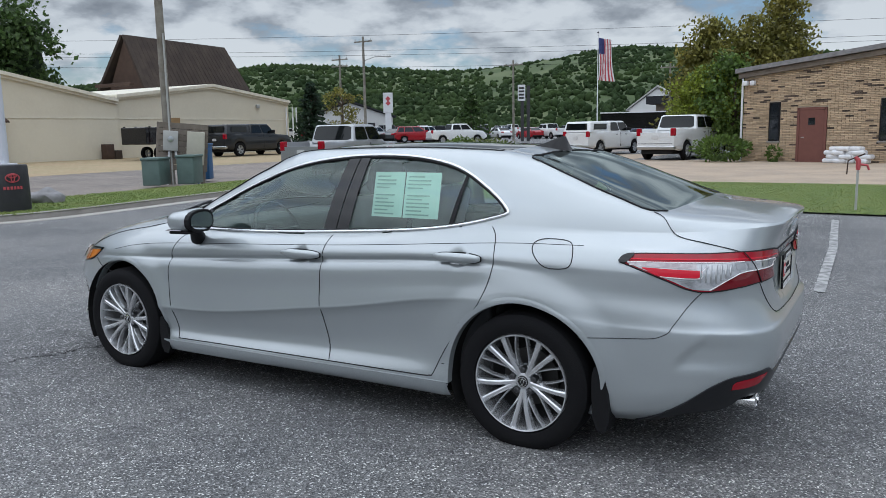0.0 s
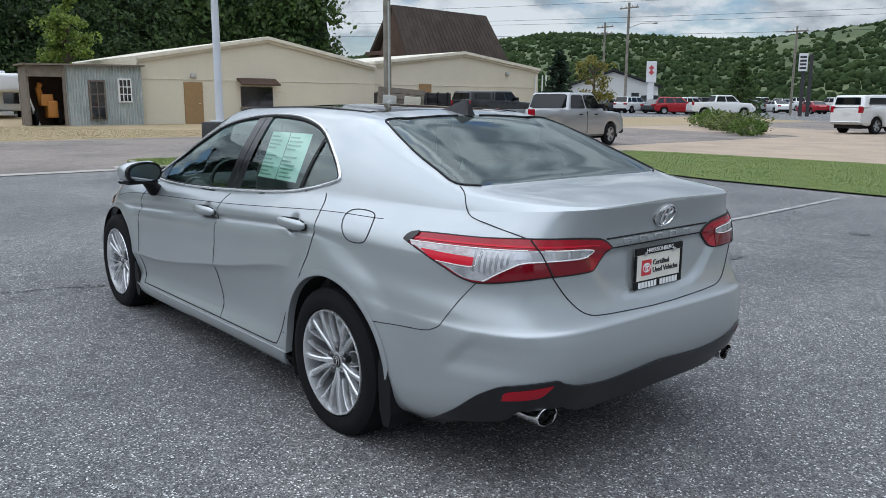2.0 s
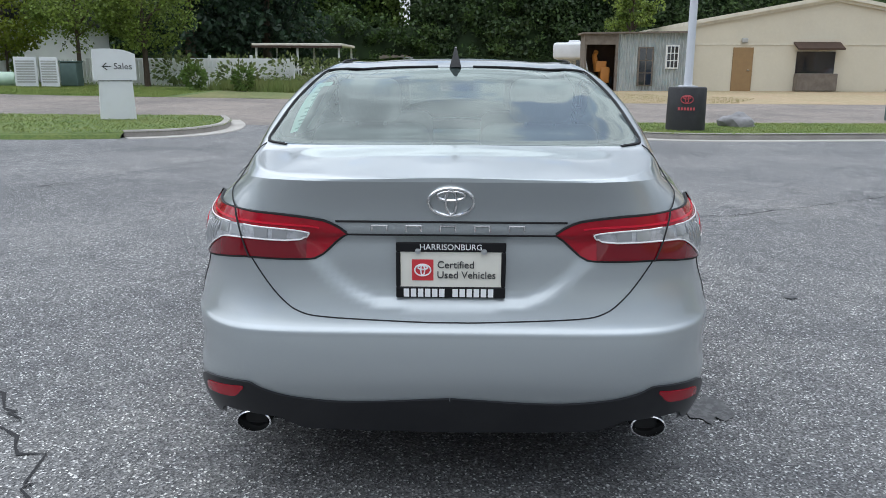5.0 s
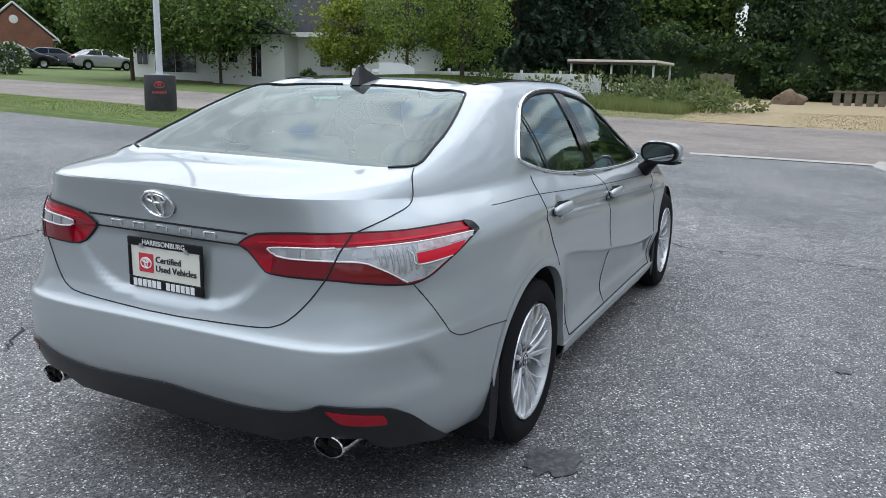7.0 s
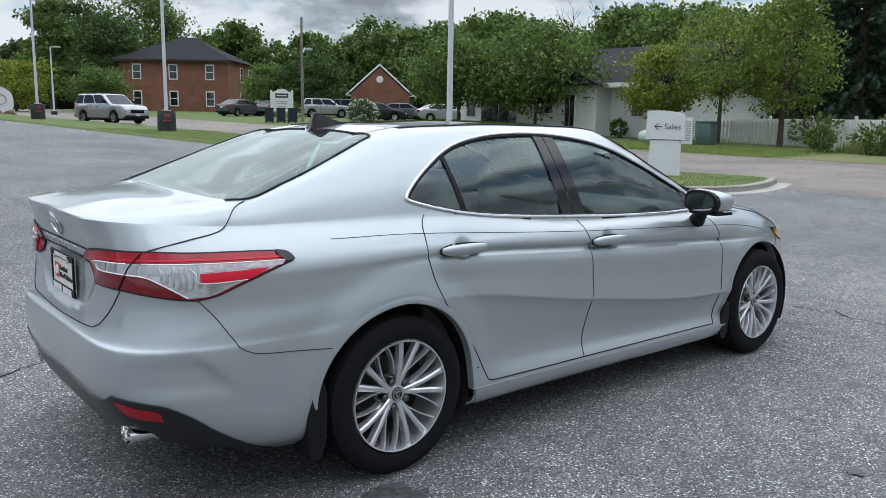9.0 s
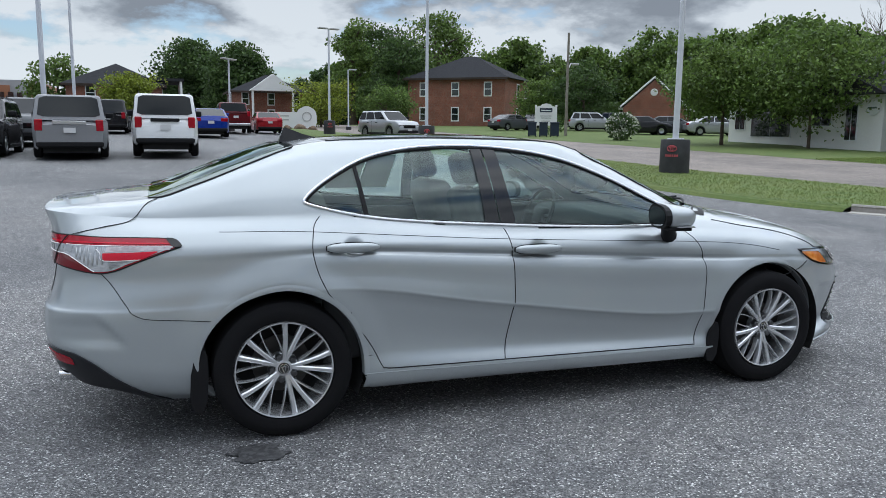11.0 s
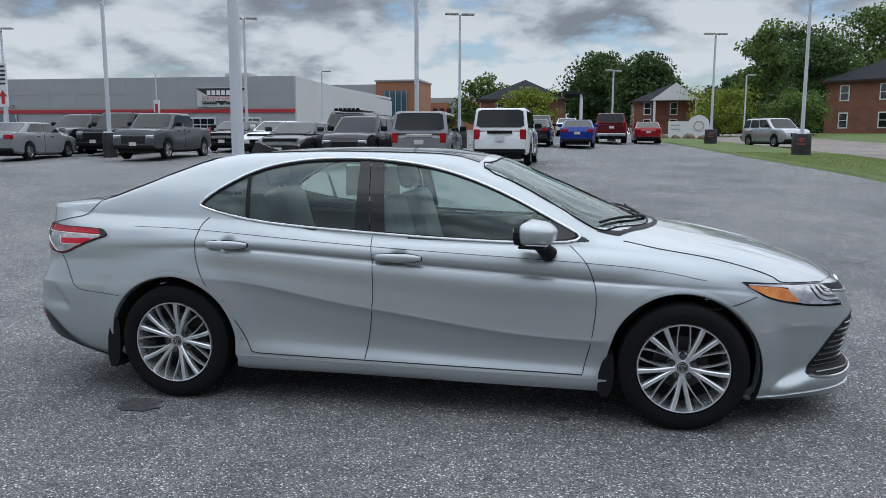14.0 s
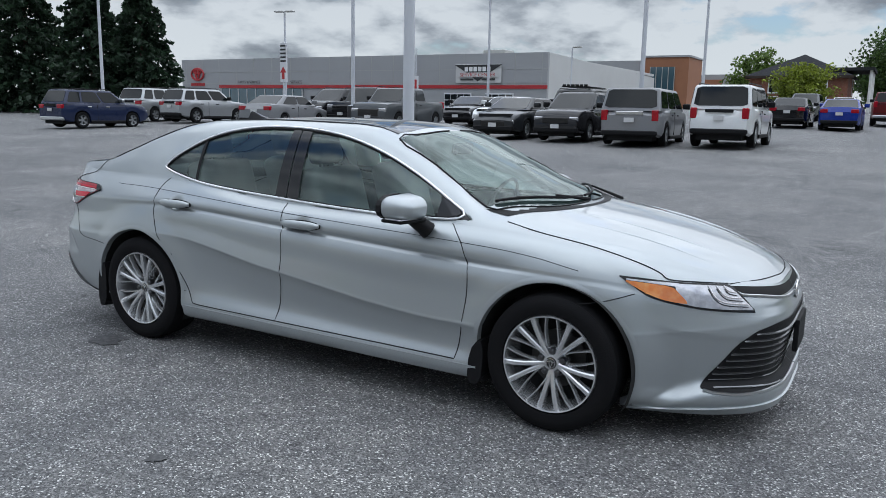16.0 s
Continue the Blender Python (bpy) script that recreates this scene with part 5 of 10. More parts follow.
LINE = material("worn_white_paint", (0.40, 0.40, 0.39), 0.8, spots=((9, (0.14, 0.14, 0.14), 0.5, 0.1, 0.85),))
FAR_GROUND = material("far_fields", (0.09, 0.13, 0.035), 0.95, spots=((0.01, (0.15, 0.17, 0.06), 0.5, 0.1, 0.8),))

xs = [-2600, -900, -300, -120, -80, -50, -30, -15, -5, -2, -1, 0, 1, 2, 3, 4, 5, 6, 10, 14, 30, 50, 70, 100, 200, 500, 1200, 2600]
ys = [-2600, -900, -300, -140, -80, -40, -20, -10, -5, 0, 10, 20, 40, 60, 90, 130, 200, 400, 900, 2600]
tagged(part("ground", Geo().sheet([[(x, y, ground_z(x, y)) for x in xs] for y in ys]), ASPHALT), "grey worn asphalt of the parking lot", "ground", kind="structure")


def spread(name, label, category, mat, edges, up=0.006, n=40):
    """A sheet on the ground between two lines, given as pairs of points."""
    a, b = [np.array(e[0], float) for e in edges], [np.array(e[1], float) for e in edges]
    rows = []
    for k in range(len(a) - 1):
        steps = max(2, int(max(np.linalg.norm(a[k + 1] - a[k]), np.linalg.norm(b[k + 1] - b[k])) / 4))
        for q in range(steps + (k == len(a) - 2)):
            t = q / steps
            p, r = a[k] * (1 - t) + a[k + 1] * t, b[k] * (1 - t) + b[k + 1] * t
            across = max(2, int(np.linalg.norm(r - p) / 4))
            rows.append([(*(p + (r - p) * s), 0) for s in np.linspace(0, 1, 14)])
    rows = [[(x, y, ground_z(x, y) + up) for x, y, _ in row] for row in rows]
    return tagged(part(name, Geo().sheet(rows), mat, fix=False), label, category, kind="structure")


spread("road", "light grey asphalt road with dusty edges", "road", ROAD, [((13.0, -300), (24.3, -300)), ((13.0, -60), (24.3, -60)), ((13.2, -14), (24.3, -14)), ((13.2, 0), (24.3, 0)), ((13.1, 4), (24.0, 4)), ((12.9, 8), (23.3, 8)), ((12.5, 12), (22.4, 12)), ((12.3, 20), (21.6, 20)), ((11.3, 40), (20.6, 40)), ((8.0, 90), (18, 90)), ((4, 150), (14, 150))], 0.004)
spread("drive", "tan dusty concrete drive", "drive", CONCRETE_DRIVE, [((-60, -34), (-60, -17.8)), ((-20, -32), (-20, -17.8)), ((12.9, -33), (12.9, -17.6))], 0.005)
spread("drive", "tan dusty concrete drive", "drive", CONCRETE_DRIVE, [((8.5, -40), (8.5, -33)), ((24, -44), (24, -33))], 0.006)
spread("yard", "dry tan dirt yard beside the road", "ground", DIRT, [((24.3, -60), (36.5, -60)), ((24.3, -14), (40, -14)), ((24.3, -6), (58, -6)), ((24.1, 3), (58, 3))], 0.008)
spread("meadow", "rough meadow with dry grass", "ground", MEADOW, [((24.1, 3), (75, 3)), ((23.6, 6.5), (75, 6.5)), ((22.9, 10), (75, 10))], 0.010)
spread("lawn", "green lawn beyond the road", "lawn", LAWN, [((22.9, 10), (75, 10)), ((22.2, 13), (75, 13)), ((21.6, 20), (60, 20)), ((20.8, 36), (60, 36)), ((19.6, 60), (90, 60)), ((17.4, 100), (90, 100)), ((13.4, 160), (90, 160))], 0.009)
spread("far_field", "far green fields", "field", FAR_GROUND, [((60, -400), (2500, -400)), ((75, -60), (2500, -60)), ((75, 300), (2500, 300))], 0.012)


def raised(name, outline, height, mat, label, category):
    """A lawn bed raised to the kerb's top."""
    pts = [(x, y) for x, y in outline]
    g = Geo()
    i = len(g.v)
    g.v = [(x, y, ground_z(x, y) + height) for x, y in pts]
    g.f = [tuple(range(len(pts)))]
    bm = bmesh.new()
    me = bpy.data.meshes.new("t")
    me.from_pydata(g.v, [], g.f)
    bm.from_mesh(me)
    bmesh.ops.triangulate(bm, faces=bm.faces[:])
    h = Geo().add_bm(bm)
    bpy.data.meshes.remove(me)
    return tagged(part(name, h, mat, fix=False), label, category, kind="structure")


def kerb(path, label, width=0.16, height=0.13, left=True):
    """A concrete kerb along a path, with a gutter on its outer side."""
    p = [np.array(q, float) for q in path]
    rows, gut = [], []
    for k, q in enumerate(p):
        d = p[min(k + 1, len(p) - 1)] - p[max(k - 1, 0)]
        d /= np.linalg.norm(d)
        nrm = np.array((-d[1], d[0])) * (1 if left else -1)
        z = ground_z(*q)
        rows.append([(*(q + nrm * o), z + h) for o, h in ((0, -0.05), (0.012, height - 0.025), (0.035, height), (width, height), (width + 0.01, -0.05))])
        gut.append([(*(q - nrm * o), z + h) for o, h in ((-0.01, 0.012), (0.30, 0.008), (0.31, -0.02))])
    k = tagged(part("kerb", Geo().sheet(rows), KERB), label, "kerb", kind="structure")
    tagged(part("gutter", Geo().sheet(gut), GUTTER), "pale concrete gutter along the kerb", "gutter", kind="structure")
    return k


ISLAND_A = smooth_line([(13.9, -3.25), (12.6, -3.1), (11.5, -3.55), (11.05, -4.6), (11.1, -6.2), (11.4, -8.6), (11.7, -11.0), (11.9, -13.6), (12.2, -14.5)], 6)
ISLAND_A_BACK = smooth_line([(14.6, -14.5), (14.4, -11), (14.3, -8), (14.2, -5), (14.2, -3.6), (13.9, -3.25)], 4)
raised("lawn", ISLAND_A + ISLAND_A_BACK[:-1], 0.12, LAWN, "green lawn island inside a kerb", "lawn")
kerb(ISLAND_A, "weathered concrete kerb round the lawn island", left=True)
ISLAND_B = smooth_line([(14.3, 5.6), (12.9, 5.1), (11.3, 4.9), (9.9, 5.4), (9.0, 6.8), (8.55, 8.6), (8.4, 10.6), (8.45, 13), (8.6, 16), (8.6, 20), (8.2, 26), (7.7, 33), (6.9, 47), (5.0, 70)], 6)
ISLAND_B_BACK = [(8.4, 70), (10.6, 49), (12.0, 33), (12.4, 20), (12.5, 14), (13.4, 9), (14.4, 6.2)]
raised("lawn", ISLAND_B + ISLAND_B_BACK, 0.10, LAWN, "green lawn strip between lot and road", "lawn")
kerb(ISLAND_B[:22], "weathered concrete kerb round the lawn strip", left=False)
tagged(part("verge", Geo().sheet([[(x + 0.02, y, ground_z(x, y) + 0.10), (x - 0.10, y, ground_z(x, y) + 0.07), (x - 0.22, y, ground_z(x, y) - 0.02)] for x, y in [q[:2] for q in ISLAND_B[21:]]]), LAWN, fix=False), "sloping grass edge of the lawn strip", "lawn", kind="structure")
tagged(part("gutter", Geo().sheet([[(12.75, y, 0.012), (13.15, y, 0.014)] for y in np.linspace(-3.0, 5.4, 12)]), GUTTER), "pale concrete strip across the lot entrance", "gutter", kind="structure")
STRIP = [((-70, -17.8), (-70, -10.4)), ((-20, -17.8), (-20, -10.4)), ((-5, -17.8), (-5, -10.3)), ((4, -17.8), (4, -10.9)), ((9, -17.6), (9, -12.2)), ((10.5, -17.2), (10.6, -14.4))]
spread("lawn", "green lawn strip beside the lot", "lawn", LAWN, STRIP, 0.03)
rng = np.random.default_rng(5)


def blades(name, label, spots, h=(0.02, 0.055), w=0.012):
    """Grass: one object of many blades."""
    n = len(spots)
    a = rng.uniform(0, 2 * math.pi, n)
    hh = rng.uniform(h[0], h[1], n)
    lean = rng.normal(0, 0.035, (n, 2))
    base = spots
    d = np.stack([np.cos(a) * w, np.sin(a) * w, np.zeros(n)], 1)
    v = np.empty((n, 3, 3))
    v[:, 0], v[:, 1] = base - d, base + d
    v[:, 2] = base + np.concatenate([lean, hh[:, None]], 1)
    me = bpy.data.meshes.new(name)
    me.from_pydata(v.reshape(-1, 3).tolist(), [], np.arange(3 * n).reshape(-1, 3).tolist())
    me.materials.append({"dry_grass": BLADE_DRY, "tall_grass": BLADE_TALL}.get(name, BLADE))
    return tagged(new(name, me), label, "grass", kind="stuff")


def inside(outline, n, height):
    o = np.array(outline)
    pts = np.stack([rng.uniform(o[:, 0].min(), o[:, 0].max(), n), rng.uniform(o[:, 1].min(), o[:, 1].max(), n)], 1)
    ok = np.zeros(n, bool)
    for u, v in zip(o, np.roll(o, -1, 0)):
        c = (u[1] > pts[:, 1]) != (v[1] > pts[:, 1])
        ok ^= c & (pts[:, 0] < (v[0] - u[0]) * (pts[:, 1] - u[1]) / (v[1] - u[1] + 1e-12) + u[0])
    pts = pts[ok]
    return np.array([(x, y, ground_z(x, y) + height) for x, y in pts])


blades("grass", "mown green grass on the kerbed island", inside(ISLAND_A + ISLAND_A_BACK, 30000, 0.115), (0.015, 0.045), 0.010)
near_b = [p for p in ISLAND_B if p[1] < 36] + [p for p in ISLAND_B_BACK if p[1] < 34]
blades("grass", "mown green grass on the lawn strip", inside(near_b, 80000, 0.095), (0.015, 0.045), 0.010)
blades("grass", "mown green grass beside the lot", inside([(-24, -17.8), (-24, -10.4), (-5, -10.3), (4, -10.9), (9, -12.2), (10.6, -14.4), (10.5, -17.2), (9, -17.6)], 120000, 0.022), (0.012, 0.04), 0.010)

blades("grass", "mown green grass beyond the road", inside([(22.8, 10.4), (29.5, 10.4), (29.5, 19.5), (21.7, 19.5)], 24000, 0.01), (0.03, 0.08), 0.02)
blades("tall_grass", "tall unkempt grass and weeds on the bank", inside([(27.5, 3.2), (40, 3.2), (40, 10.6), (28.5, 10.6)], 30000, 0.01), (0.15, 0.55), 0.018)
blades("dry_grass", "short dry grass at the edge of the yard", inside([(24.4, -10), (28, -12), (36, -4), (34, 6), (24.2, 6)], 16000, 0.01), (0.015, 0.05), 0.016)


def ground_strip(name, label, category, mat, line, widths, up=0.009):
    """A thin mark that lies on the ground along a line."""
    p = [np.array(q, float) for q in line]
    rows = []
    for k, q in enumerate(p):
        d = p[min(k + 1, len(p) - 1)] - p[max(k - 1, 0)]
        d /= np.linalg.norm(d)
        nrm = np.array((-d[1], d[0]))
        w = widths[k % len(widths)] if isinstance(widths, list) else widths
        rows.append([(*(q + nrm * w / 2), ground_z(*q) + up), (*(q - nrm * w / 2), ground_z(*q) + up)])
    return tagged(part(name, Geo().sheet(rows), mat, fix=False), label, category, kind="structure")


ground_strip("parking_line", "worn white painted parking line", "line", LINE, [(-2.3, -3.6), (-2.2, -6.5), (-2.0, -9.6)], 0.10)
ground_strip("parking_line", "worn white painted parking line", "line", LINE, [(0.9, -5.1), (1.0, -7.6), (1.16, -10.2)], 0.09)
CRACK = material("crack_shadow", (0.018, 0.018, 0.02), 0.9)
for k, (p0, p1) in enumerate((((6.5, 3.5), (0.9, 5.6)), ((-3.5, 2.6), (-5.2, 5.0)), ((2.92, -0.4), (2.85, -2.7)), ((2.85, -2.7), (4.4, -5.2)), ((7.5, -2.8), (9.0, 2.0)), ((5.5, 6.0), (9.5, 4.5)), ((-1.6, 1.9), (-2.7, 1.1)), ((-1.0, 3.7), (0.85, 3.98)), ((2.25, 1.5), (2.02, 0.6)))):
    a, b = np.array(p0), np.array(p1)
    line = [a + (b - a) * t + rng.normal(0, 0.035, 2) for t in np.linspace(0, 1, 22)]
    ground_strip("crack", "thin dark crack in the asphalt", "crack", CRACK, line, [0.010, 0.018, 0.008, 0.014, 0.02, 0.007], 0.0045)
STAIN = material("oil_stain", (0.035, 0.035, 0.037), 0.5, spots=((45, (0.11, 0.11, 0.11), 0.52, 0.06, 0.85), (14, (0.07, 0.07, 0.072), 0.55, 0.1, 0.7)))
for x, y, r in ((-1.555, -1.056, 0.13), (0.803, -0.84, 0.035), (-0.3, -4.25, 0.15), (-0.52, -6.65, 0.12), (0.1, -2.08, 0.05)):
    ring = [(x + r * (0.9 + 0.6 * noise.noise(Vector((math.cos(a) * 2.6, math.sin(a) * 2.6, r * 9)))) * math.cos(a), y + r * 0.8 * (1 + 0.3 * noise.noise(Vector((math.cos(a) * 2, math.sin(a) * 2, r * 5)))) * math.sin(a), 0.006) for a in np.linspace(0, 2 * math.pi, 40, endpoint=False)]
    g = Geo()
    g.v, g.f = ring, [tuple(range(len(ring)))]
    tagged(part("oil_stain", g, STAIN, fix=False), "dark oil stain on the asphalt", "stain", kind="structure")


# ---- materials of buildings and plants ----
CREAM = material("cream_metal_wall", (0.64, 0.59, 0.47), 0.6, spots=((0.5, (0.57, 0.52, 0.41), 0.52, 0.15, 0.6), (7, (0.68, 0.63, 0.51), 0.6, 0.15, 0.4)), bump=0.1, bump_scale=14)
CREAM_TRIM = material("cream_trim", (0.70, 0.66, 0.55), 0.6, spots=((3, (0.5, 0.46, 0.37), 0.55, 0.15, 0.5),))
BROWN_METAL = material("brown_metal_roof", (0.042, 0.031, 0.025), 0.75, 0.0, spec=0.2, spots=((0.8, (0.085, 0.065, 0.05), 0.55, 0.15, 0.6),))
BROWN_WOOD = material("dark_brown_wood", (0.05, 0.028, 0.018), 0.8, spots=((3, (0.08, 0.045, 0.03), 0.55, 0.15, 0.6),))
DOOR_TAN = material("tan_door", (0.30, 0.19, 0.085), 0.6, spots=((4, (0.24, 0.15, 0.07), 0.55, 0.15, 0.5),))
DOOR_RED = material("red_brown_door", (0.16, 0.06, 0.045), 0.5, spots=((5, (0.12, 0.045, 0.035), 0.55, 0.15, 0.5),))
CORRUGATED = material("weathered_corrugated_metal", (0.44, 0.47, 0.46), 0.55, 0.1, spots=((1.3, (0.30, 0.33, 0.33), 0.48, 0.12, 0.8), (3, (0.28, 0.40, 0.42), 0.62, 0.08, 0.7), (6, (0.42, 0.40, 0.36), 0.62, 0.08, 0.5)))
OLD_WOOD = material("weathered_wood", (0.20, 0.17, 0.14), 0.9, spots=((4, (0.12, 0.10, 0.08), 0.5, 0.15, 0.7),), bump=0.3, bump_scale=30)
WHITE_PAINT = material("white_painted_wall", (0.74, 0.74, 0.72), 0.65, spots=((0.7, (0.66, 0.66, 0.64), 0.52, 0.15, 0.6), (9, (0.78, 0.78, 0.76), 0.6, 0.15, 0.4)), bump=0.15, bump_scale=25)
WHITE_METAL = material("white_metal", (0.72, 0.73, 0.75), 0.4, spots=((2, (0.62, 0.62, 0.62), 0.58, 0.15, 0.5),))
POLE_GREY = material("pale_pole_paint", (0.60, 0.62, 0.66), 0.45, spots=((2, (0.52, 0.53, 0.56), 0.55, 0.15, 0.5),))
SHINGLE = material("dark_shingles", (0.030, 0.031, 0.034), 0.95, spec=0.1, spots=((2, (0.035, 0.036, 0.04), 0.5, 0.15, 0.6), (14, (0.075, 0.075, 0.08), 0.6, 0.1, 0.6)), bump=0.5, bump_scale=18)
WINDOW_DARK = material("dark_window_glass", (0.015, 0.018, 0.022), 0.06, coat=1.0)
SIDING = material("panel_grey_wall", (0.36, 0.365, 0.375), 0.5, spots=((0.3, (0.33, 0.335, 0.345), 0.5, 0.15, 0.6),))
SIDING_LIGHT = material("pale_panel_wall", (0.60, 0.60, 0.59), 0.55, spots=((0.3, (0.54, 0.54, 0.53), 0.5, 0.15, 0.6),))
RED_STRIPE = material("red_stripe", (0.42, 0.03, 0.035), 0.45)
ORANGE_PANEL = material("orange_panel", (0.34, 0.15, 0.075), 0.7, spots=((0.5, (0.28, 0.125, 0.065), 0.5, 0.15, 0.6),))
BLUE_GLASS = material("blue_glass_wall", (0.05, 0.10, 0.13), 0.08, coat=1.0)
BARREL = material("black_base_paint", (0.020, 0.020, 0.022), 0.6, spots=((3, (0.045, 0.045, 0.047), 0.58, 0.12, 0.6),), bump=0.2, bump_scale=40)
SIGN_RED = material("sign_red", (0.45, 0.07, 0.08), 0.5)
WOOD_POLE = material("pole_wood", (0.26, 0.245, 0.21), 0.9, spots=((2, (0.12, 0.095, 0.07), 0.5, 0.15, 0.7),), bump=0.3, bump_scale=30)
BOX_GREY = material("utility_grey", (0.42, 0.42, 0.40), 0.5, spots=((5, (0.33, 0.33, 0.31), 0.55, 0.15, 0.5),))
BOX_TAN = material("meter_cabinet_paint", (0.46, 0.44, 0.36), 0.5, spots=((5, (0.38, 0.36, 0.29), 0.55, 0.15, 0.5),))
BOX_GREEN = material("utility_green", (0.10, 0.15, 0.135), 0.55, spots=((4, (0.07, 0.11, 0.10), 0.55, 0.15, 0.6),))
TANK_GREEN = material("pale_green_paint", (0.45, 0.58, 0.47), 0.5, spots=((4, (0.38, 0.50, 0.40), 0.55, 0.15, 0.5),))
BLUE_BIN = material("blue_plastic", (0.02, 0.09, 0.22), 0.45)
STONE = material("grey_rock", (0.26, 0.255, 0.26), 0.9, spots=((4, (0.16, 0.155, 0.155), 0.5, 0.15, 0.8),), bump=0.6, bump_scale=14)
BARK = material("bark", (0.10, 0.075, 0.055), 0.95, spots=((5, (0.06, 0.045, 0.035), 0.5, 0.15, 0.7),), bump=0.6, bump_scale=25)
SPRAY_ORANGE = material("machine_orange", (0.42, 0.17, 0.03), 0.5)


def leaf_material(name, color, other):
    m = material(name, color, 0.65, spots=((0.45, other, 0.5, 0.12, 0.85), (2.2, tuple(c * 0.6 for c in color), 0.52, 0.1, 0.6)))
    b = m.node_tree.nodes["Principled BSDF"]
    tr = Tree(m.node_tree)
    geo = tr.n("ShaderNodeNewGeometry")
    hsv = tr.n("ShaderNodeHueSaturation")
    tr.l(tr.math("ADD", tr.math("MULTIPLY", geo.outputs["Random Per Island"], 1.1), 0.5), hsv.inputs["Value"])
    tr.l(b.inputs["Base Color"].links[0].from_socket, hsv.inputs["Color"])
    tr.l(hsv.outputs[0], b.inputs["Base Color"])
    thin = tr.n("ShaderNodeBsdfTranslucent")
    tr.l(hsv.outputs[0], thin.inputs[0])
    mix = tr.n("ShaderNodeMixShader")
    mix.inputs[0].default_value = 0.38
    tr.l(b.outputs[0], mix.inputs[1])
    tr.l(thin.outputs[0], mix.inputs[2])
    tr.l(mix.outputs[0], tr.t.nodes["Material Output"].inputs[0])
    return m


LEAF_DARK = leaf_material("dark_leaves", (0.052, 0.095, 0.025), (0.09, 0.145, 0.034))
LEAF_MID = leaf_material("green_leaves", (0.10, 0.165, 0.034), (0.155, 0.22, 0.046))
LEAF_DEEP = leaf_material("deep_wood_leaves", (0.034, 0.062, 0.02), (0.065, 0.11, 0.03))
BLOSSOM = leaf_material("white_blossom", (0.70, 0.70, 0.62), (0.60, 0.62, 0.50))
LEAF_FRESH = leaf_material("fresh_leaves", (0.15, 0.215, 0.035), (0.21, 0.27, 0.05))
LEAF_LIGHT = leaf_material("young_leaves", (0.19, 0.235, 0.022), (0.24, 0.29, 0.035))
LEAF_OLIVE = leaf_material("olive_needles", (0.17, 0.17, 0.035), (0.25, 0.21, 0.045))
LEAF_SPRUCE = leaf_material("spruce_needles", (0.018, 0.040, 0.020), (0.028, 0.055, 0.026))
LEAF_WEED = leaf_material("weeds", (0.125, 0.175, 0.05), (0.20, 0.20, 0.08))


def brick_material(name, tones, mortar, length=0.21, height=0.072):
    m = bpy.data.materials.new(name)
    m.use_nodes = True
    tr = Tree(m.node_tree)
    b = tr.t.nodes["Principled BSDF"]
    co = tr.n("ShaderNodeTexCoord")
    sep = tr.n("ShaderNodeSeparateXYZ")
    tr.l(co.outputs["Object"], sep.inputs[0])
    comb = tr.n("ShaderNodeCombineXYZ")
    tr.l(tr.math("ADD", sep.outputs[0], sep.outputs[1]), comb.inputs[0])
    tr.l(sep.outputs[2], comb.inputs[1])
    br = tr.n("ShaderNodeTexBrick", Scale=1.0, Mortar_Size=0.006, Bias=0.0, Brick_Width=length, Row_Height=height)
    br.inputs["Color1"].default_value, br.inputs["Color2"].default_value, br.inputs["Mortar"].default_value = (*tones[0], 1), (*tones[1], 1), (*mortar, 1)
    tr.l(comb.outputs[0], br.inputs["Vector"])
    nz = tr.n("ShaderNodeTexNoise", Scale=0.8, Detail=6.0)
    tr.l(co.outputs["Object"], nz.inputs["Vector"])
    col = tr.mix(1.0, br.outputs[0], tr.ramp(nz.outputs[0], [(0.35, (0.82, 0.82, 0.82)), (0.65, (1.12, 1.1, 1.08))]), "MULTIPLY")
    tr.l(col, b.inputs["Base Color"])
    b.inputs["Roughness"].default_value = 0.85
    MATS[name] = m
    return m


BRICK_RED = brick_material("red_brick", ((0.185, 0.062, 0.036), (0.235, 0.085, 0.05)), (0.24, 0.18, 0.14))
MORTAR = material("tan_mortar", (0.52, 0.44, 0.34), 0.9, spots=((3, (0.33, 0.27, 0.21), 0.5, 0.15, 0.6),))
BRICK_TAN = material("tan_brick", (0.49, 0.375, 0.25), 0.85, spots=((9, (0.36, 0.25, 0.16), 0.5, 0.15, 0.6),), vary=0.24)
BRICK_DARK = material("burnt_brick", (0.085, 0.06, 0.045), 0.85, vary=0.3)


# ---- plants ----
def leaves(points, size, seed=1, flat=0.0):
    """Leaf quads about points, as arrays of corners."""
    r = np.random.default_rng(seed)
    n = len(points)
    u = r.normal(size=(n, 3))
    u /= np.linalg.norm(u, axis=1, keepdims=True)
    v = np.cross(u, r.normal(size=(n, 3)))
    v /= np.linalg.norm(v, axis=1, keepdims=True)
    s = size * r.uniform(0.6, 1.4, (n, 1))
    u, v = u * s, v * s * 0.7
    return np.stack([points - u, points - v * 0.9, points + u, points + v * 0.9], 1)


def leaf_object(name, points, size, mat, parent=None, seed=1, label=""):
    q = leaves(points, size, seed)
    me = bpy.data.meshes.new(name)
    me.from_pydata(q.reshape(-1, 3).tolist(), [], np.arange(4 * len(points)).reshape(-1, 4).tolist())
    me.materials.append(mat)
    ob = new(name, me)
    ob.parent = parent
    return tagged(ob, label)


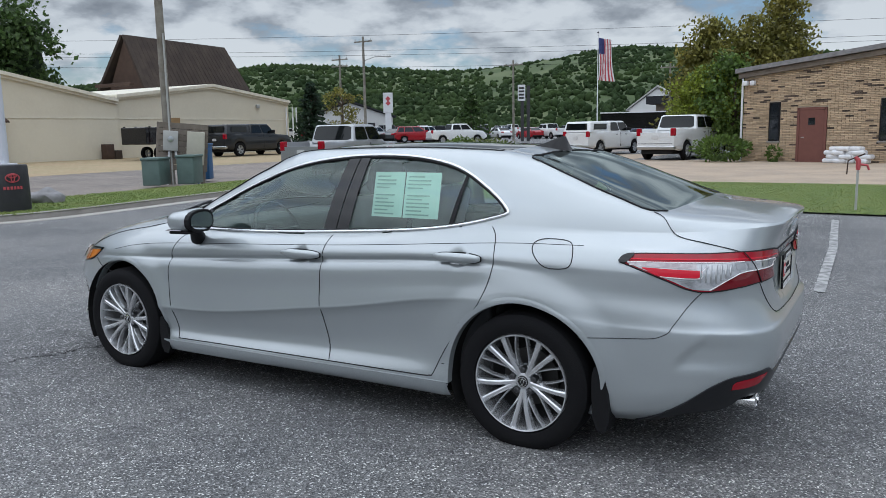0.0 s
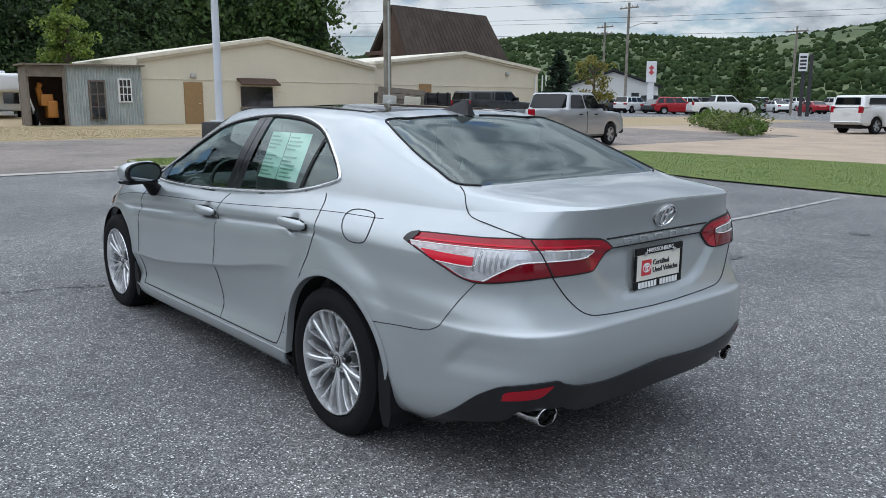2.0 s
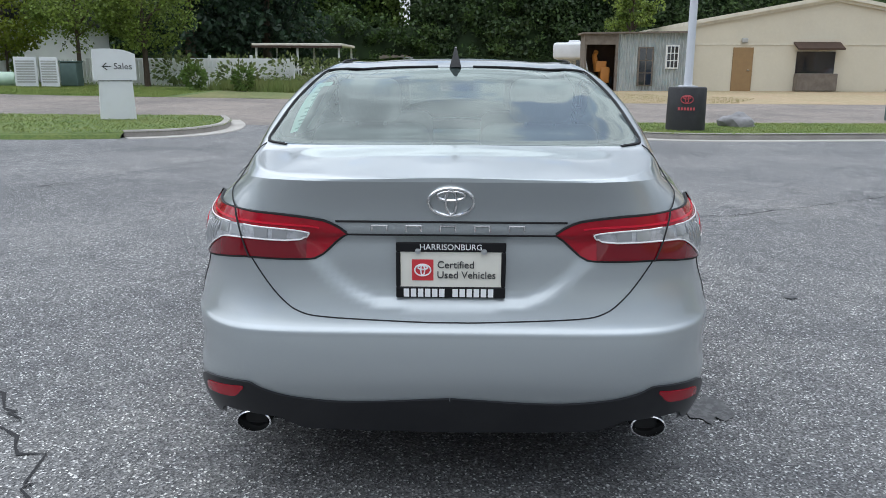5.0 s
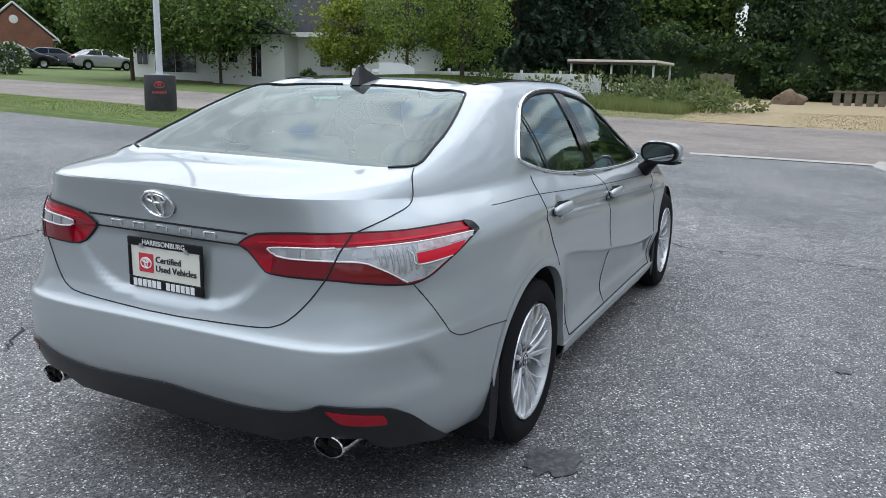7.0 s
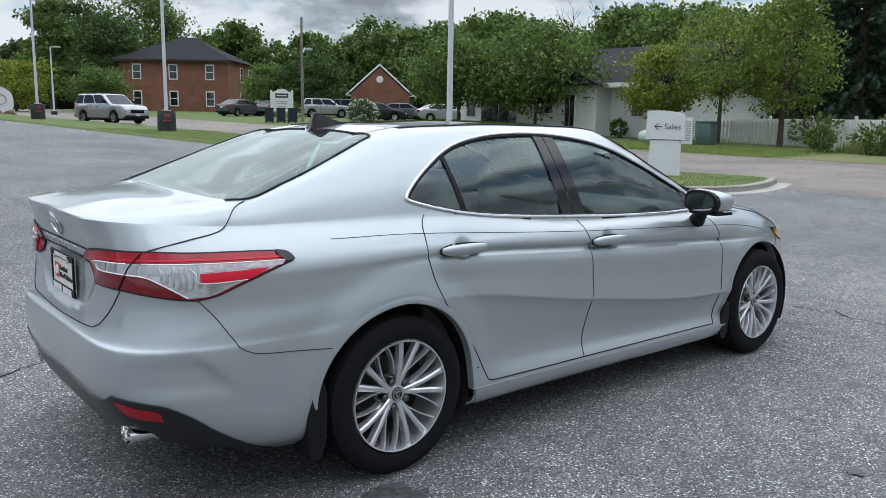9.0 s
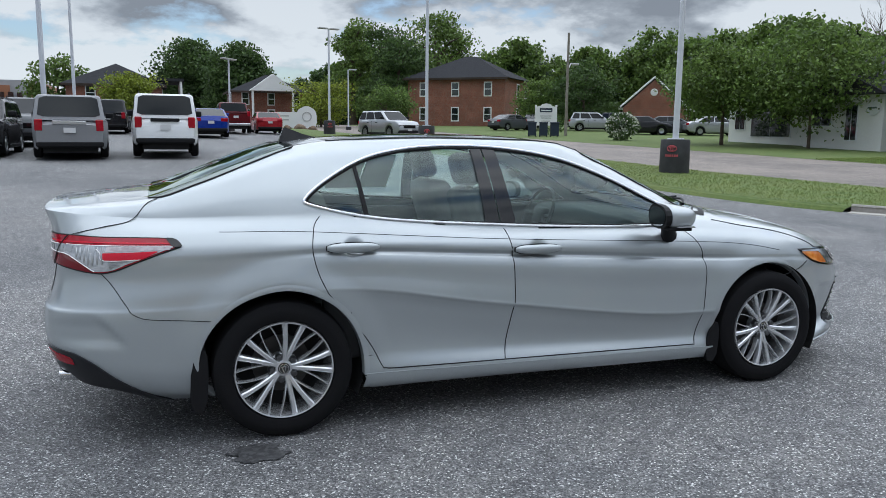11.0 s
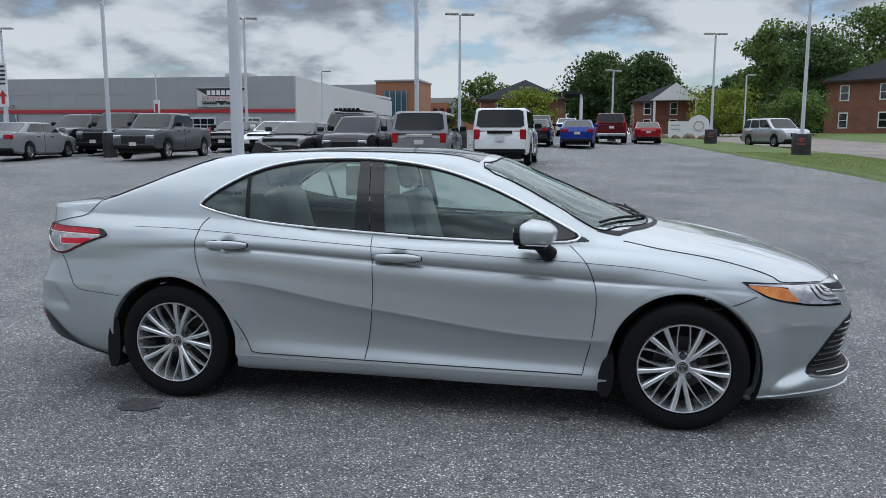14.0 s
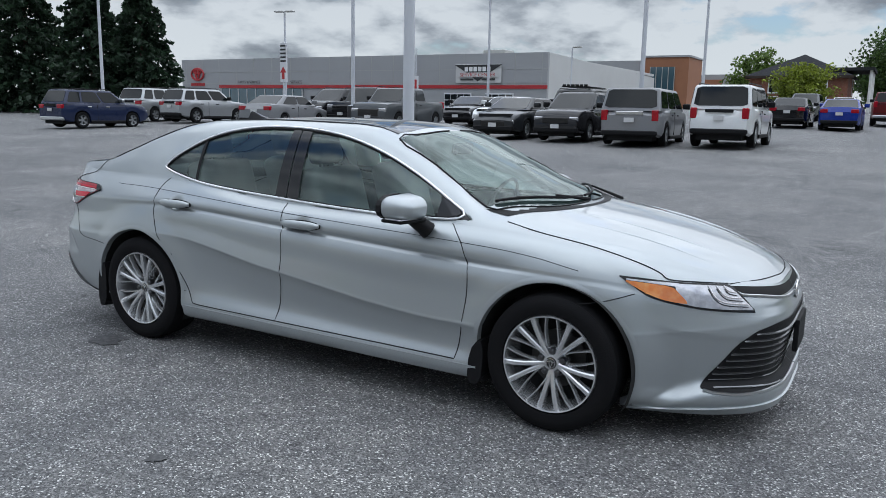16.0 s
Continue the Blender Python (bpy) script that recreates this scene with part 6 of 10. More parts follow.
def tree(x, y, h, r, mat, label, seed, clear=0.25, n=3200, leaf=0.16, category="tree", shape=1.0, trunk=0.03, limbs=9):
    """A broad-leaved tree: tapered trunk, limbs and a crown of leaf clumps with gaps."""
    rg = np.random.default_rng(seed)
    t = thing("tree", label, category, pose(x, y, ground_z(x, y)))
    g = Geo()
    top = h * 0.8
    bend = rg.normal(0, 0.02 * h, 2)
    spine = [(bend[0] * (k / 6) ** 2, bend[1] * (k / 6) ** 2, -0.1 + top * k / 6) for k in range(7)]
    g.tube(spine, [h * trunk * (1.15 - 0.95 * k / 6) for k in range(7)], 9)
    ends = []
    for k in range(limbs):
        a = 2 * math.pi * (k / limbs) + rg.normal(0, 0.3)
        z0 = h * (clear + (0.75 - clear) * rg.random())
        reach = r * rg.uniform(0.55, 0.95) * (1 if shape >= 1 else max(0.3, 1 - (z0 / h)))
        e = (math.cos(a) * reach, math.sin(a) * reach, min(z0 + h * rg.uniform(0.08, 0.25), h * 0.95))
        mid = tuple((p + q) / 2 for p, q in zip((bend[0] * 0.3, bend[1] * 0.3, z0), e))
        g.tube([(bend[0] * 0.3, bend[1] * 0.3, z0), (mid[0], mid[1], mid[2] + 0.05 * h), e], [h * trunk * 0.45, h * trunk * 0.25, h * trunk * 0.08], 6)
        ends.append(e)
    part("trunk", g, BARK, t, smooth=True)
    clumps = []
    n = int(n * 2.2)
    leaf = leaf * 0.78
    m = max(34, int(n / 110))
    for k in range(m):
        u = rg.normal(size=3)
        u /= np.linalg.norm(u)
        rad = rg.uniform(0.55, 1.0) ** 0.5
        zc = h * (clear + 1) / 2
        c = np.array((u[0] * r * rad, u[1] * r * rad, zc + u[2] * h * (1 - clear) / 2 * rad))
        f = (c[2] / h - clear) / (1 - clear)
        squeeze = (1.05 - 0.55 * f) if shape >= 1 else (1.1 - f)
        c[:2] *= squeeze
        clumps.append((c * np.array((1, 1, 1)) + rg.normal(size=3) * r * 0.10, r * rg.uniform(0.12, 0.27)))
    for e in ends:
        clumps.append((np.array(e), r * 0.28))
    pts = []
    for c, cr in clumps:
        k = max(6, int(n / len(clumps)))
        d = rg.normal(size=(k, 3))
        d = d / np.linalg.norm(d, axis=1, keepdims=True) * rg.random((k, 1)) ** 0.45 * cr * 1.75 * np.array((1, 1, 0.62))
        pts.append(c + d)
    leaf_object("crown", np.concatenate(pts), leaf, mat, t, seed)
    return t


def conifer(x, y, h, r, mat, label, seed, n=5000, leaf=0.14, base=0.05):
    """A conifer: straight trunk and drooping tiers of needle sprays with an uneven edge."""
    rg = np.random.default_rng(seed)
    t = thing("tree", label, "tree", pose(x, y, ground_z(x, y)))
    part("trunk", Geo().tube([(0, 0, -0.1), (0, 0, h * 0.5), (0, 0, h * 0.97)], [h * 0.022, h * 0.014, 0.02], 8), BARK, t, smooth=True)
    pts, g = [], Geo()
    tiers = int(h * 3.2)
    for k in range(tiers):
        f = (k + rg.random() * 0.6) / tiers
        z = h * (base + (1 - base) * f)
        reach = r * (1 - f) ** 0.85 + 0.12
        arms = max(4, int(9 * (1 - f)) + 3)
        for q in range(arms):
            a = 2 * math.pi * (q + rg.random()) / arms
            ln = reach * rg.uniform(0.72, 1.12)
            s = rg.random(max(6, int(n / tiers / arms))) ** 0.6
            line = np.stack([np.cos(a) * ln * s, np.sin(a) * ln * s, z - 0.22 * ln * s ** 1.5], 1)
            pts.append(line + rg.normal(size=line.shape) * np.array((0.10, 0.10, 0.07)) * (0.6 + 0.5 * reach / r))
    leaf_object("crown", np.concatenate(pts), leaf, mat, t, seed)
    return t


def bush(x, y, r, h, mat, label, seed, n=900, leaf=0.07, z=None):
    rg = np.random.default_rng(seed)
    u = rg.normal(size=(n, 3))
    u /= np.linalg.norm(u, axis=1, keepdims=True)
    rad = rg.uniform(0.45, 1.0, (n, 1)) ** 0.5
    lump = 1 + 0.25 * np.sin(u[:, :1] * 5 + seed) * np.cos(u[:, 1:2] * 6)
    p = u * rad * lump * np.array((r, r, h / 2)) + np.array((0, 0, h / 2))
    p[:, 2] = np.maximum(p[:, 2], 0.02)
    ob = leaf_object("bush", p, leaf, mat, None, seed)
    ob.matrix_basis = pose(x, y, ground_z(x, y) if z is None else z)
    return tagged(ob, label, "bush")


def wood(name, label, line, depth, h, n, leaf, mat, seed, hump=0.35):
    """A wall of wood far off: one mass of leaf clumps over an added uneven inner body, coloured dark as shade."""
    rg = np.random.default_rng(seed)
    n, leaf = int(n * 2.6), leaf * 0.82
    p = [np.array(q, float) for q in line]
    ln = [np.linalg.norm(b - a) for a, b in zip(p, p[1:])]
    total = sum(ln)
    body, pts = [], []

    def along(s):
        for a, b, l in zip(p, p[1:], ln):
            if s <= l:
                return a + (b - a) * s / l, np.array((-(b - a)[1], (b - a)[0])) / l
            s -= l
        return p[-1], np.array((-(p[-1] - p[-2])[1], (p[-1] - p[-2])[0])) / ln[-1]

    def height(s):
        return h * (1 - hump + hump * 2 * (0.5 + 0.5 * noise.noise(Vector((s * 0.11, seed, 0)))) + 0.14 * noise.noise(Vector((s * 0.5, seed, 3))))
    clumps = max(60, int(n / 70))
    for k in range(clumps):
        s = rg.random() * total
        q, nr = along(s)
        hh = height(s)
        f = rg.random() ** 0.75
        out = (rg.random() ** 0.45) * (1 if rg.random() < 0.5 else -1) * 0.5 * depth * math.sqrt(max(0.05, 1 - f * f * 0.85))
        c = np.array((*(q + nr * out), ground_z(*q) + hh * f))
        pts.append(c + rg.normal(size=(70, 3)) * np.array((1, 1, 0.7)) * h * 0.055)
    ob = leaf_object(name, np.concatenate(pts), leaf, mat, None, seed)
    tagged(ob, label, "woods", kind="stuff")
    # added inner sheet that blocks the sky between leaf clumps, dark like deep shade
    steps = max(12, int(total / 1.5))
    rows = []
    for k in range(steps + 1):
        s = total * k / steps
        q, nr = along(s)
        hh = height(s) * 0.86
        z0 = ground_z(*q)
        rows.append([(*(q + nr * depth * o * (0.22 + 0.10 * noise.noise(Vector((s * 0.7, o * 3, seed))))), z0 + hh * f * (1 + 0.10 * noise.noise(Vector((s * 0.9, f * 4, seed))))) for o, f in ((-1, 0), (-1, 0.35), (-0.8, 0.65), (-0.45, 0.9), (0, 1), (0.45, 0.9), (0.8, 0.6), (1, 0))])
    tagged(part("woods", Geo().sheet(rows), LEAF_SHADE, smooth="all"), "dark sheet added inside the wood, coloured as its shade", "woods", kind="stuff")
    return ob


# shade among the leaves, put into the colour
LEAF_SHADE = material("inner_wood_shade", (0.012, 0.024, 0.008), 0.95, spots=((0.9, (0.03, 0.055, 0.015), 0.5, 0.15, 0.8),), bump=1.0, bump_scale=3)

# ---- lamp posts ----


def lamp_post(x, y, h, r, label, base_r=0.40, base_h=1.0, mark=True, heads=2, turn=0.0, face=180.0):
    t = thing("street_lamp", label, "lamp", pose(x, y, ground_z(x, y)), group="lamp posts of the lot")
    part("pole", Geo().tube([(0, 0, base_h - 0.1), (0, 0, h)], [r, r * 0.72], 14), POLE_GREY, t, "pale grey steel pole", True)
    part("pole_plate", Geo().box(-r * 1.9, r * 1.9, -r * 1.9, r * 1.9, base_h, base_h + 0.03, 0.006), POLE_GREY, t)
    base = part("base", Geo().ring([(0, -0.05), (base_r, -0.05), (base_r * 0.99, base_h * 0.5), (base_r * 0.97, base_h - 0.03), (base_r * 0.93, base_h), (0, base_h)], 32, "z"), BARREL, t, "black concrete base", True)
    if mark:
        a = radians(face)
        put = lambda p, q: ((base_r + 0.006) * math.cos(a + p / base_r), (base_r + 0.006) * math.sin(a + p / base_r), q)
        part("emblem", oval_badge(Geo(), 0.24, 0.16, 0.010, lambda p, q: put(p, base_h * 0.76 + q)), SIGN_RED, base)
        for k in range(6):
            g = Geo()
            p = -0.15 + 0.06 * k
            g.sheet([[put(p - 0.022, base_h * 0.54), put(p + 0.018, base_h * 0.54)], [put(p - 0.022, base_h * 0.60), put(p + 0.018, base_h * 0.60)]])
            part("emblem_bar", g, SIGN_RED, base)
    for k in range(heads):
        a = turn + math.pi * k
        g = Geo().soft_box(0.08, 0.75, -0.17, 0.17, h - 0.02, h + 0.08, 0.03)
        part("lamp_head", g.move(Matrix.Rotation(a, 4, "Z")), BOX_GREY, t, smooth=True)
    return t


lamp_post(12.2, -4.75, 9.0, 0.085, "pale steel lamp post on a black base with a red emblem", face=165)
lamp_post(11.2, 13.7, 9.0, 0.085, "pale steel lamp post on a black base with a red emblem", face=222)
lamp_post(9.95, 31.7, 7.4, 0.085, "pale steel lamp post on a black base with a red emblem", face=255, turn=0.3)
lamp_post(8.6, 48.7, 7.0, 0.085, "pale steel lamp post on a black base with a red emblem", face=265, turn=0.3)
lamp_post(-5.43, 8.6, 9.5, 0.115, "pale steel lamp post on a plain black base", 0.40, 0.75, mark=False)
lamp_post(-18.7, 24.8, 10.0, 0.09, "pale steel lamp post with a small camera", 0.28, 1.0, mark=False)
lamp_post(-5.67, 24.9, 10.5, 0.09, "tall pale steel lamp post among parked cars", 0.4, 0.9, mark=False)
lamp_post(-5.8, 35.8, 6.75, 0.08, "pale steel lamp post with twin heads", 0.4, 0.9, mark=False, turn=0.4)
lamp_post(-18.5, 37.8, 7.1, 0.085, "pale steel lamp post with twin heads before the hall", 0.3, 0.7, mark=False, turn=0.2)
lamp_post(-35.4, 39.4, 7.1, 0.09, "pale steel lamp post beside the arrow sign", 0.3, 0.6, mark=False, turn=0.2)
lamp_post(-45.2, 31.8, 9.5, 0.12, "pale steel lamp post before the dark trees", 0.3, 0.4, mark=False)
lamp_post(-19.8, 54.6, 5.1, 0.07, "short pale lamp post with one head", 0.3, 0.4, mark=False, heads=1)
lamp_post(2.4, 52.7, 4.9, 0.08, "short pale lamp post by the red pickup", 0.3, 0.4, mark=False, turn=0.9)
lamp_post(13.7, 65.8, 5.3, 0.07, "slim pale street lamp by the road", 0.25, 0.3, mark=False, heads=1)

# ---- entrance sign ----


def sales_sign():
    t = thing("entrance_sign", "white two-part sign with an arrow and lettering", "sign", pose(12.5, 7.45, 0.11, 0, 0, -62))
    part("sign_base", Geo().box(-0.42, 0.42, -0.20, 0.20, -0.05, 0.12, 0.01), WHITE_METAL, t)
    part("sign_foot", Geo().prism([(-0.36, 0.10), (0.36, 0.10), (0.33, 0.95), (-0.33, 0.95)], "y", -0.15, 0.15), WHITE_METAL, t)
    top = smooth_line([(0.42, 1.52), (0.2, 1.60), (-0.1, 1.63), (-0.42, 1.62)], 4)
    part("sign_panel", Geo().prism([(-0.44, 0.97), (0.42, 0.97)] + [(a, b) for a, b in top], "y", -0.17, 0.17), WHITE_METAL, t)
    part("shadow_gap", Geo().box(-0.33, 0.33, -0.14, 0.14, 0.945, 0.975), BLACK_PLASTIC, t)
    lettering("Sales", 0.19, INK, t, pose(0.16, -0.172, 1.26, 90, 0, 0), "dark lettering")
    g = Geo().box(-0.24, -0.07, -0.175, -0.17, 1.252, 1.272)
    g.tube([(-0.16, -0.173, 1.335), (-0.245, -0.173, 1.262), (-0.16, -0.173, 1.19)], 0.011, 5)
    part("arrow", g, INK, t, "dark arrow")
    return t


sales_sign()

# ---- roadside boxes, rock, tap ----
t = thing("utility_pole", "tall weathered wooden pole beside the meter board", "pole", pose(16.5, -12.4, 0.03))
part("pole", Geo().tube([(0, 0, -0.2), (0.04, 0.03, 11.5)], [0.13, 0.10], 12), WOOD_POLE, t, smooth=True)
part("conduit", Geo().tube([(-0.15, 0.06, 0.0), (-0.14, 0.06, 4.5)], 0.028, 8), BOX_GREY, t, "grey conduit", True)
t = thing("utility_board", "leaning wooden board with grey meter boxes", "utility board", pose(16.2, -12.55, 0.03, 5, 0, -41))
for y in (-0.62, 0.72):
    part("post", Geo().tube([(0.06, y, -0.2), (0.06, y * 0.98, 1.85)], 0.065, 8), OLD_WOOD, t)
for k in range(8):
    part("board", Geo().box(-0.03, 0.02, -0.72, 0.72, 0.42 + 0.18 * k, 0.59 + 0.18 * k, 0.006), OLD_WOOD, t)
part("meter_box", Geo().soft_box(-0.2, -0.03, -0.62, -0.10, 0.62, 1.62, 0.02), BOX_TAN, t, "pale grey meter box", True)
part("meter_box", Geo().soft_box(-0.18, -0.03, 0.15, 0.58, 1.0, 1.6, 0.02), BOX_GREY, t, "grey meter box", True)
part("meter", Geo().ring([(0, -0.26), (0.08, -0.25), (0.09, -0.17), (0, -0.17)], 16, "x", (0, 0.36, 1.36)), CHROME_SATIN, t)
part("conduit", Geo().tube([(-0.1, 0.42, -0.1), (-0.1, 0.40, 1.0)], 0.03, 8), WHITE_METAL, t, "white conduit", True)
part("conduit", Geo().tube([(-0.1, 0.22, 1.02), (-0.1, 0.18, 0.80), (-0.1, 0.05, 0.72), (-0.1, -0.12, 0.78)], 0.035, 8), WHITE_METAL, t, "white bent conduit", True)
part("conduit", Geo().tube([(-0.1, -0.5, -0.1), (-0.08, -0.42, 0.62)], 0.025, 8), BLUE_BIN, t, "blue conduit", True)
for x, y, w, d, h, mat, lb in ((15.75, -11.25, 0.9, 0.5, 0.75, BOX_GREEN, "green metal transformer box"), (15.25, -12.05, 0.85, 0.5, 0.8, BOX_GREEN, "green metal transformer box"), (16.5, -13.75, 0.45, 0.45, 1.1, BLUE_BIN, "tall blue plastic bin")):
    t = thing("utility_box", lb, "box", pose(x, y, 0.11, 0, 0, 30))
    part("case", Geo().soft_box(-d / 2, d / 2, -w / 2, w / 2, 0, h, 0.03), mat, t, smooth=True)
    part("cover", Geo().soft_box(-d / 2 - 0.03, d / 2 + 0.03, -w / 2 - 0.03, w / 2 + 0.03, h - 0.03, h + 0.04, 0.02), mat, t, smooth=True)


EARTH = material("brown_earth", (0.17, 0.115, 0.075), 0.95, spots=((3, (0.10, 0.075, 0.05), 0.5, 0.15, 0.8), (9, (0.24, 0.18, 0.12), 0.6, 0.1, 0.5)), bump=0.8, bump_scale=9)


def rock(x, y, r, seed, label, z=0.11, mat=STONE):
    bm = bmesh.new()
    bmesh.ops.create_icosphere(bm, subdivisions=3, radius=1)
    for v in bm.verts:
        d = 1 + 0.35 * noise.noise(v.co * 1.3 + Vector((seed, 0, 0))) + 0.12 * noise.noise(v.co * 4)
        v.co = Vector((v.co.x * r * 1.25 * d, v.co.y * r * 0.9 * d, max(v.co.z, -0.25) * r * 0.8 * d + r * 0.15))
    ob = part("rock", Geo().add_bm(bm), mat, smooth=True, m=pose(x, y, ground_z(x, y) + z, 0, 0, seed * 50))
    return tagged(ob, label, "rock")


rock(13.2, -6.2, 0.32, 1.0, "rough grey rock on the grass island")
rock(13.6, -4.9, 0.06, 2.0, "small pale stone on the grass")
t = thing("water_tap", "rusty red hand hydrant on a thin steel post", "tap", pose(-2.2, -11.2, 0.02))
part("post", Geo().tube([(0, 0, -0.1), (0, 0, 0.72)], 0.02, 8), BOX_GREY, t)
part("head", Geo().tube([(0, 0, 0.7), (0, 0, 0.86), (0.05, 0, 0.93)], [0.035, 0.045, 0.03], 8).tube([(0, 0, 0.80), (-0.14, 0, 0.78), (-0.17, 0, 0.70)], 0.02, 8), SIGN_RED, t, smooth=True)
part("handle", Geo().tube([(0.05, 0, 0.92), (-0.10, 0, 0.98), (0.16, 0, 0.86), (0.17, 0, 0.62)], 0.012, 6), BROWN_WOOD, t)

# ---- buildings ----


def gable_hall(name, label, x, y0, y1, depth, eave, peak, base, mat):
    """A metal hall whose gable wall faces the road."""
    t = thing(name, label, "building")
    ym = (y0 + y1) / 2
    z0 = base
    part("wall", Geo().prism([(y0, z0 - 0.3), (y1, z0 - 0.3), (y1, eave), (ym, peak), (y0, eave)], "x", x, x + depth), mat, t, "cream painted metal wall")
    for a, b, za, zb in ((y0, ym, eave, peak), (ym, y1, peak, eave)):
        part("roof", Geo().prism([(a, za), (b, zb), (b, zb + 0.18), (a, za + 0.18)], "x", x - 0.25, x + depth + 0.25), CREAM_TRIM, t, "pale metal roof")
        part("roof_trim", Geo().prism([(a, za - 0.14), (b, zb - 0.14), (b, zb + 0.10), (a, za + 0.10)], "x", x - 0.12, x - 0.03), CREAM_TRIM, t)
    part("wall_joint", Geo().box(x - 0.03, x + 0.005, min(y0, y1) + 0.2, max(y0, y1) - 0.2, z0 + 2.25, z0 + 2.31), CREAM_TRIM, t)
    return t


hall = gable_hall("metal_hall", "cream metal hall with a low gable roof", 36.0, -11.2, -25.5, 26, 3.45, 4.75, 0.27, CREAM)
d = part("door", Geo().box(35.94, 36.02, -14.55, -13.55, 0.27, 2.4, 0.01), DOOR_TAN, hall, "tan steel door")
part("door_handle", Geo().tube([(35.9, -14.4, 1.3), (35.9, -14.28, 1.3)], 0.02, 6), CHROME_SATIN, d)
part("wall_lamp", Geo().soft_box(35.8, 35.98, -14.2, -13.9, 2.62, 2.85, 0.05), BOX_GREY, hall, "small wall lamp", True)
part("serving_hatch", Geo().box(35.95, 36.01, -18.6, -16.7, 1.15, 2.2), WINDOW_DARK, hall, "dark serving hatch")
part("hatch_counter", Geo().box(35.55, 35.99, -18.65, -16.65, 0.3, 1.15, 0.02), OLD_WOOD, hall, "grey hatch counter")
part("hatch_roof", Geo().prism([(35.35, 2.28), (36.0, 2.6), (36.0, 2.68), (35.35, 2.36)], "y", -18.8, -16.5), BROWN_WOOD, hall, "rusty hatch roof")
part("steel_locker", Geo().soft_box(35.4, 35.9, -24.7, -24.2, 0.25, 1.1, 0.03), BROWN_WOOD, hall, "rusty steel locker", True)
part("steel_locker", Geo().soft_box(35.4, 35.9, -25.2, -24.75, 0.25, 0.75, 0.03), BROWN_METAL, hall, "rusty steel drum", True)
hall2 = gable_hall("metal_hall", "long cream metal hall with a low gable roof", 36.3, -25.6, -40.3, 24, 3.7, 4.6, 0.25, CREAM)
part("side_door", Geo().box(36.22, 36.31, -30.2, -29.2, 1.2, 2.6, 0.01), DOOR_TAN, hall2, "small tan hatch")
part("wall_lamp", Geo().soft_box(36.1, 36.28, -37.2, -36.9, 3.3, 3.55, 0.05), BOX_GREY, hall2, "small wall lamp", True)
for y in (-39.9, -40.6, -41.0):
    part("down_pipe", Geo().tube([(36.15, y, 0.2), (36.15, y, 3.4)], 0.05, 8), WHITE_METAL, hall2, "white pipe", True)

a_frame = thing("steep_roof_house", "steep dark brown metal A-frame roof building", "building")
for sg in (-1, 1):
    g = Geo()
    a, b = Vector((48.6, -36.0, 9.0)), Vector((49.6, -47.2, 9.0))
    lo_a, lo_b = a + Vector((sg * 5.2, 0.9, -8.2)), b + Vector((sg * 5.2, -0.9, -8.2))
    nrm = Vector((sg * 0.16, 0, 0.1))
    g.quad(a, b, lo_b, lo_a).quad(*(p + nrm for p in (lo_a, lo_b, b, a)))
    for p, q in ((a, b), (b, lo_b), (lo_b, lo_a), (lo_a, a)):
        g.quad(p, q, q + nrm, p + nrm)
    slope = part("roof", g, BROWN_METAL, a_frame, "dark brown standing seam roof")
    for k in range(27):
        f = k / 26
        p, q = a + (b - a) * f + nrm, lo_a + (lo_b - lo_a) * f + nrm
        part("roof_seam", Geo().tube([p, q], 0.022, 4), BROWN_METAL, slope)
part("gable_wall", Geo().quad((48.6, -36.2, 8.8), (44.3, -36.0, 0.5), (52.9, -36.0, 0.5)), BROWN_WOOD, a_frame, "recessed dark wooden gable wall", fix=False)
part("gable_beam", Geo().box(46.6, 50.7, -35.2, -34.9, 5.2, 5.45, 0.02), BROWN_WOOD, a_frame)

shed = thing("lean_to_shed", "weathered corrugated metal shed with an open bay", "shed")
rows = []
for y in np.linspace(-11.3, -7.75, 176):
    w = 0.03 * math.sin(y * 2 * math.pi / 0.14)
    rows.append([(35.6 + w, y, 0.2), (35.6 + w, y, 3.08)])
part("corrugated_wall", Geo().sheet(rows), CORRUGATED, shed, "streaked corrugated metal wall")
part("shed_roof", Geo().prism([(-11.4, 3.08), (-5.95, 3.0), (-5.95, 3.08), (-11.4, 3.16)], "x", 35.35, 37.2), OLD_WOOD, shed)
part("shed_side", Geo().box(35.6, 36.95, -6.2, -6.1, 0.1, 3.0), OLD_WOOD, shed)
part("shed_back", Geo().box(36.95, 37.05, -11.15, -6.1, 0.1, 3.0), BROWN_WOOD, shed)
part("shed_post", Geo().box(35.5, 35.65, -7.75, -7.62, 0.1, 3.05), OLD_WOOD, shed)
part("shed_beam", Geo().box(35.52, 35.62, -7.75, -6.1, 2.5, 3.0), OLD_WOOD, shed)
for y0, y1, z0, z1 in ((-9.5, -8.75, 0.5, 2.4), (-10.75, -10.1, 1.35, 2.5)):
    w = part("window", Geo().box(35.5, 35.57, y0, y1, z0, z1), OLD_WOOD if y0 > -10 else WHITE_PAINT, shed, "old framed window")
    ny = 2 if y1 - y0 > 0.7 else 3
    for i in range(ny):
        for j in range(3):
            a, b = y0 + 0.07 + (y1 - y0 - 0.1) * i / ny, y0 + 0.02 + (y1 - y0 - 0.1) * (i + 1) / ny
            c, e = z0 + 0.07 + (z1 - z0 - 0.1) * j / 3, z0 + 0.02 + (z1 - z0 - 0.1) * (j + 1) / 3
            part("pane", Geo().box(35.485, 35.505, a, b, c, e), WINDOW_DARK, w)
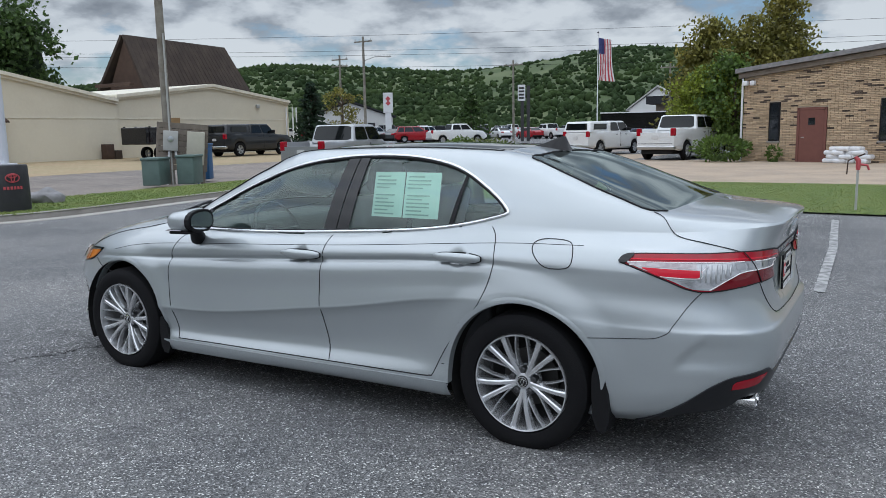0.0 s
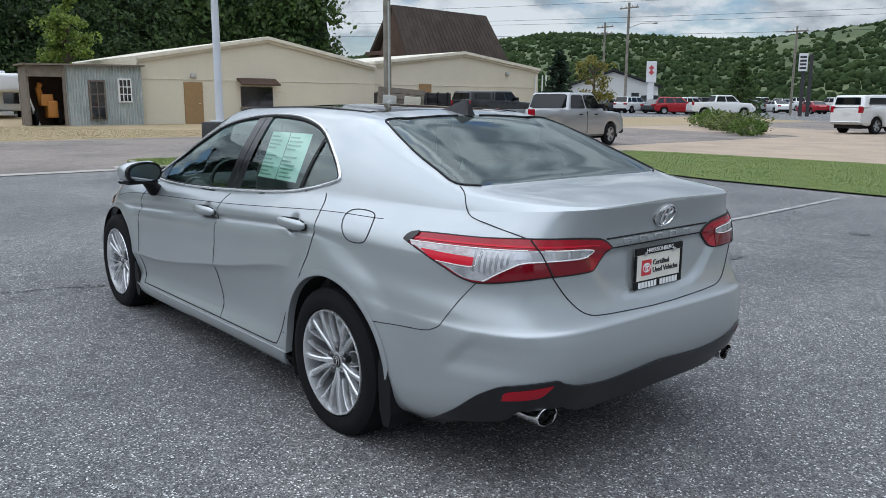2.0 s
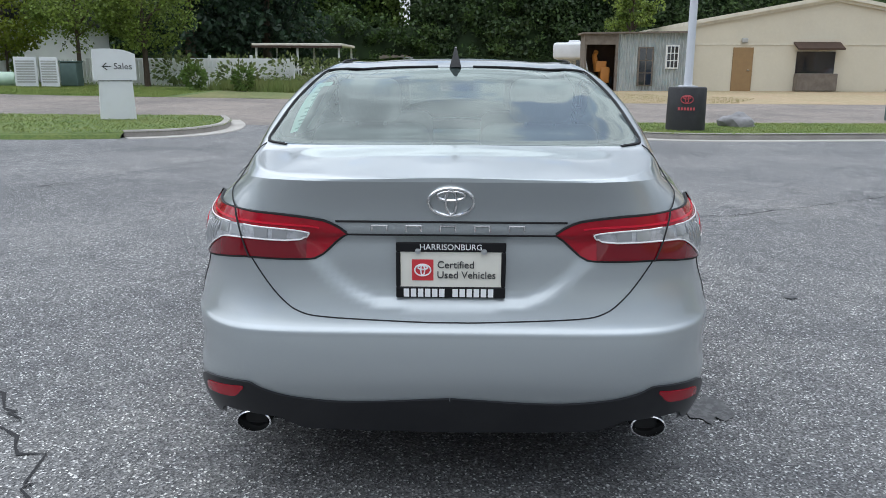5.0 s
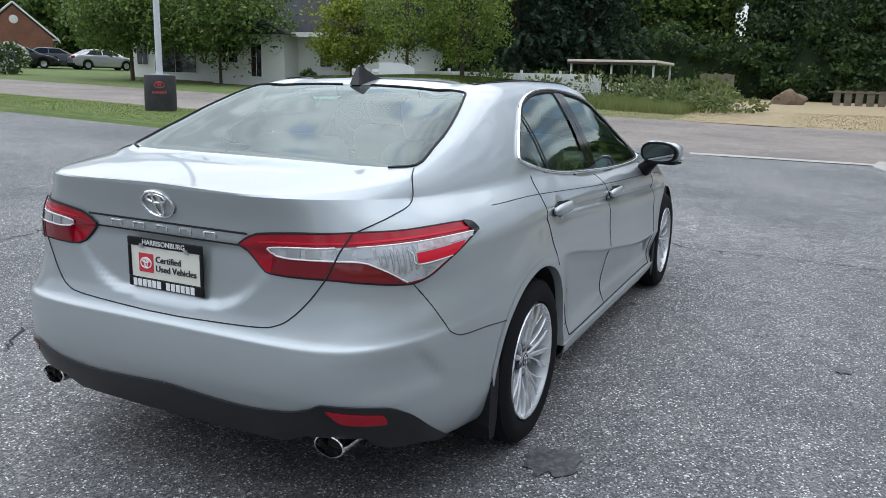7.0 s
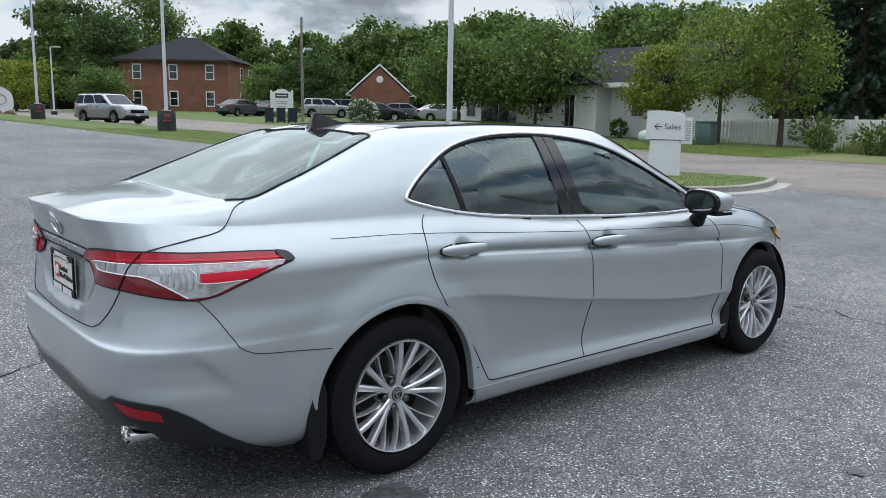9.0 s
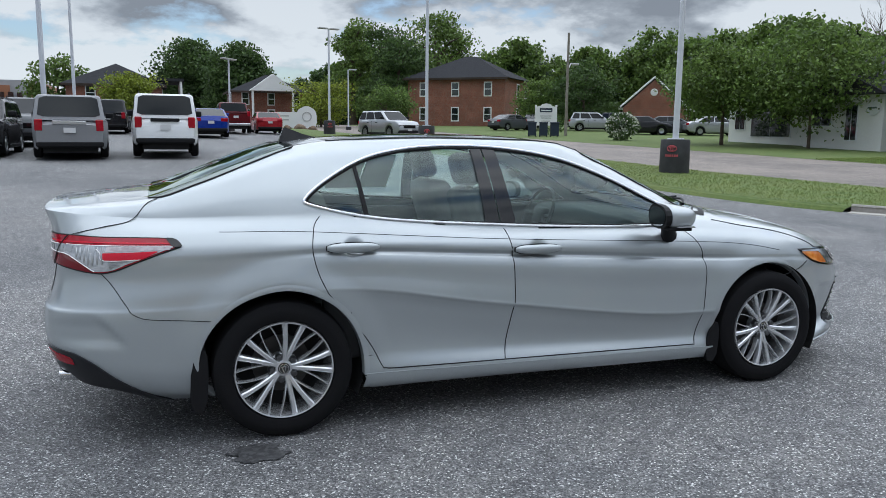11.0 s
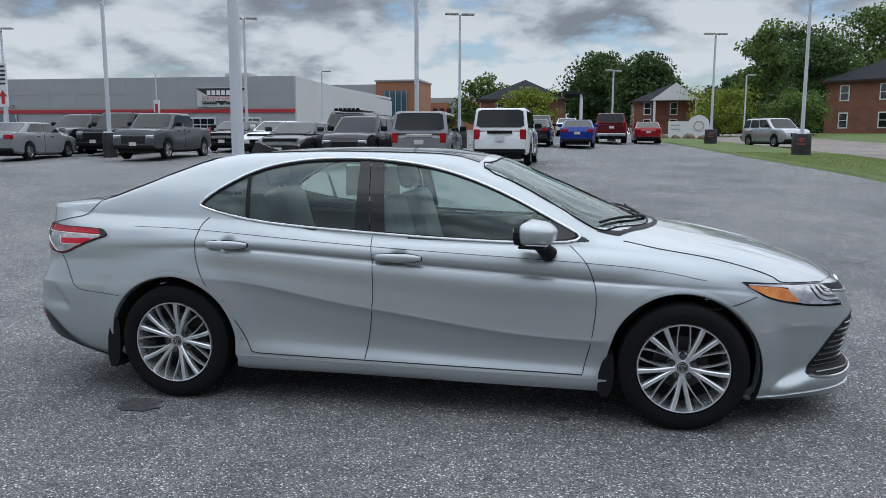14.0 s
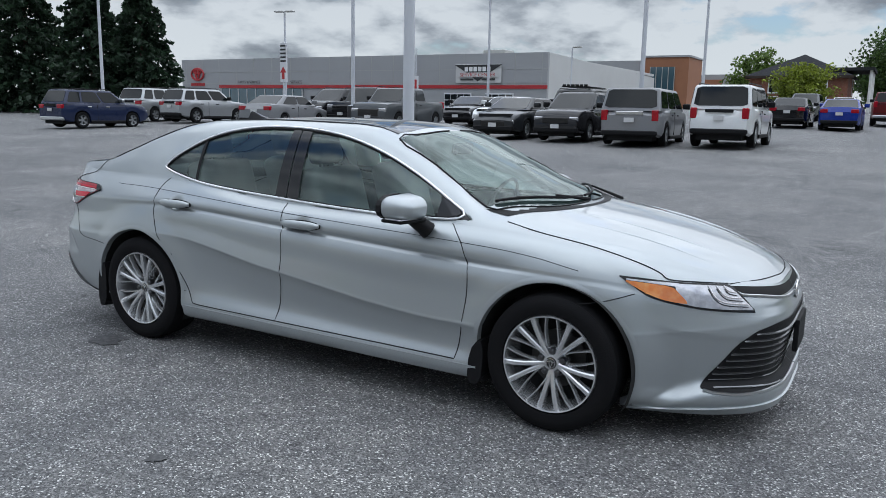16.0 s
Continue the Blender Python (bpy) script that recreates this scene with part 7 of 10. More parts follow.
tractor = thing("garden_machine", "old orange garden machine in the open bay", "machine", pose(36.3, -7.05, 0.27))
part("lean_board", Geo().prism([(0.0, 0.0), (0.1, 0.0), (0.5, 1.5), (0.42, 1.5)], "x", -0.1, 0.45).move(pose(0, 0.35, 0.0)), WHITE_METAL, tractor, "pale leaning panel")
part("body", Geo().soft_box(-0.35, 0.35, -0.42, 0.05, 0.35, 1.15, 0.08).soft_box(-0.3, 0.3, -0.25, 0.3, 0.9, 1.45, 0.06), SPRAY_ORANGE, tractor, smooth=True)
part("chute", Geo().tube([(0, 0.2, 1.1), (-0.1, 0.35, 1.7), (-0.3, 0.3, 1.9)], [0.16, 0.13, 0.12], 10), SPRAY_ORANGE, tractor, smooth=True)
for y in (-0.55, 0.45):
    part("wheel", Geo().ring([(0.1, y), (0.34, y), (0.36, y + 0.05), (0.34, y + 0.14), (0.1, y + 0.14)], 20, centre=(0, 0, 0.36)), RUBBER, tractor, smooth=True)

camper = thing("camper_trailer", "white gooseneck camper trailer by the woods", "trailer", pose(47.1, -7.2, ground_z(46, -6), 0, 0, -10.8))
part("upper_body", Geo().soft_box(-2.2, 0.6, -1.2, 1.2, 1.5, 2.5, 0.2, 4), WHITE_METAL, camper, smooth=True)
part("lower_body", Geo().soft_box(-0.6, 5.0, -1.1, 1.1, 0.45, 2.45, 0.15, 4), WHITE_METAL, camper, smooth=True)
part("roof_vent", Geo().soft_box(-0.6, 0.0, -0.35, 0.35, 2.48, 2.68, 0.05), WHITE_METAL, camper)
part("front_window", Geo().box(-0.63, -0.6, -0.95, -0.15, 0.85, 1.45), WINDOW_DARK, camper)
part("spare_wheel", Geo().ring([(0.16, -0.75), (0.33, -0.74), (0.35, -0.66), (0.2, -0.62)], 24, "x", (0, 0.55, 1.05)), RUBBER, camper, "black spare wheel", True)
part("hitch_step", Geo().box(-0.9, -0.55, -0.6, 0.6, 0.2, 0.42, 0.02), WHITE_METAL, camper)
for y in (-1.05, 0.85):
    part("wheel", Geo().ring([(0.12, y), (0.32, y), (0.34, y + 0.05), (0.32, y + 0.2), (0.12, y + 0.2)], 20, centre=(2.8, 0, 0.34)), RUBBER, camper, smooth=True)

# brick store: courses of single bricks are laid at the end of the file
STORE = pose(3.25, -31.9, 0, 0, 0, 163)
store = thing("brick_store", "low tan brick building with a sloping roof edge", "building", STORE)
part("wall", Geo().prism([(0.0, -0.2), (24, -0.2), (24, 3.75), (12, 4.9), (0, 3.75)], "y", 0.03, 9), MORTAR, store, "tan brick wall")
part("roof", Geo().prism([(-0.3, 3.72), (12, 4.92), (24.3, 3.72), (24.3, 3.90), (12, 5.10), (-0.3, 3.90)], "y", -0.3, 9.3), STONE, store, "dark roof edge")
part("roof_fascia", Geo().prism([(-0.2, 3.5), (12, 4.7), (24.2, 3.5), (24.2, 3.70), (12, 4.90), (-0.2, 3.70)], "y", -0.16, 0.02), OLD_WOOD, store)
d = part("door", Geo().box(2.42, 3.40, -0.035, 0.02, 0.0, 2.10, 0.01), DOOR_RED, store, "red-brown steel door")
part("door_window", Geo().box(2.78, 3.04, -0.045, -0.03, 1.5, 1.78), WINDOW_DARK, d)
part("door_handle", Geo().tube([(2.52, -0.06, 1.0), (2.64, -0.06, 1.0)], 0.02, 6), CHROME_SATIN, d)
part("door_frame", Geo().box(2.32, 2.42, -0.05, 0.02, 0, 2.20).box(3.40, 3.50, -0.05, 0.02, 0, 2.20).box(2.32, 3.50, -0.05, 0.02, 2.10, 2.20), DOOR_RED, store)
STORE_WINDOWS = (1.14, 5.45, 10.0)
for x in STORE_WINDOWS:
    w = part("window", Geo().box(x, x + 0.46, -0.02, 0.03, 0.85, 2.45), BLACK_PLASTIC, store, "narrow dark window")
    part("pane", Geo().box(x + 0.05, x + 0.41, -0.03, -0.018, 0.9, 2.4), WINDOW_DARK, w)
    part("window_sill", Geo().box(x - 0.05, x + 0.51, -0.06, 0.03, 0.79, 0.85), KERB, w)
for x in (0.05, 0.36):
    part("flood_lamp", Geo().soft_box(x, x + 0.2, -0.3, -0.1, 3.18, 3.38, 0.04), WHITE_METAL, store, "pale flood lamp", True)
part("down_pipe", Geo().tube([(-0.05, -0.06, 0), (-0.05, -0.06, 3.5)], 0.045, 8), WHITE_METAL, store, smooth=True)
for k in range(15):
    x, z = 3.86 + 0.40 * (k % 4) + 0.06 * math.sin(k * 2.7) + 0.18 * (k // 4 % 2), 0.155 * (k // 4)
    bag = part("sack", Geo().soft_box(-0.235, 0.235, -0.2, 0.2, 0, 0.185, 0.07, 3), WHITE_METAL, smooth="all", m=STORE @ pose(x, -0.5 + 0.05 * math.cos(k * 3.1), z, 0, 3 * math.sin(k * 5.0), 9 * math.sin(k * 1.7)))
    tagged(bag, "plump white plastic sack stacked by the door", "sack", "stacked sacks")
bush(3.9, -30.9, 1.1, 1.15, LEAF_MID, "round green shrub before the brick wall", 3, 1400, 0.08)
bush(1.85, -31.0, 0.35, 0.7, LEAF_MID, "small green weed by the brick wall", 4, 260, 0.06)


def hip_house(name, label, x, y, w, d, h, roof, wall_mat, base, turn=0.0, storeys=2, windows=4, gable=False):
    """A building with a hip roof and rows of framed windows on its two seen sides; its corner stands at x, y."""
    t = thing(name, label, "building", pose(x, y, base, 0, 0, turn))
    part("wall", Geo().box(0, w, 0, d, -0.5, h), wall_mat, t)
    o = 0.5
    if gable:
        g = Geo().prism([(-o, h - 0.1), (d + o, h - 0.1), (d / 2, h + roof)], "x", -o, w + o)
    else:
        g = Geo()
        i = min(w, d) / 2
        a = [(-o, -o, h), (w + o, -o, h), (w + o, d + o, h), (-o, d + o, h)]
        r0, r1 = ((i, d / 2, h + roof), (w - i, d / 2, h + roof)) if w >= d else ((w / 2, i, h + roof), (w / 2, d - i, h + roof))
        if w >= d:
            g.quad(a[0], a[1], r1, r0).quad(a[1], a[2], r1).quad(a[2], a[3], r0, r1).quad(a[3], a[0], r0)
        else:
            g.quad(a[0], a[1], r0).quad(a[1], a[2], r1, r0).quad(a[2], a[3], r1).quad(a[3], a[0], r0, r1)
        g.quad(*a)
    part("roof", g, SHINGLE, t, "dark shingle roof")
    if gable:
        part("gable_wall", Geo().prism([(-0.1, h - 0.1), (d + 0.1, h - 0.1), (d / 2, h + roof - 0.3)], "x", -o - 0.04, -o + 0.02).box(-o - 0.04, 0.02, 0, d, -0.5, h - 0.08), wall_mat, t)
        for y0 in (-o, d + o):
            part("rake_trim", Geo().tube([(-o - 0.05, y0, h - 0.12), (-o - 0.05, d / 2, h + roof)], 0.10, 5), WHITE_PAINT, t)
        part("gable_vent", Geo().ring([(0, -o - 0.09), (0.36, -o - 0.08), (0.40, -o - 0.03), (0, -o - 0.03)], 20, "x", (0, d / 2, h + roof * 0.5)), WHITE_PAINT, t)
    part("roof_trim", Geo().box(-o, w + o, -o, -o + 0.06, h - 0.22, h + 0.02).box(-o, -o + 0.06, -o, d + o, h - 0.22, h + 0.02), WHITE_PAINT if gable else BROWN_METAL, t)
    for s in range(storeys):
        zc = h * (s + 0.55) / storeys
        for k in range(windows):
            for side in (0, 1, 2):
                length = w if side == 0 else d
                if side == 2 and k == 0:
                    continue
                c = length * (k + 0.5) / windows
                put = (lambda a, b, c0, c1, o0, o1: (a, b, -o1, -o0, c0, c1)) if side == 0 else (lambda a, b, c0, c1, o0, o1: (-o1, -o0, a, b, c0, c1)) if side == 1 else (lambda a, b, c0, c1, o0, o1: (w + o0, w + o1, a, b, c0, c1))
                f = part("window", Geo().box(*put(c - 0.5, c + 0.5, zc - 0.85, zc + 0.85, -0.02, 0.06)), WHITE_PAINT, t, "white framed window")
                part("pane", Geo().box(*put(c - 0.38, c + 0.38, zc + 0.04, zc + 0.72, 0.04, 0.075)), WINDOW_DARK, f)
                part("pane", Geo().box(*put(c - 0.38, c + 0.38, zc - 0.72, zc - 0.04, 0.04, 0.075)), WINDOW_DARK, f)
    return t


# white ranch building across the road
ranch = thing("ranch_building", "long white painted block building with a dark shingle roof", "building", pose(31.0, 20.5, 0.75, 0, 0, 0))
part("wall", Geo().box(0, 11, 0.0, 15.4, -0.5, 2.75), WHITE_PAINT, ranch, "white painted block wall")
part("front_wing", Geo().box(-1.2, 0.0, 3.2, 8.0, -0.5, 2.7), WHITE_PAINT, ranch, "white front wing")
part("roof", Geo().prism([(-0.9, 2.7), (11.9, 2.7), (5.5, 5.2)], "y", -0.6, 16.0), SHINGLE, ranch, "dark shingle roof")
part("wing_roof", Geo().prism([(2.6, 2.62), (8.6, 2.62), (5.6, 3.9)], "x", -1.8, 4.5), SHINGLE, ranch, "dark shingle roof")
part("fascia", Geo().box(-0.95, -0.88, -0.6, 16.0, 2.5, 2.75), WHITE_PAINT, ranch)
for y0, y1, z0, z1, x in ((4.6, 5.35, 0.4, 2.2, -1.2), (6.2, 7.5, 1.1, 2.2, -1.2), (10.2, 13.4, 0.5, 2.2, 0), (13.9, 14.8, 0.9, 2.1, 0), (1.0, 1.8, 1.0, 2.1, 0)):
    w = part("window", Geo().box(x - 0.05, x + 0.01, y0, y1, z0, z1), WHITE_METAL, ranch, "dark window")
    for k in range(2):
        a = y0 + 0.06 + (y1 - y0 - 0.06) * k / 2
        part("pane", Geo().box(x - 0.07, x - 0.045, a, a + (y1 - y0) / 2 - 0.08, z0 + 0.06, z1 - 0.06), WINDOW_DARK, w)
plaque = Geo()
plaque.ring([(0, -1.32), (0.36, -1.31), (0.40, -1.24), (0, -1.24)], 30, "x", (0, 3.75, 2.0))
part("round_plaque", plaque, WHITE_METAL, ranch, "round white plaque", True)
part("plaque_mark", Geo().box(-1.34, -1.325, 3.5, 4.0, 1.95, 2.03), BOX_GREEN, ranch)
fence = thing("picket_fence", "white picket fence beside the white building", "fence", pose(32.0, 9.5, ground_z(32, 10)))
for k in range(58):
    y = k * 0.19
    part("picket", Geo().prism([(y, 0.05), (y + 0.11, 0.05), (y + 0.11, 1.15), (y + 0.055, 1.25), (y, 1.15)], "x", -0.02, 0.02), WHITE_PAINT, fence)
for z in (0.35, 0.95):
    part("rail", Geo().box(0.02, 0.06, 0, 11, z - 0.04, z + 0.04), WHITE_PAINT, fence)
wall_fence = thing("vinyl_fence", "solid white vinyl fence panels", "fence", pose(33.5, 8.0, ground_z(33, 8)))
for k in range(5):
    part("fence_panel", Geo().box(-0.03, 0.03, 0.05 + k * 2.0, 1.95 + k * 2.0, 0.05, 1.35, 0.01), WHITE_PAINT, wall_fence)
    part("fence_post", Geo().box(-0.07, 0.07, -0.06 + k * 2.0, 0.06 + k * 2.0, 0, 1.5, 0.02), WHITE_PAINT, wall_fence)
for k in range(2):
    t = thing("display_board", "white framed board standing on the lawn", "board", pose(26.9 + 0.1 * k, 17.3 - 0.9 * k, ground_z(27, 17), 0, 0, 12 * (1 - 2 * k)))
    part("panel", Geo().box(-0.03, 0.03, -0.42, 0.42, 0.05, 1.2, 0.01), WHITE_METAL, t)
    for q in range(9):
        part("slat", Geo().box(-0.045, -0.03, -0.34, 0.34, 0.2 + q * 0.1, 0.26 + q * 0.1), BOX_GREY, t)
t = thing("propane_tank", "pale green tank lying on the lawn", "tank", pose(27.4, 18.5, ground_z(27, 18) + 0.3))
part("shell", Geo().ring([(0, -0.6), (0.22, -0.52), (0.3, -0.35), (0.3, 0.35), (0.22, 0.52), (0, 0.6)], 24, "y"), TANK_GREEN, t, smooth=True)
t = thing("waste_bin", "dark green wheeled waste bin by the fence", "bin", pose(28.2, 16.1, ground_z(28, 16)))
part("body", Geo().soft_box(-0.3, 0.3, -0.35, 0.35, 0.05, 1.0, 0.05), BOX_GREEN, t, smooth=True)
part("lid", Geo().soft_box(-0.33, 0.33, -0.38, 0.38, 1.0, 1.07, 0.03), BOX_GREEN, t, smooth=True)
t = thing("carport", "flat-roofed open carport with white posts", "carport", pose(41.0, 7.8, ground_z(41, 8)))
part("roof", Geo().box(-1.2, 4.2, -1.2, 3.8, 2.0, 2.14, 0.02), CREAM_TRIM, t, "pale flat metal roof")
part("fascia", Geo().box(-1.25, -1.18, -1.2, 3.8, 1.9, 2.02), BROWN_WOOD, t)
for x in (-1.0, 4.0):
    for y in (-1.0, 1.3, 3.6):
        part("post", Geo().box(x - 0.05, x + 0.05, y - 0.05, y + 0.05, 0, 2.0), WHITE_PAINT, t)
lat = thing("lattice_fence", "low white lattice fence before the carport", "fence", pose(40.0, 5.2, ground_z(40, 6)))
for k in range(26):
    part("picket", Geo().box(-0.02, 0.02, k * 0.16, k * 0.16 + 0.09, 0.05, 0.95), WHITE_PAINT, lat)
part("rail", Geo().box(0.02, 0.05, 0, 4.2, 0.75, 0.83), WHITE_PAINT, lat)
t = thing("board_fence", "weathered brown board fence by the carport", "fence", pose(46, 3.2, ground_z(46, 3)))
for k in range(10):
    part("board", Geo().box(-0.02, 0.02, k * 0.2, k * 0.2 + 0.19, 0, 1.6 + 0.04 * (k % 3)), OLD_WOOD, t)
rock(47, 0.2, 0.9, 3.0, "low heap of brown earth", 0.0, EARTH)
wreck = thing("old_pallets", "old wooden pallets by the woods", "pallets", pose(49, -3.4, ground_z(49, -3)))
for k in range(5):
    part("pallet_slat", Geo().box(0, 0.1, -1.6 + 0.6 * k, -1.2 + 0.6 * k, 0.0, 0.9), OLD_WOOD, wreck)
part("pallet_rail", Geo().box(-0.05, 0.12, -1.7, 1.5, 0.75, 0.85), OLD_WOOD, wreck)

hip_house("brick_office", "two-storey red brick office with a hip roof", 26.0, 88.0, 12.2, 10.6, 5.8, 2.9, BRICK_RED, 1.75, -41, 2, 3)
hip_house("brick_office", "two-storey red brick house with a gable roof", 50.2, 66.6, 10, 6.4, 2.3, 3.2, BRICK_RED, 1.8, 50, 1, 2, True)
hip_house("brick_office", "far red brick office with a hip roof", -11.1, 82.7, 9, 10, 3.9, 2.4, BRICK_RED, 1.75, 0, 2, 2)
porch = thing("porch", "white columned porch of the brick office", "porch", pose(-3.9, 82.9, 1.75))
part("porch_roof", Geo().box(0, 4, 0, 8, 4.4, 4.7), SHINGLE, porch)
for y in (0.3, 4, 7.7):
    part("column", Geo().tube([(3.7, y, 0), (3.7, y, 4.4)], 0.14, 10), WHITE_PAINT, porch, smooth=True)
hip_house("brick_office", "far red brick office with a white porch gable", 6.6, 104, 10.1, 10, 4.4, 2.5, BRICK_RED, 1.9, 0, 2, 3)
t = thing("porch", "white gabled porch of the far brick office", "porch", pose(11.6, 103.2, 1.9))
part("pediment", Geo().prism([(-3, 4.4), (3, 4.4), (0, 6.6)], "y", -2.0, 0.0), WHITE_PAINT, t)
for x in (-2.6, 2.6):
    part("column", Geo().tube([(x, -1.7, 0), (x, -1.7, 4.4)], 0.16, 10), WHITE_PAINT, t, smooth=True)

# dealership
DEAL = thing("dealership", "long grey and white dealership hall with a red stripe", "building")
DZ = 1.35
part("front_wall", Geo().box(-73.2, -25.7, 64.0, 64.4, DZ - 0.5, 7.0), SIDING, DEAL, "grey panelled front wall")
part("side_wall", Geo().prism([(64.4, DZ - 0.5), (100, DZ - 0.5), (100, 6.3), (64.4, 7.0)], "x", -26.1, -25.7), SIDING_LIGHT, DEAL, "pale side wall")
part("roof", Geo().box(-73.2, -25.8, 64.2, 100, 6.5, 6.8), SIDING_LIGHT, DEAL)
for k in range(18):
    x = -72.5 + k * 2.72
    part("panel_joint", Geo().box(x, x + 0.04, 63.98, 64.01, 3.6, 7.0), BOX_GREY, DEAL)
for z in (4.2, 5.5):
    part("panel_joint", Geo().box(-73.2, -25.7, 63.98, 64.01, z, z + 0.04), BOX_GREY, DEAL)
part("red_stripe", Geo().box(-67, -25.65, 63.9, 64.02, 3.72, 4.04), RED_STRIPE, DEAL, "red stripe")
part("roof_unit", Geo().box(-33.4, -31.0, 66, 68, 6.8, 7.5, 0.05), BOX_GREY, DEAL)
part("shop_front", Geo().box(-66.6, -54.4, 63.86, 63.99, DZ, 3.65), BLUE_GLASS, DEAL, "glazed shop front")
for k in range(10):
    x = -66.6 + 1.355 * k
    part("mullion", Geo().box(x - 0.06, x + 0.06, 63.8, 63.9, DZ, 3.65), CHROME_SATIN, DEAL)
for x in (-35.0, -30.5):
    d = part("roller_door", Geo().box(x - 1.5, x + 1.5, 63.9, 64.0, DZ, 3.3), WHITE_METAL, DEAL, "glazed roller door")
    for i in range(4):
        for j in range(3):
            part("pane", Geo().box(x - 1.42 + 0.72 * i, x - 0.78 + 0.72 * i, 63.87, 63.91, DZ + 0.12 + 0.6 * j, DZ + 0.62 + 0.6 * j), WINDOW_DARK, d)
lettering("PARTS & SERVICE", 0.45, INK, DEAL, pose(-62.3, 63.9, 4.36, 90, 0, 0), "dark raised lettering")
lettering("SERVICE", 0.45, INK, DEAL, pose(-55.3, 63.9, 4.36, 90, 0, 0), "dark raised lettering")
part("wall_emblem", oval_badge(Geo(), 2.0, 1.35, 0.11, lambda p, q: (-70.5 + p, 63.9, 5.3 + q)), RED_STRIPE, DEAL, "red oval emblem")
for k in range(6):
    part("emblem_bar", Geo().box(-71.6 + 0.38 * k, -71.32 + 0.38 * k, 63.88, 63.98, 3.95, 4.28), RED_STRIPE, DEAL)
sg = part("service_sign", Geo().box(-35.2, -30.3, 63.8, 63.95, 4.25, 6.0, 0.02), SIDING_LIGHT, DEAL, "sign with dark wings and red lettering")
part("sign_wing", Geo().prism([(-35.3, 5.95), (-30.2, 5.95), (-31.1, 5.45), (-32.75, 4.4), (-34.4, 5.45)], "y", 63.74, 63.81), INK, sg)
for k in range(6):
    part("sign_letter", Geo().box(-34.15 + 0.48 * k, -33.80 + 0.48 * k, 63.69, 63.75, 5.32, 5.74), WHITE, sg)
part("sign_band", Geo().box(-34.9, -30.6, 63.71, 63.76, 4.78, 5.22), SIDING_LIGHT, sg)
lettering("SERVICE CENTER", 0.50, RED_STRIPE, sg, pose(-32.75, 63.70, 5.0, 90, 0, 0))
for x0, x1 in ((-34.6, -33.2), (-32.3, -30.9)):
    part("sign_bar", Geo().box(x0, x1, 63.70, 63.74, 4.50, 4.66), INK, sg)
t = thing("arrow_sign", "white pylon sign with dark lines and a red arrow", "sign", pose(-35.2, 39.0, ground_z(-35, 39)))
part("panel", Geo().box(-0.30, 0.30, -0.06, 0.06, 2.3, 5.0, 0.02), WHITE_METAL, t)
part("post", Geo().tube([(0, 0, 0), (0, 0, 2.7)], 0.07, 10), POLE_GREY, t, smooth=True)
for k in range(5):
    part("text_bar", Geo().box(-0.24, 0.24, -0.075, -0.06, 4.72 - 0.26 * k, 4.84 - 0.26 * k), INK, t)
part("arrow", Geo().prism([(-0.11, 2.5), (0.11, 2.5), (0.11, 2.95), (0.28, 2.95), (0, 3.35), (-0.28, 2.95), (-0.11, 2.95)], "y", -0.08, -0.06), RED_STRIPE, t)
t = thing("arrow_sign", "slim white sign on a pole before the hall", "sign", pose(-33.0, 53, ground_z(-33, 53)))
part("panel", Geo().box(-0.25, 0.25, -0.05, 0.05, 1.4, 3.0, 0.02), WHITE_METAL, t)
part("post", Geo().tube([(0, 0, 0), (0, 0, 5.2)], 0.05, 8), POLE_GREY, t)
part("text_bar", Geo().box(-0.12, 0.12, -0.06, -0.05, 1.6, 2.7), RED_STRIPE, t)
school = thing("school_building", "orange and grey panelled block with blue glazing", "building")
part("grey_wing", Geo().box(-47, -36.7, 133, 146, 1, 10.8), SIDING, school)
part("orange_wing", Geo().box(-36.7, -28.8, 132, 142, 1, 11.2), ORANGE_PANEL, school)
part("roof_edge", Geo().box(-36.9, -28.6, 131.8, 142, 11.2, 11.5), SIDING, school)
gl = part("glass_wall", Geo().box(-35.2, -31.0, 131.8, 132.05, 2.5, 9.6), BLUE_GLASS, school, "blue glass wall")
for k in range(5):
    part("mullion", Geo().box(-35.2 + 1.03 * k, -35.1 + 1.03 * k, 131.7, 131.85, 2.5, 9.6), BOX_GREY, gl)
school2 = thing("school_building", "lower orange and grey block further off", "building")
part("grey_wing", Geo().box(-34, -23.2, 158, 172, 1, 9.6), SIDING, school2)
part("orange_wing", Geo().box(-33.4, -28.2, 157.6, 158.2, 1, 8.6), ORANGE_PANEL, school2)
part("orange_wing", Geo().box(-24.6, -21.8, 156, 170, 1, 8.8), ORANGE_PANEL, school2)
for k in range(6):
    part("window", Geo().box(-33 + 1.5 * k, -32.1 + 1.5 * k, 157.3, 157.7, 5.4, 7.4), WINDOW_DARK, school2)

t = thing("monument_sign", "white carved monument sign before the far brick office", "sign", pose(9.2, 68, ground_z(9, 68), 0, 0, -6))
part("panel", Geo().prism([(-1.5, 0.0), (0.6, 0.0), (0.6, 1.5), (-1.5, 1.5)], "y", -0.12, 0.12), WHITE_PAINT, t)
part("crest", Geo().prism(rounded([(0.2, 0.0), (2.0, 0.0), (2.0, 1.5), (1.6, 1.9), (1.1, 2.1), (0.6, 1.9), (0.2, 1.6)], 2), "y", -0.2, 0.2), WHITE_PAINT, t)
for z in (1.15, 0.8):
    part("text_bar", Geo().box(-1.25, -0.5, -0.14, -0.12, z - 0.06, z + 0.06), BOX_GREY, t)
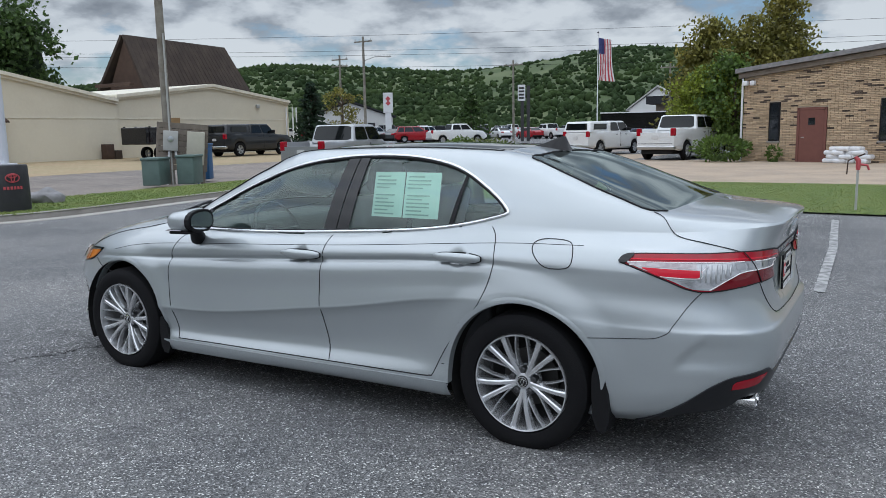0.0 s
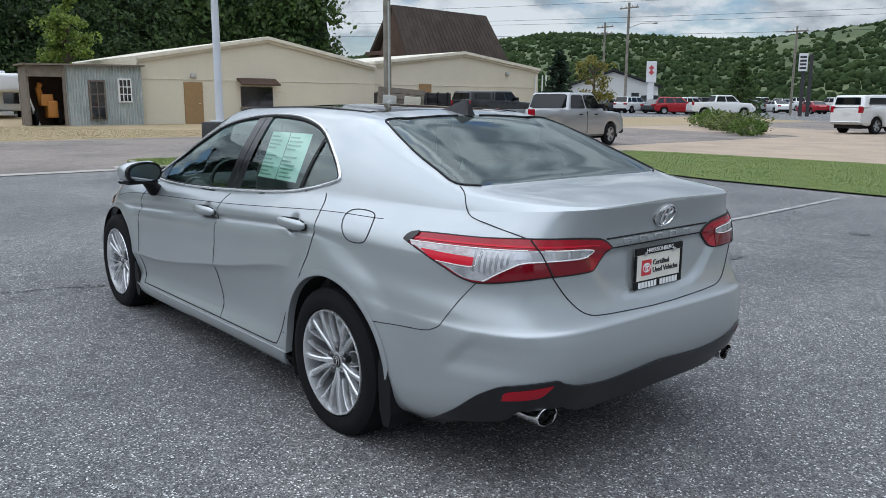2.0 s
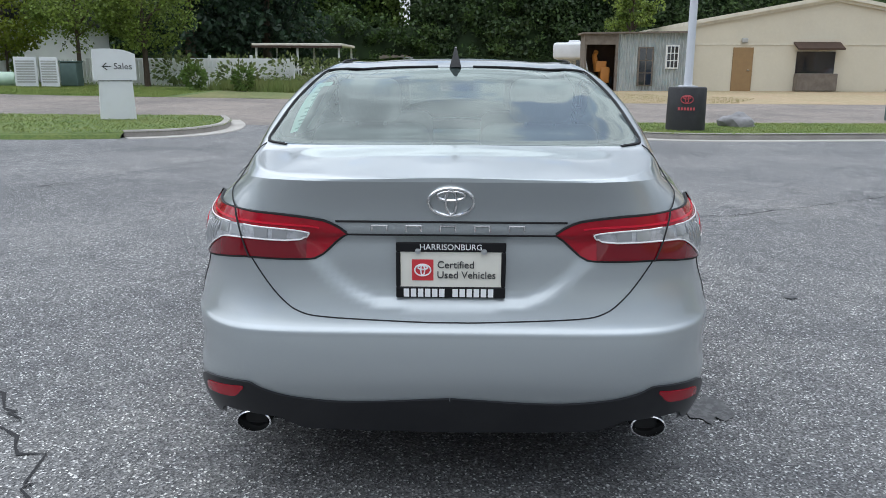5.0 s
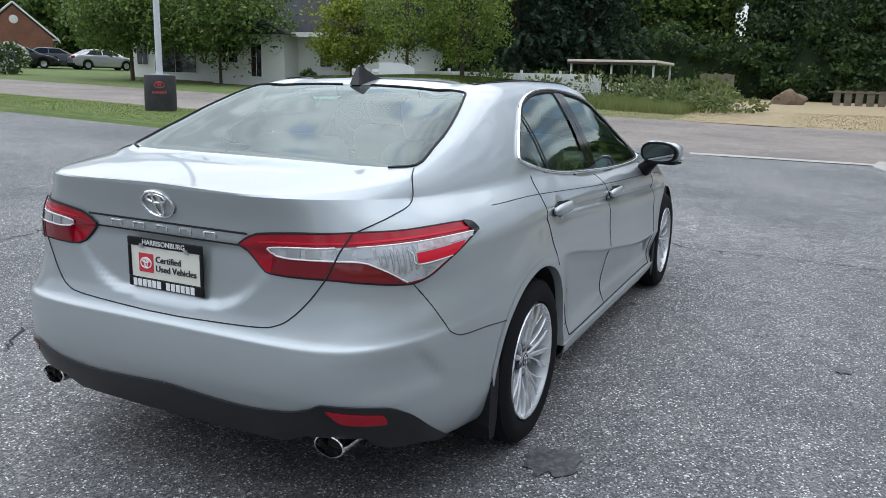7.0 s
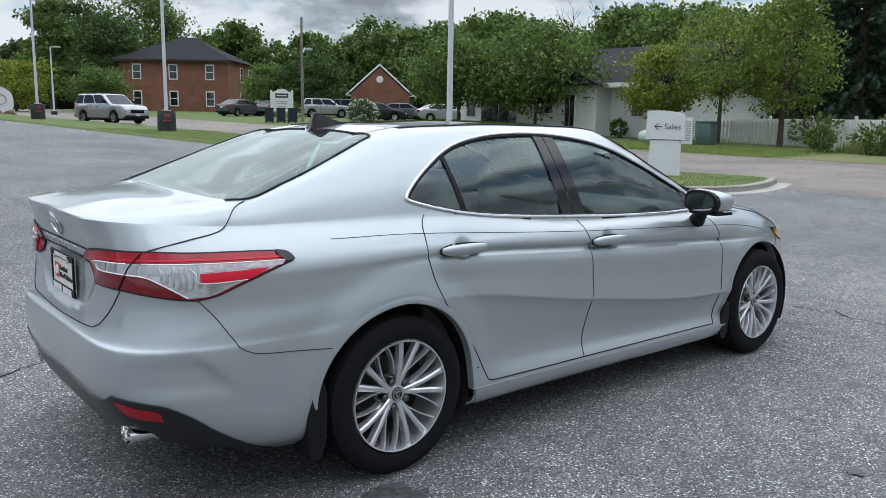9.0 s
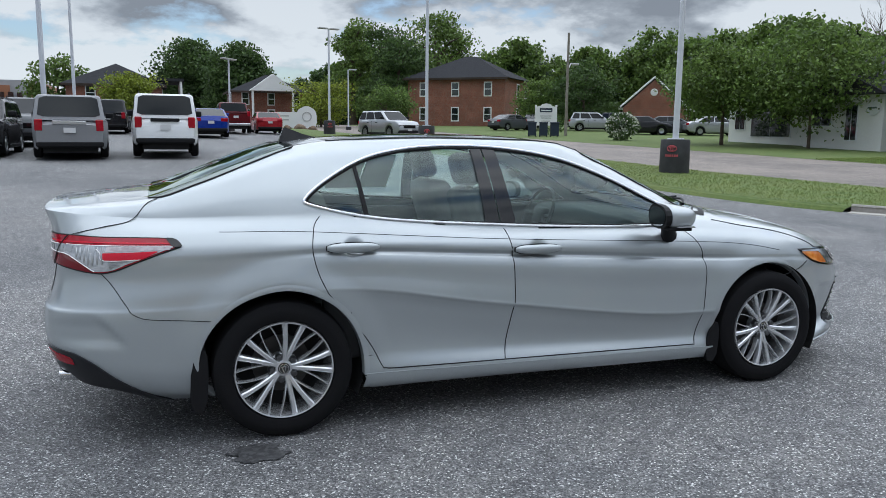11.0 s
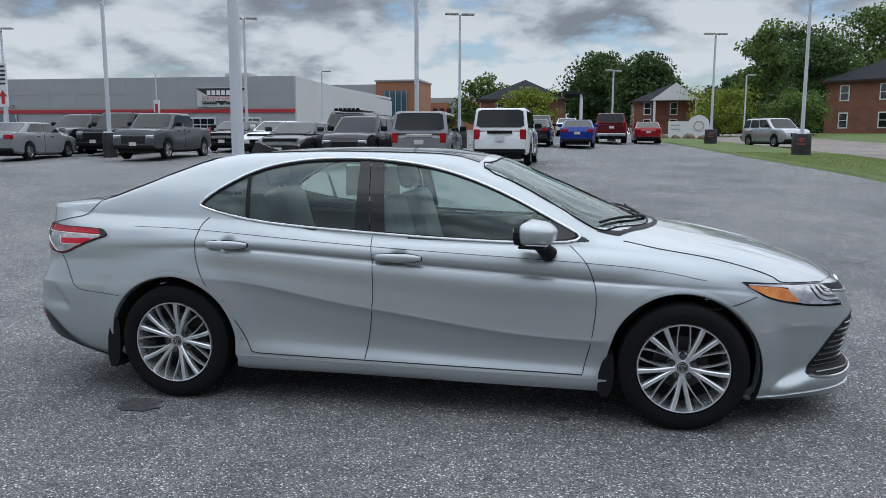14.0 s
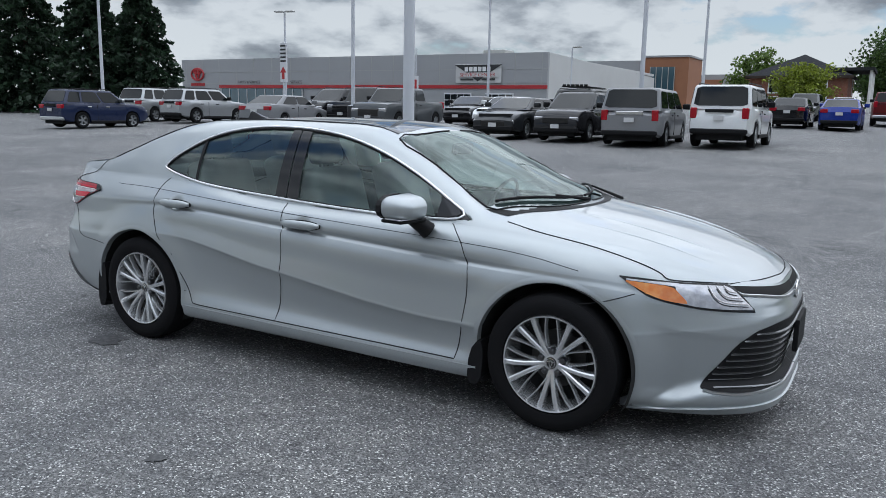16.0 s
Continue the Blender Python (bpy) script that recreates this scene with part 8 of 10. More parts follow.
part("crest_ring", Geo().ring([(0.34, -0.24), (0.44, -0.26), (0.44, -0.2), (0.34, -0.2)], 20, "y", (1.1, 0, 1.1)), BOX_GREY, t)
for k, (x, y, r) in enumerate(((6.9, 64.0, 0.45), (7.9, 63.6, 0.4), (9.0, 63.4, 0.5), (10.0, 63.2, 0.35))):
    rock(x, y, r, 4.0 + k, "low brown landscaping stone by the monument sign", 0.0, EARTH)

# far signs, flag, utility poles


def utility_pole(x, y, h, label, arms=1, lamp=None):
    t = thing("utility_pole", label, "pole", pose(x, y, ground_z(x, y)))
    part("pole", Geo().tube([(0, 0, -0.2), (0, 0, h)], [0.012 * h + 0.03, 0.011 * h], 9), WOOD_POLE, t, smooth=True)
    for k in range(arms):
        part("cross_arm", Geo().box(-1.2, 1.2, -0.06, 0.06, h - 0.6 - 0.8 * k, h - 0.46 - 0.8 * k), WOOD_POLE, t)
        for q in (-1.05, -0.4, 0.4, 1.05):
            part("insulator", Geo().tube([(q, 0, h - 0.46 - 0.8 * k), (q, 0, h - 0.25 - 0.8 * k)], 0.045, 6), BOX_GREY, t)
    if lamp:
        part("lamp_arm", Geo().tube([(0, 0, h - 2.6), (lamp * 0.7, lamp * 0.7, h - 2.1), (lamp * 1.5, lamp * 1.3, h - 2.1)], 0.05, 6), BOX_GREY, t)
        part("lamp_head", Geo().soft_box(lamp * 1.5 - 0.2, lamp * 1.5 + 0.2, lamp * 1.3 - 0.2, lamp * 1.3 + 0.2, h - 2.2, h - 2.05, 0.04), BOX_GREY, t)
    return t


utility_pole(49.5, -68.0, 11.5, "tall wooden utility pole with cross arms and a lamp", 1, -1.4)
utility_pole(58.0, -74.7, 10.4, "wooden utility pole with a transformer", 2)
utility_pole(26.0, 47.7, 7.4, "slim weathered pole with a lamp arm by the road", 0, 0.8)
utility_pole(36, -78, 9.0, "far wooden utility pole", 1)
utility_pole(22, -92, 9.0, "far wooden utility pole", 1)
for z, sag in ((9.6, 0.5), (9.3, 0.6), (8.2, 0.7), (11.0, 0.4)):
    t0, t1 = Vector((95, -50, z + 2)), Vector((-40, -96, z + 0.5))
    line = [t0 + (t1 - t0) * k / 24 + Vector((0, 0, -sag * 4 * (k / 24) * (1 - k / 24) * 2)) for k in range(25)]
    tagged(part("power_cable", Geo().tube(line, 0.018, 4), BLACK_PLASTIC), "thin black power cable over the road", "cable")
flag = thing("flagpole", "white flagpole with a limp striped flag", "flagpole", pose(31.0, -92.0, 0.2))
part("pole", Geo().tube([(0, 0, 0), (0, 0, 13.0)], [0.09, 0.05], 8), WHITE_METAL, flag, smooth=True)
part("ball", Geo().ring([(0, 12.95), (0.14, 13.08), (0, 13.2)], 10, "z"), BLACK_PLASTIC, flag)
FLAG_RED, FLAG_WHITE, FLAG_BLUE = material("flag_red", (0.42, 0.06, 0.07), 0.8), material("flag_white", (0.7, 0.68, 0.68), 0.8), material("flag_blue", (0.04, 0.05, 0.16), 0.8)
for k in range(13):
    rows = []
    for q in range(9):
        f = q / 8
        drop = 5.1 * f
        x = (k / 12) * 1.9 * (0.75 + 0.25 * f)
        rows.append([(-x - 0.08 - 0.25 * math.sin(f * 3 + k * 0.3) * f, 0.18 * math.sin(k * 0.9 + f * 2), 12.4 - drop - 0.3 * k / 12), (-x - 0.16 - 0.08 - 0.25 * math.sin(f * 3 + (k + 1) * 0.3) * f, 0.18 * math.sin((k + 1) * 0.9 + f * 2), 12.4 - drop - 0.3 * (k + 1) / 12)])
    if k < 5:
        part("flag_field", Geo().sheet(rows[:4]), FLAG_BLUE, flag, fix=False)
        rows = rows[3:]
    part("flag_stripe", Geo().sheet(rows), FLAG_RED if k % 2 else FLAG_WHITE, flag, fix=False)
t = thing("pylon_sign", "dark pylon sign with a white panel", "sign", pose(33.2, -75.1, 0, 0, 0, 24))
part("post", Geo().box(-0.5, -0.15, -0.2, 0.2, 0, 6.2).box(0.15, 0.5, -0.2, 0.2, 0, 6.2), INK, t)
part("panel", Geo().box(0.0, 0.8, 0.2, 0.3, 4.6, 6.3), WHITE_METAL, t)
for k in range(4):
    part("text_bar", Geo().box(0.1, 0.7, 0.3, 0.32, 4.8 + 0.35 * k, 5.0 + 0.35 * k), INK, t)
t = thing("pylon_sign", "white pylon sign with red marks", "sign", pose(49.4, -72.4, 0.1, 0, 0, 35))
part("post", Geo().box(-0.35, 0.35, -0.2, 0.2, 0, 5.9, 0.03), WHITE_METAL, t)
part("panel", Geo().box(-0.55, 0.55, -0.25, 0.25, 3.6, 5.9, 0.03), WHITE_METAL, t)
for z in (5.2, 4.7):
    part("red_mark", Geo().prism([(-0.3, z), (0.0, z + 0.3), (0.3, z), (0.0, z - 0.3)], "y", 0.25, 0.28), SIGN_RED, t)
t = thing("white_house", "far small white house with a gable", "building", pose(30, -118, 1.0, 0, 0, 10))
part("wall", Geo().prism([(-4, 0), (4, 0), (4, 3.2), (0, 6.2), (-4, 3.2)], "y", -6, 6), WHITE_PAINT, t)
part("roof", Geo().prism([(-4.5, 3.0), (0, 6.3), (4.5, 3.0), (4.5, 3.2), (0, 6.6), (-4.5, 3.2)], "y", -6.3, 6.3), BOX_GREY, t)
for x in (-1.6, 1.2):
    part("window", Geo().box(x - 0.4, x + 0.4, 5.98, 6.05, 1.2, 2.6), WINDOW_DARK, t)
t = thing("shop_hall", "far grey shop hall with a pale gable", "building", pose(70, -92, 0.6, 0, 0, 38))
part("wall", Geo().prism([(-6, 0), (6, 0), (6, 3.0), (0, 5.0), (-6, 3.0)], "y", -9, 9), SIDING_LIGHT, t)
part("roof", Geo().prism([(-6.5, 2.9), (0, 5.1), (6.5, 2.9), (6.5, 3.1), (0, 5.4), (-6.5, 3.1)], "y", -9.4, 9.4), SHINGLE, t)
for x in (-3, 0.5, 3):
    part("window", Geo().box(x - 0.5, x + 0.5, 8.98, 9.06, 0.3, 2.2), WINDOW_DARK, t)
t = thing("shop_hall", "far low brown shop with a flat roof", "building", pose(17, -102, 0.6))
part("wall", Geo().box(-8, 8, -5, 5, 0, 3.8), OLD_WOOD, t)
part("roof", Geo().box(-9, 9, -6, 6, 3.8, 4.8), SHINGLE, t)
part("dark_opening", Geo().box(-4, 4, 4.98, 5.05, 0.3, 2.8), WINDOW_DARK, t)
t = thing("box_trailer", "long black enclosed trailer", "trailer", pose(17.05, -62.9, 0.0, 0, 0, 8))
part("box", Geo().box(-3.05, 3.05, -1.1, 1.1, 0.6, 2.75, 0.05), BLACK_GLOSS, t)
part("roof_rail", Geo().box(-3.05, 3.05, -1.15, 1.15, 2.75, 2.84), WHITE_METAL, t)

# planting bed by the drive
for k in range(9):
    bush(14.5 + 0.95 * k + 0.3 * math.sin(k * 2.3), -31.5 - 1.1 * k + 0.4 * math.cos(k * 3.1), 0.8 + 0.25 * (k % 3), 0.75 + 0.35 * (k % 4 == 2), LEAF_WEED if k % 3 else LEAF_MID, "tall unkempt green planting beside the drive", 20 + k, 700, 0.07)

# trees and woods
tree(35.3, -45.4, 5.0, 1.5, LEAF_OLIVE, "thin reddish young tree behind the hall", 41, 0.1, 900, 0.13)
conifer(32.2, -38.0, 4.8, 1.5, LEAF_SPRUCE, "dark green conifer behind the hall", 42, 3500, 0.14)
conifer(37.9, -71.4, 5.3, 3.0, LEAF_DARK, "dark round evergreen by the road", 43, 3500, 0.14)
tree(6.2, -39.0, 6.8, 2.5, LEAF_OLIVE, "tall olive evergreen behind the brick store", 44, 0.05, 5000, 0.14, shape=0.5)
tree(4.6, -40.2, 7.0, 2.6, LEAF_OLIVE, "tall olive evergreen behind the brick store", 45, 0.05, 5000, 0.14, shape=0.5)
tree(3.1, -41.8, 8.3, 2.6, LEAF_OLIVE, "tallest olive evergreen behind the brick store", 46, 0.05, 5000, 0.14, shape=0.5)
tree(5.9, -36.8, 4.2, 1.9, LEAF_LIGHT, "bright green leafy tree beside the brick store", 47, 0.2, 4200, 0.11)
tree(4.4, -36.2, 4.8, 1.8, LEAF_MID, "green leafy tree beside the brick store", 48, 0.15, 3000, 0.12)
tree(29.8, 16.5, 6.2, 2.5, LEAF_FRESH, "young leafy tree by the white fence", 51, 0.32, 4200, 0.085, trunk=0.016)
tree(30.3, 13.8, 6.8, 2.2, LEAF_FRESH, "light green leafy tree by the white fence", 52, 0.22, 5200, 0.095, trunk=0.018)
tree(30.2, 19.9, 4.6, 1.9, LEAF_LIGHT, "young yellow-green tree before the white building", 53, 0.25, 3600, 0.10, trunk=0.014)
tree(26.9, 31.4, 5.2, 3.0, LEAF_MID, "broad low tree on the verge", 54, 0.34, 6500, 0.125, trunk=0.02)
tree(28.7, 27.0, 5.3, 3.6, LEAF_MID, "broad green tree on the verge", 56, 0.34, 8000, 0.125, trunk=0.015)
tree(36.0, 63.0, 5.6, 3.2, LEAF_DARK, "dark leafy tree before the brick office", 57, 0.2, 4200, 0.16)
tree(33.5, 67.0, 4.4, 2.6, LEAF_MID, "leafy tree beside the brick office", 58, 0.2, 3200, 0.15)
tree(-4.6, 68.0, 3.9, 2.3, LEAF_LIGHT, "light green tree before the brick office", 60, 0.15, 3600, 0.15)
tree(13.5, 78.0, 4.6, 3.2, LEAF_LIGHT, "light green tree before the far office", 61, 0.15, 3000, 0.15)
tree(20.0, 76.0, 4.2, 2.8, LEAF_MID, "light green tree before the far office", 62, 0.15, 2600, 0.15)
tree(9.0, 120.0, 11.5, 5.5, LEAF_DARK, "tall dark tree behind the offices", 63, 0.1, 11000, 0.30)
tree(3.0, 132.0, 12.5, 7.0, LEAF_DARK, "tall dark tree behind the offices", 64, 0.1, 12000, 0.34)
tree(26.0, 92.0, 10.5, 4.2, LEAF_DARK, "tall dark round tree beyond the lot", 65, 0.08, 5000, 0.24)
tree(21.5, 98.0, 13.0, 3.6, LEAF_MID, "tall slender tree beyond the lot", 66, 0.08, 4200, 0.26)
tree(36.0, 106.0, 16.0, 6.0, LEAF_MID, "tall leafy tree behind the brick office", 69, 0.1, 5200, 0.26)
tree(29.0, 113.0, 15.0, 5.5, LEAF_DARK, "tall leafy tree behind the brick office", 70, 0.1, 5000, 0.26)
tree(-16.0, 120.0, 9.0, 4.0, LEAF_MID, "far green leafy tree beyond the lot", 67, 0.1, 2400, 0.3)
conifer(-50.5, 35.0, 11.5, 4.6, LEAF_SPRUCE, "huge dark green conifer beside the lot", 71, 14000, 0.20)
conifer(-46.8, 36.5, 10.0, 4.0, LEAF_SPRUCE, "huge dark green conifer beside the lot", 72, 12000, 0.20)
conifer(-55.5, 33.0, 12.5, 5.0, LEAF_SPRUCE, "huge dark green conifer beside the lot", 73, 14000, 0.22)
conifer(-61.0, 31.0, 12.0, 5.0, LEAF_SPRUCE, "huge dark green conifer beside the lot", 74, 12000, 0.22)
wood("woods", "dense green wood behind the yard", [(62, -22), (60, -8), (60, 4)], 11, 9.0, 24000, 0.20, LEAF_DEEP, 81)
tree(42.5, -9.9, 6.6, 1.4, LEAF_FRESH, "bright green young tree behind the shed", 68, 0.1, 3000, 0.12)
wood("woods", "lower airy trees behind the yard", [(60, 5), (59, 13), (56, 19), (51, 25)], 7, 8.0, 20000, 0.20, LEAF_MID, 87, 0.3)
conifer(44.5, 16.6, 16.0, 5.0, LEAF_SPRUCE, "tall dark conifer with a bare lower trunk", 75, 15000, 0.18, 0.12)
conifer(47.5, 12.6, 15.0, 4.6, LEAF_SPRUCE, "tall dark conifer with a bare lower trunk", 77, 13000, 0.18, 0.12)
conifer(50.5, 20.5, 13.0, 3.2, LEAF_SPRUCE, "tall dark conifer with a bare lower trunk", 76, 8000, 0.16, 0.2)
wood("woods", "lighter leaves at the edge of the wood", [(59, -18), (56.5, -4), (56, 8), (54, 14)], 5, 5.0, 9000, 0.17, LEAF_DARK, 82, 0.5)
wood("woods", "tall trees behind the cream hall", [(66, -40), (66, -28), (64, -20)], 9, 12.5, 12000, 0.30, LEAF_DARK, 83)
wood("woods", "tall leafy wood behind the white building", [(50, 22), (54, 34), (60, 46), (66, 60)], 10, 8.8, 32000, 0.24, LEAF_MID, 84, 0.45)
wood("woods", "tall leafy wood behind the brick offices", [(66, 60), (72, 82), (70, 104), (58, 122), (40, 128)], 12, 12.0, 26000, 0.38, LEAF_MID, 85, 0.45)
wood("woods", "far dark wood beyond the lot", [(40, 128), (28, 132), (14, 140)], 10, 9.0, 9000, 0.38, LEAF_DARK, 86, 0.5)
for k in range(60):
    f = rng.random()
    bush(29.5 + 10 * rng.random() + 2 * f, -1.0 + 11.0 * f + rng.normal(0, 0.8) + 3, 0.7 + 0.6 * rng.random(), 0.7 + 0.9 * rng.random(), LEAF_WEED, "unkempt tall weeds on the bank", 300 + k, 260, 0.10) if k < 26 else None
for k, (x, y, r, h) in enumerate(((27.9, 10.9, 0.55, 1.1), (28.3, 9.0, 0.5, 1.0), (29.6, 19.0, 0.4, 1.3), (30.2, 22.5, 0.45, 1.0), (26.0, 50.0, 1.0, 1.7), (30.0, 69.0, 0.9, 0.8), (33, 71.5, 1.0, 0.8))):
    bush(x, y, r, h, LEAF_MID if k != 4 else LEAF_DARK, "trimmed green shrub by the buildings", 500 + k, 700, 0.07)

# bins, office sign and blossoming shrub on the verge
BIN_NAVY = material("navy_bin_plastic", (0.012, 0.022, 0.045), 0.5, spots=((5, (0.02, 0.032, 0.06), 0.55, 0.15, 0.5),))
for k in range(3):
    t = thing("wheeled_bin", "dark navy wheeled bin on the verge", "bin", pose(22.6 + 0.70 * k, 46.3 - 0.35 * k, ground_z(23, 46), 0, 0, 62 + 4 * k), group="bins on the verge")
    part("body", Geo().prism([(-0.27, 0.08), (0.27, 0.08), (0.33, 0.95), (-0.33, 0.95)], "y", -0.28, 0.28), BIN_NAVY, t)
    part("lid", Geo().soft_box(-0.37, 0.35, -0.31, 0.31, 0.94, 1.03, 0.03), BIN_NAVY, t, smooth="all")
    for q in (-0.24, 0.24):
        part("wheel", Geo().ring([(0.02, q - 0.04), (0.11, q - 0.04), (0.11, q + 0.04), (0.02, q + 0.04)], 14, centre=(0.26, 0, 0.11)), RUBBER, t)
t = thing("office_sign", "white scalloped board sign between two posts", "sign", pose(24.6, 48.2, ground_z(24, 48), 0, 0, 62))
part("board", Geo().prism([(-0.68, 0.75), (0.68, 0.75), (0.68, 2.12), (0.42, 2.18), (0.30, 2.30), (0.0, 2.36), (-0.30, 2.30), (-0.42, 2.18), (-0.68, 2.12)], "y", -0.05, 0.05).move(pose(0, 0, 0, 0, 0, -90)), WHITE_PAINT, t)
for y in (-0.74, 0.74):
    part("post", Geo().box(-0.07, 0.07, y - 0.07, y + 0.07, -0.1, 2.25, 0.01), WHITE_PAINT, t)
part("name_panel", Geo().box(-0.065, -0.05, -0.46, 0.46, 1.72, 2.02), BIN_NAVY, t)
for z, w in ((1.86, 0.38), (1.45, 0.42), (1.3, 0.36), (1.08, 0.30)):
    part("print_bar", Geo().box(-0.072, -0.066, -w, w, z - 0.03, z + 0.03), WHITE_PAINT if z > 1.7 else BOX_GREY, t)
shrub = bush(25.1, 38.6, 1.0, 1.7, LEAF_DARK, "dark round shrub covered in white blossom", 540, 1500, 0.08)
fl = np.random.default_rng(77)
u = fl.normal(size=(420, 3))
u /= np.linalg.norm(u, axis=1, keepdims=True)
leaf_object("blossom", u * np.array((1.02, 1.02, 0.8)) + np.array((0, 0, 0.92)), 0.075, BLOSSOM, shrub, 78, "white blossom")

# a leafless tree above the woods
def bare_tree(x, y, h, seed):
    rg = random.Random(seed)
    t = thing("tree", "bare grey leafless tree standing above green woods", "tree", pose(x, y, ground_z(x, y)))
    part("trunk", Geo().tube([(0, 0, -0.1), (0.1, 0.05, h * 0.3), (0.0, 0.1, h * 0.62)], [h * 0.018, h * 0.013, h * 0.007], 8), BARK, t, smooth=True)

    def grow(g, p, d, length, r, depth):
        q = p + d * length
        g.tube([p, (p + q) / 2 + Vector((rg.uniform(-1, 1), rg.uniform(-1, 1), 0)) * length * 0.06, q], [r, r * 0.8, r * 0.6], 5)
        if depth:
            for k in range(3):
                n = (d + Vector((rg.uniform(-0.6, 0.6), rg.uniform(-0.6, 0.6), rg.uniform(-0.05, 0.5)))).normalized()
                grow(g, p + d * length * (0.55 + 0.22 * k), n, length * rg.uniform(0.5, 0.7), r * 0.55, depth - 1)

    for k in range(9):
        a, z = 2.4 * k, h * (0.34 + 0.032 * k)
        g = Geo()
        grow(g, Vector((0.05, 0.07, z)), Vector((math.cos(a), math.sin(a), 1.15)).normalized(), h * 0.30, h * 0.0055, 3)
        part("limb", g, BARK, t)


bare_tree(64.3, 53.0, 12.0, 8)

# hills


hill_leaf = material("hill_tree_cover", (0.029, 0.046, 0.019), 0.95, spots=((0.35, (0.017, 0.029, 0.012), 0.5, 0.12, 0.7), (0.03, (0.052, 0.078, 0.026), 0.55, 0.12, 0.7)), bump=0.5, bump_scale=0.9, spec=0.05)


def hill():
    bearing = curve([(-110, 4.2), (-100, 4.3), (-89, 4.3), (-80, 4.6), (-73, 5.3), (-66, 4.5), (-60, 4.0), (-54, 4.3), (-48, 4.5), (-42, 3.8), (-36, 3.2), (-30, 2.4), (-20, 1.8), (-5, 1.4)])
    rows = []
    for b in np.linspace(-112, -5, 330):
        a = radians(b)
        topz = 620 * math.tan(radians(float(bearing(b)))) + 1.4
        row = []
        for f in np.linspace(0, 1, 34):
            d = 300 + 340 * f
            z = topz * (math.sin(f * math.pi / 2) ** 1.35)
            lump = 1.8 * noise.noise(Vector((math.cos(a) * d * 0.06, math.sin(a) * d * 0.06, 0))) + 2.6 * abs(noise.noise(Vector((math.cos(a) * d * 0.13, math.sin(a) * d * 0.13, 4))))
            row.append((math.cos(a) * d, math.sin(a) * d, z + lump * f ** 0.3))
        row.append((math.cos(a) * 700, math.sin(a) * 700, topz * 0.5))
        rows.append(row)
    m = material("hill_cover", (0.060, 0.090, 0.028), 0.95, spots=((0.16, (0.030, 0.046, 0.018), 0.5, 0.12, 0.7), (0.02, (0.115, 0.140, 0.060), 0.52, 0.1, 0.8)), bump=0.5, bump_scale=0.3)
    tagged(part("hill", Geo().sheet(rows), m, smooth="all"), "wooded green hills with meadows beyond the town", "hills", kind="structure")
    rg = np.random.default_rng(9)
    bm = bmesh.new()
    bmesh.ops.create_icosphere(bm, subdivisions=1, radius=1)
    bm.verts.index_update()
    ball, faces = np.array([v.co[:] for v in bm.verts]), np.array([[v.index for v in f.verts] for f in bm.faces])
    bm.free()
    vs, fs = [], []
    for k in range(24000):
        b = rg.uniform(-111, -20)
        f = rg.uniform(0.8, 1.0) if k % 3 == 0 else rg.uniform(0.02, 1)
        if -69.5 < b < -61 and 0.55 + 0.06 * math.sin(b * 2) < f < 0.90 + 0.004 * (b + 65) and rg.random() > 0.06:
            continue
        if -55 < b < -52 and 0.6 < f < 0.7 and rg.random() > 0.3:
            continue
        a, d = radians(b), 300 + 340 * f
        topz = 620 * math.tan(radians(float(bearing(b)))) + 1.4
        z = topz * (math.sin(f * math.pi / 2) ** 1.35)
        size = rg.uniform(1.1, 2.3) * (0.7 if rg.random() < 0.5 else 1.0)
        knob = ball * (1 + rg.uniform(-0.34, 0.34, size=(len(ball), 1))) * np.array((1, 1, rg.uniform(0.8, 1.35))) * size
        vs.append(knob + np.array((math.cos(a) * d, math.sin(a) * d, z + size * 0.5)))
        fs.append(faces + len(ball) * len(fs))
    me = bpy.data.meshes.new("hill_woods")
    me.from_pydata(np.concatenate(vs).tolist(), [], np.concatenate(fs).tolist())
    me.materials.append(hill_leaf)
    me.shade_smooth()
    tagged(new("hill_woods", me), "dark green trees covering the hills", "woods", kind="stuff")


hill()

# ---- parked vehicles ----
CAR_WHITE = paint("white_car_paint", (0.70, 0.71, 0.71), 0.0, 0.3)
CAR_SILVER = paint("pale_silver_car_paint", (0.36, 0.37, 0.38), 0.6, 0.35)
CAR_STEEL = paint("steel_car_paint", (0.22, 0.225, 0.235), 0.6, 0.35)
CAR_GREY = paint("grey_car_paint", (0.065, 0.07, 0.075), 0.4, 0.3)
CAR_DARK = paint("charcoal_car_paint", (0.020, 0.022, 0.025), 0.3, 0.3)
CAR_BLACK = paint("black_car_paint", (0.010, 0.010, 0.012), 0.0, 0.25)
CAR_BLUE = paint("blue_car_paint", (0.008, 0.03, 0.24), 0.4, 0.28)
CAR_NAVY = paint("navy_car_paint", (0.014, 0.022, 0.06), 0.3, 0.28)
CAR_RED = paint("red_car_paint", (0.30, 0.012, 0.018), 0.2, 0.28)
CAR_WINE = paint("dark_red_car_paint", (0.11, 0.008, 0.012), 0.3, 0.3)
CAR_GLASS = material("tinted_car_glass", (0.006, 0.008, 0.009), 0.03, spec=0.4)
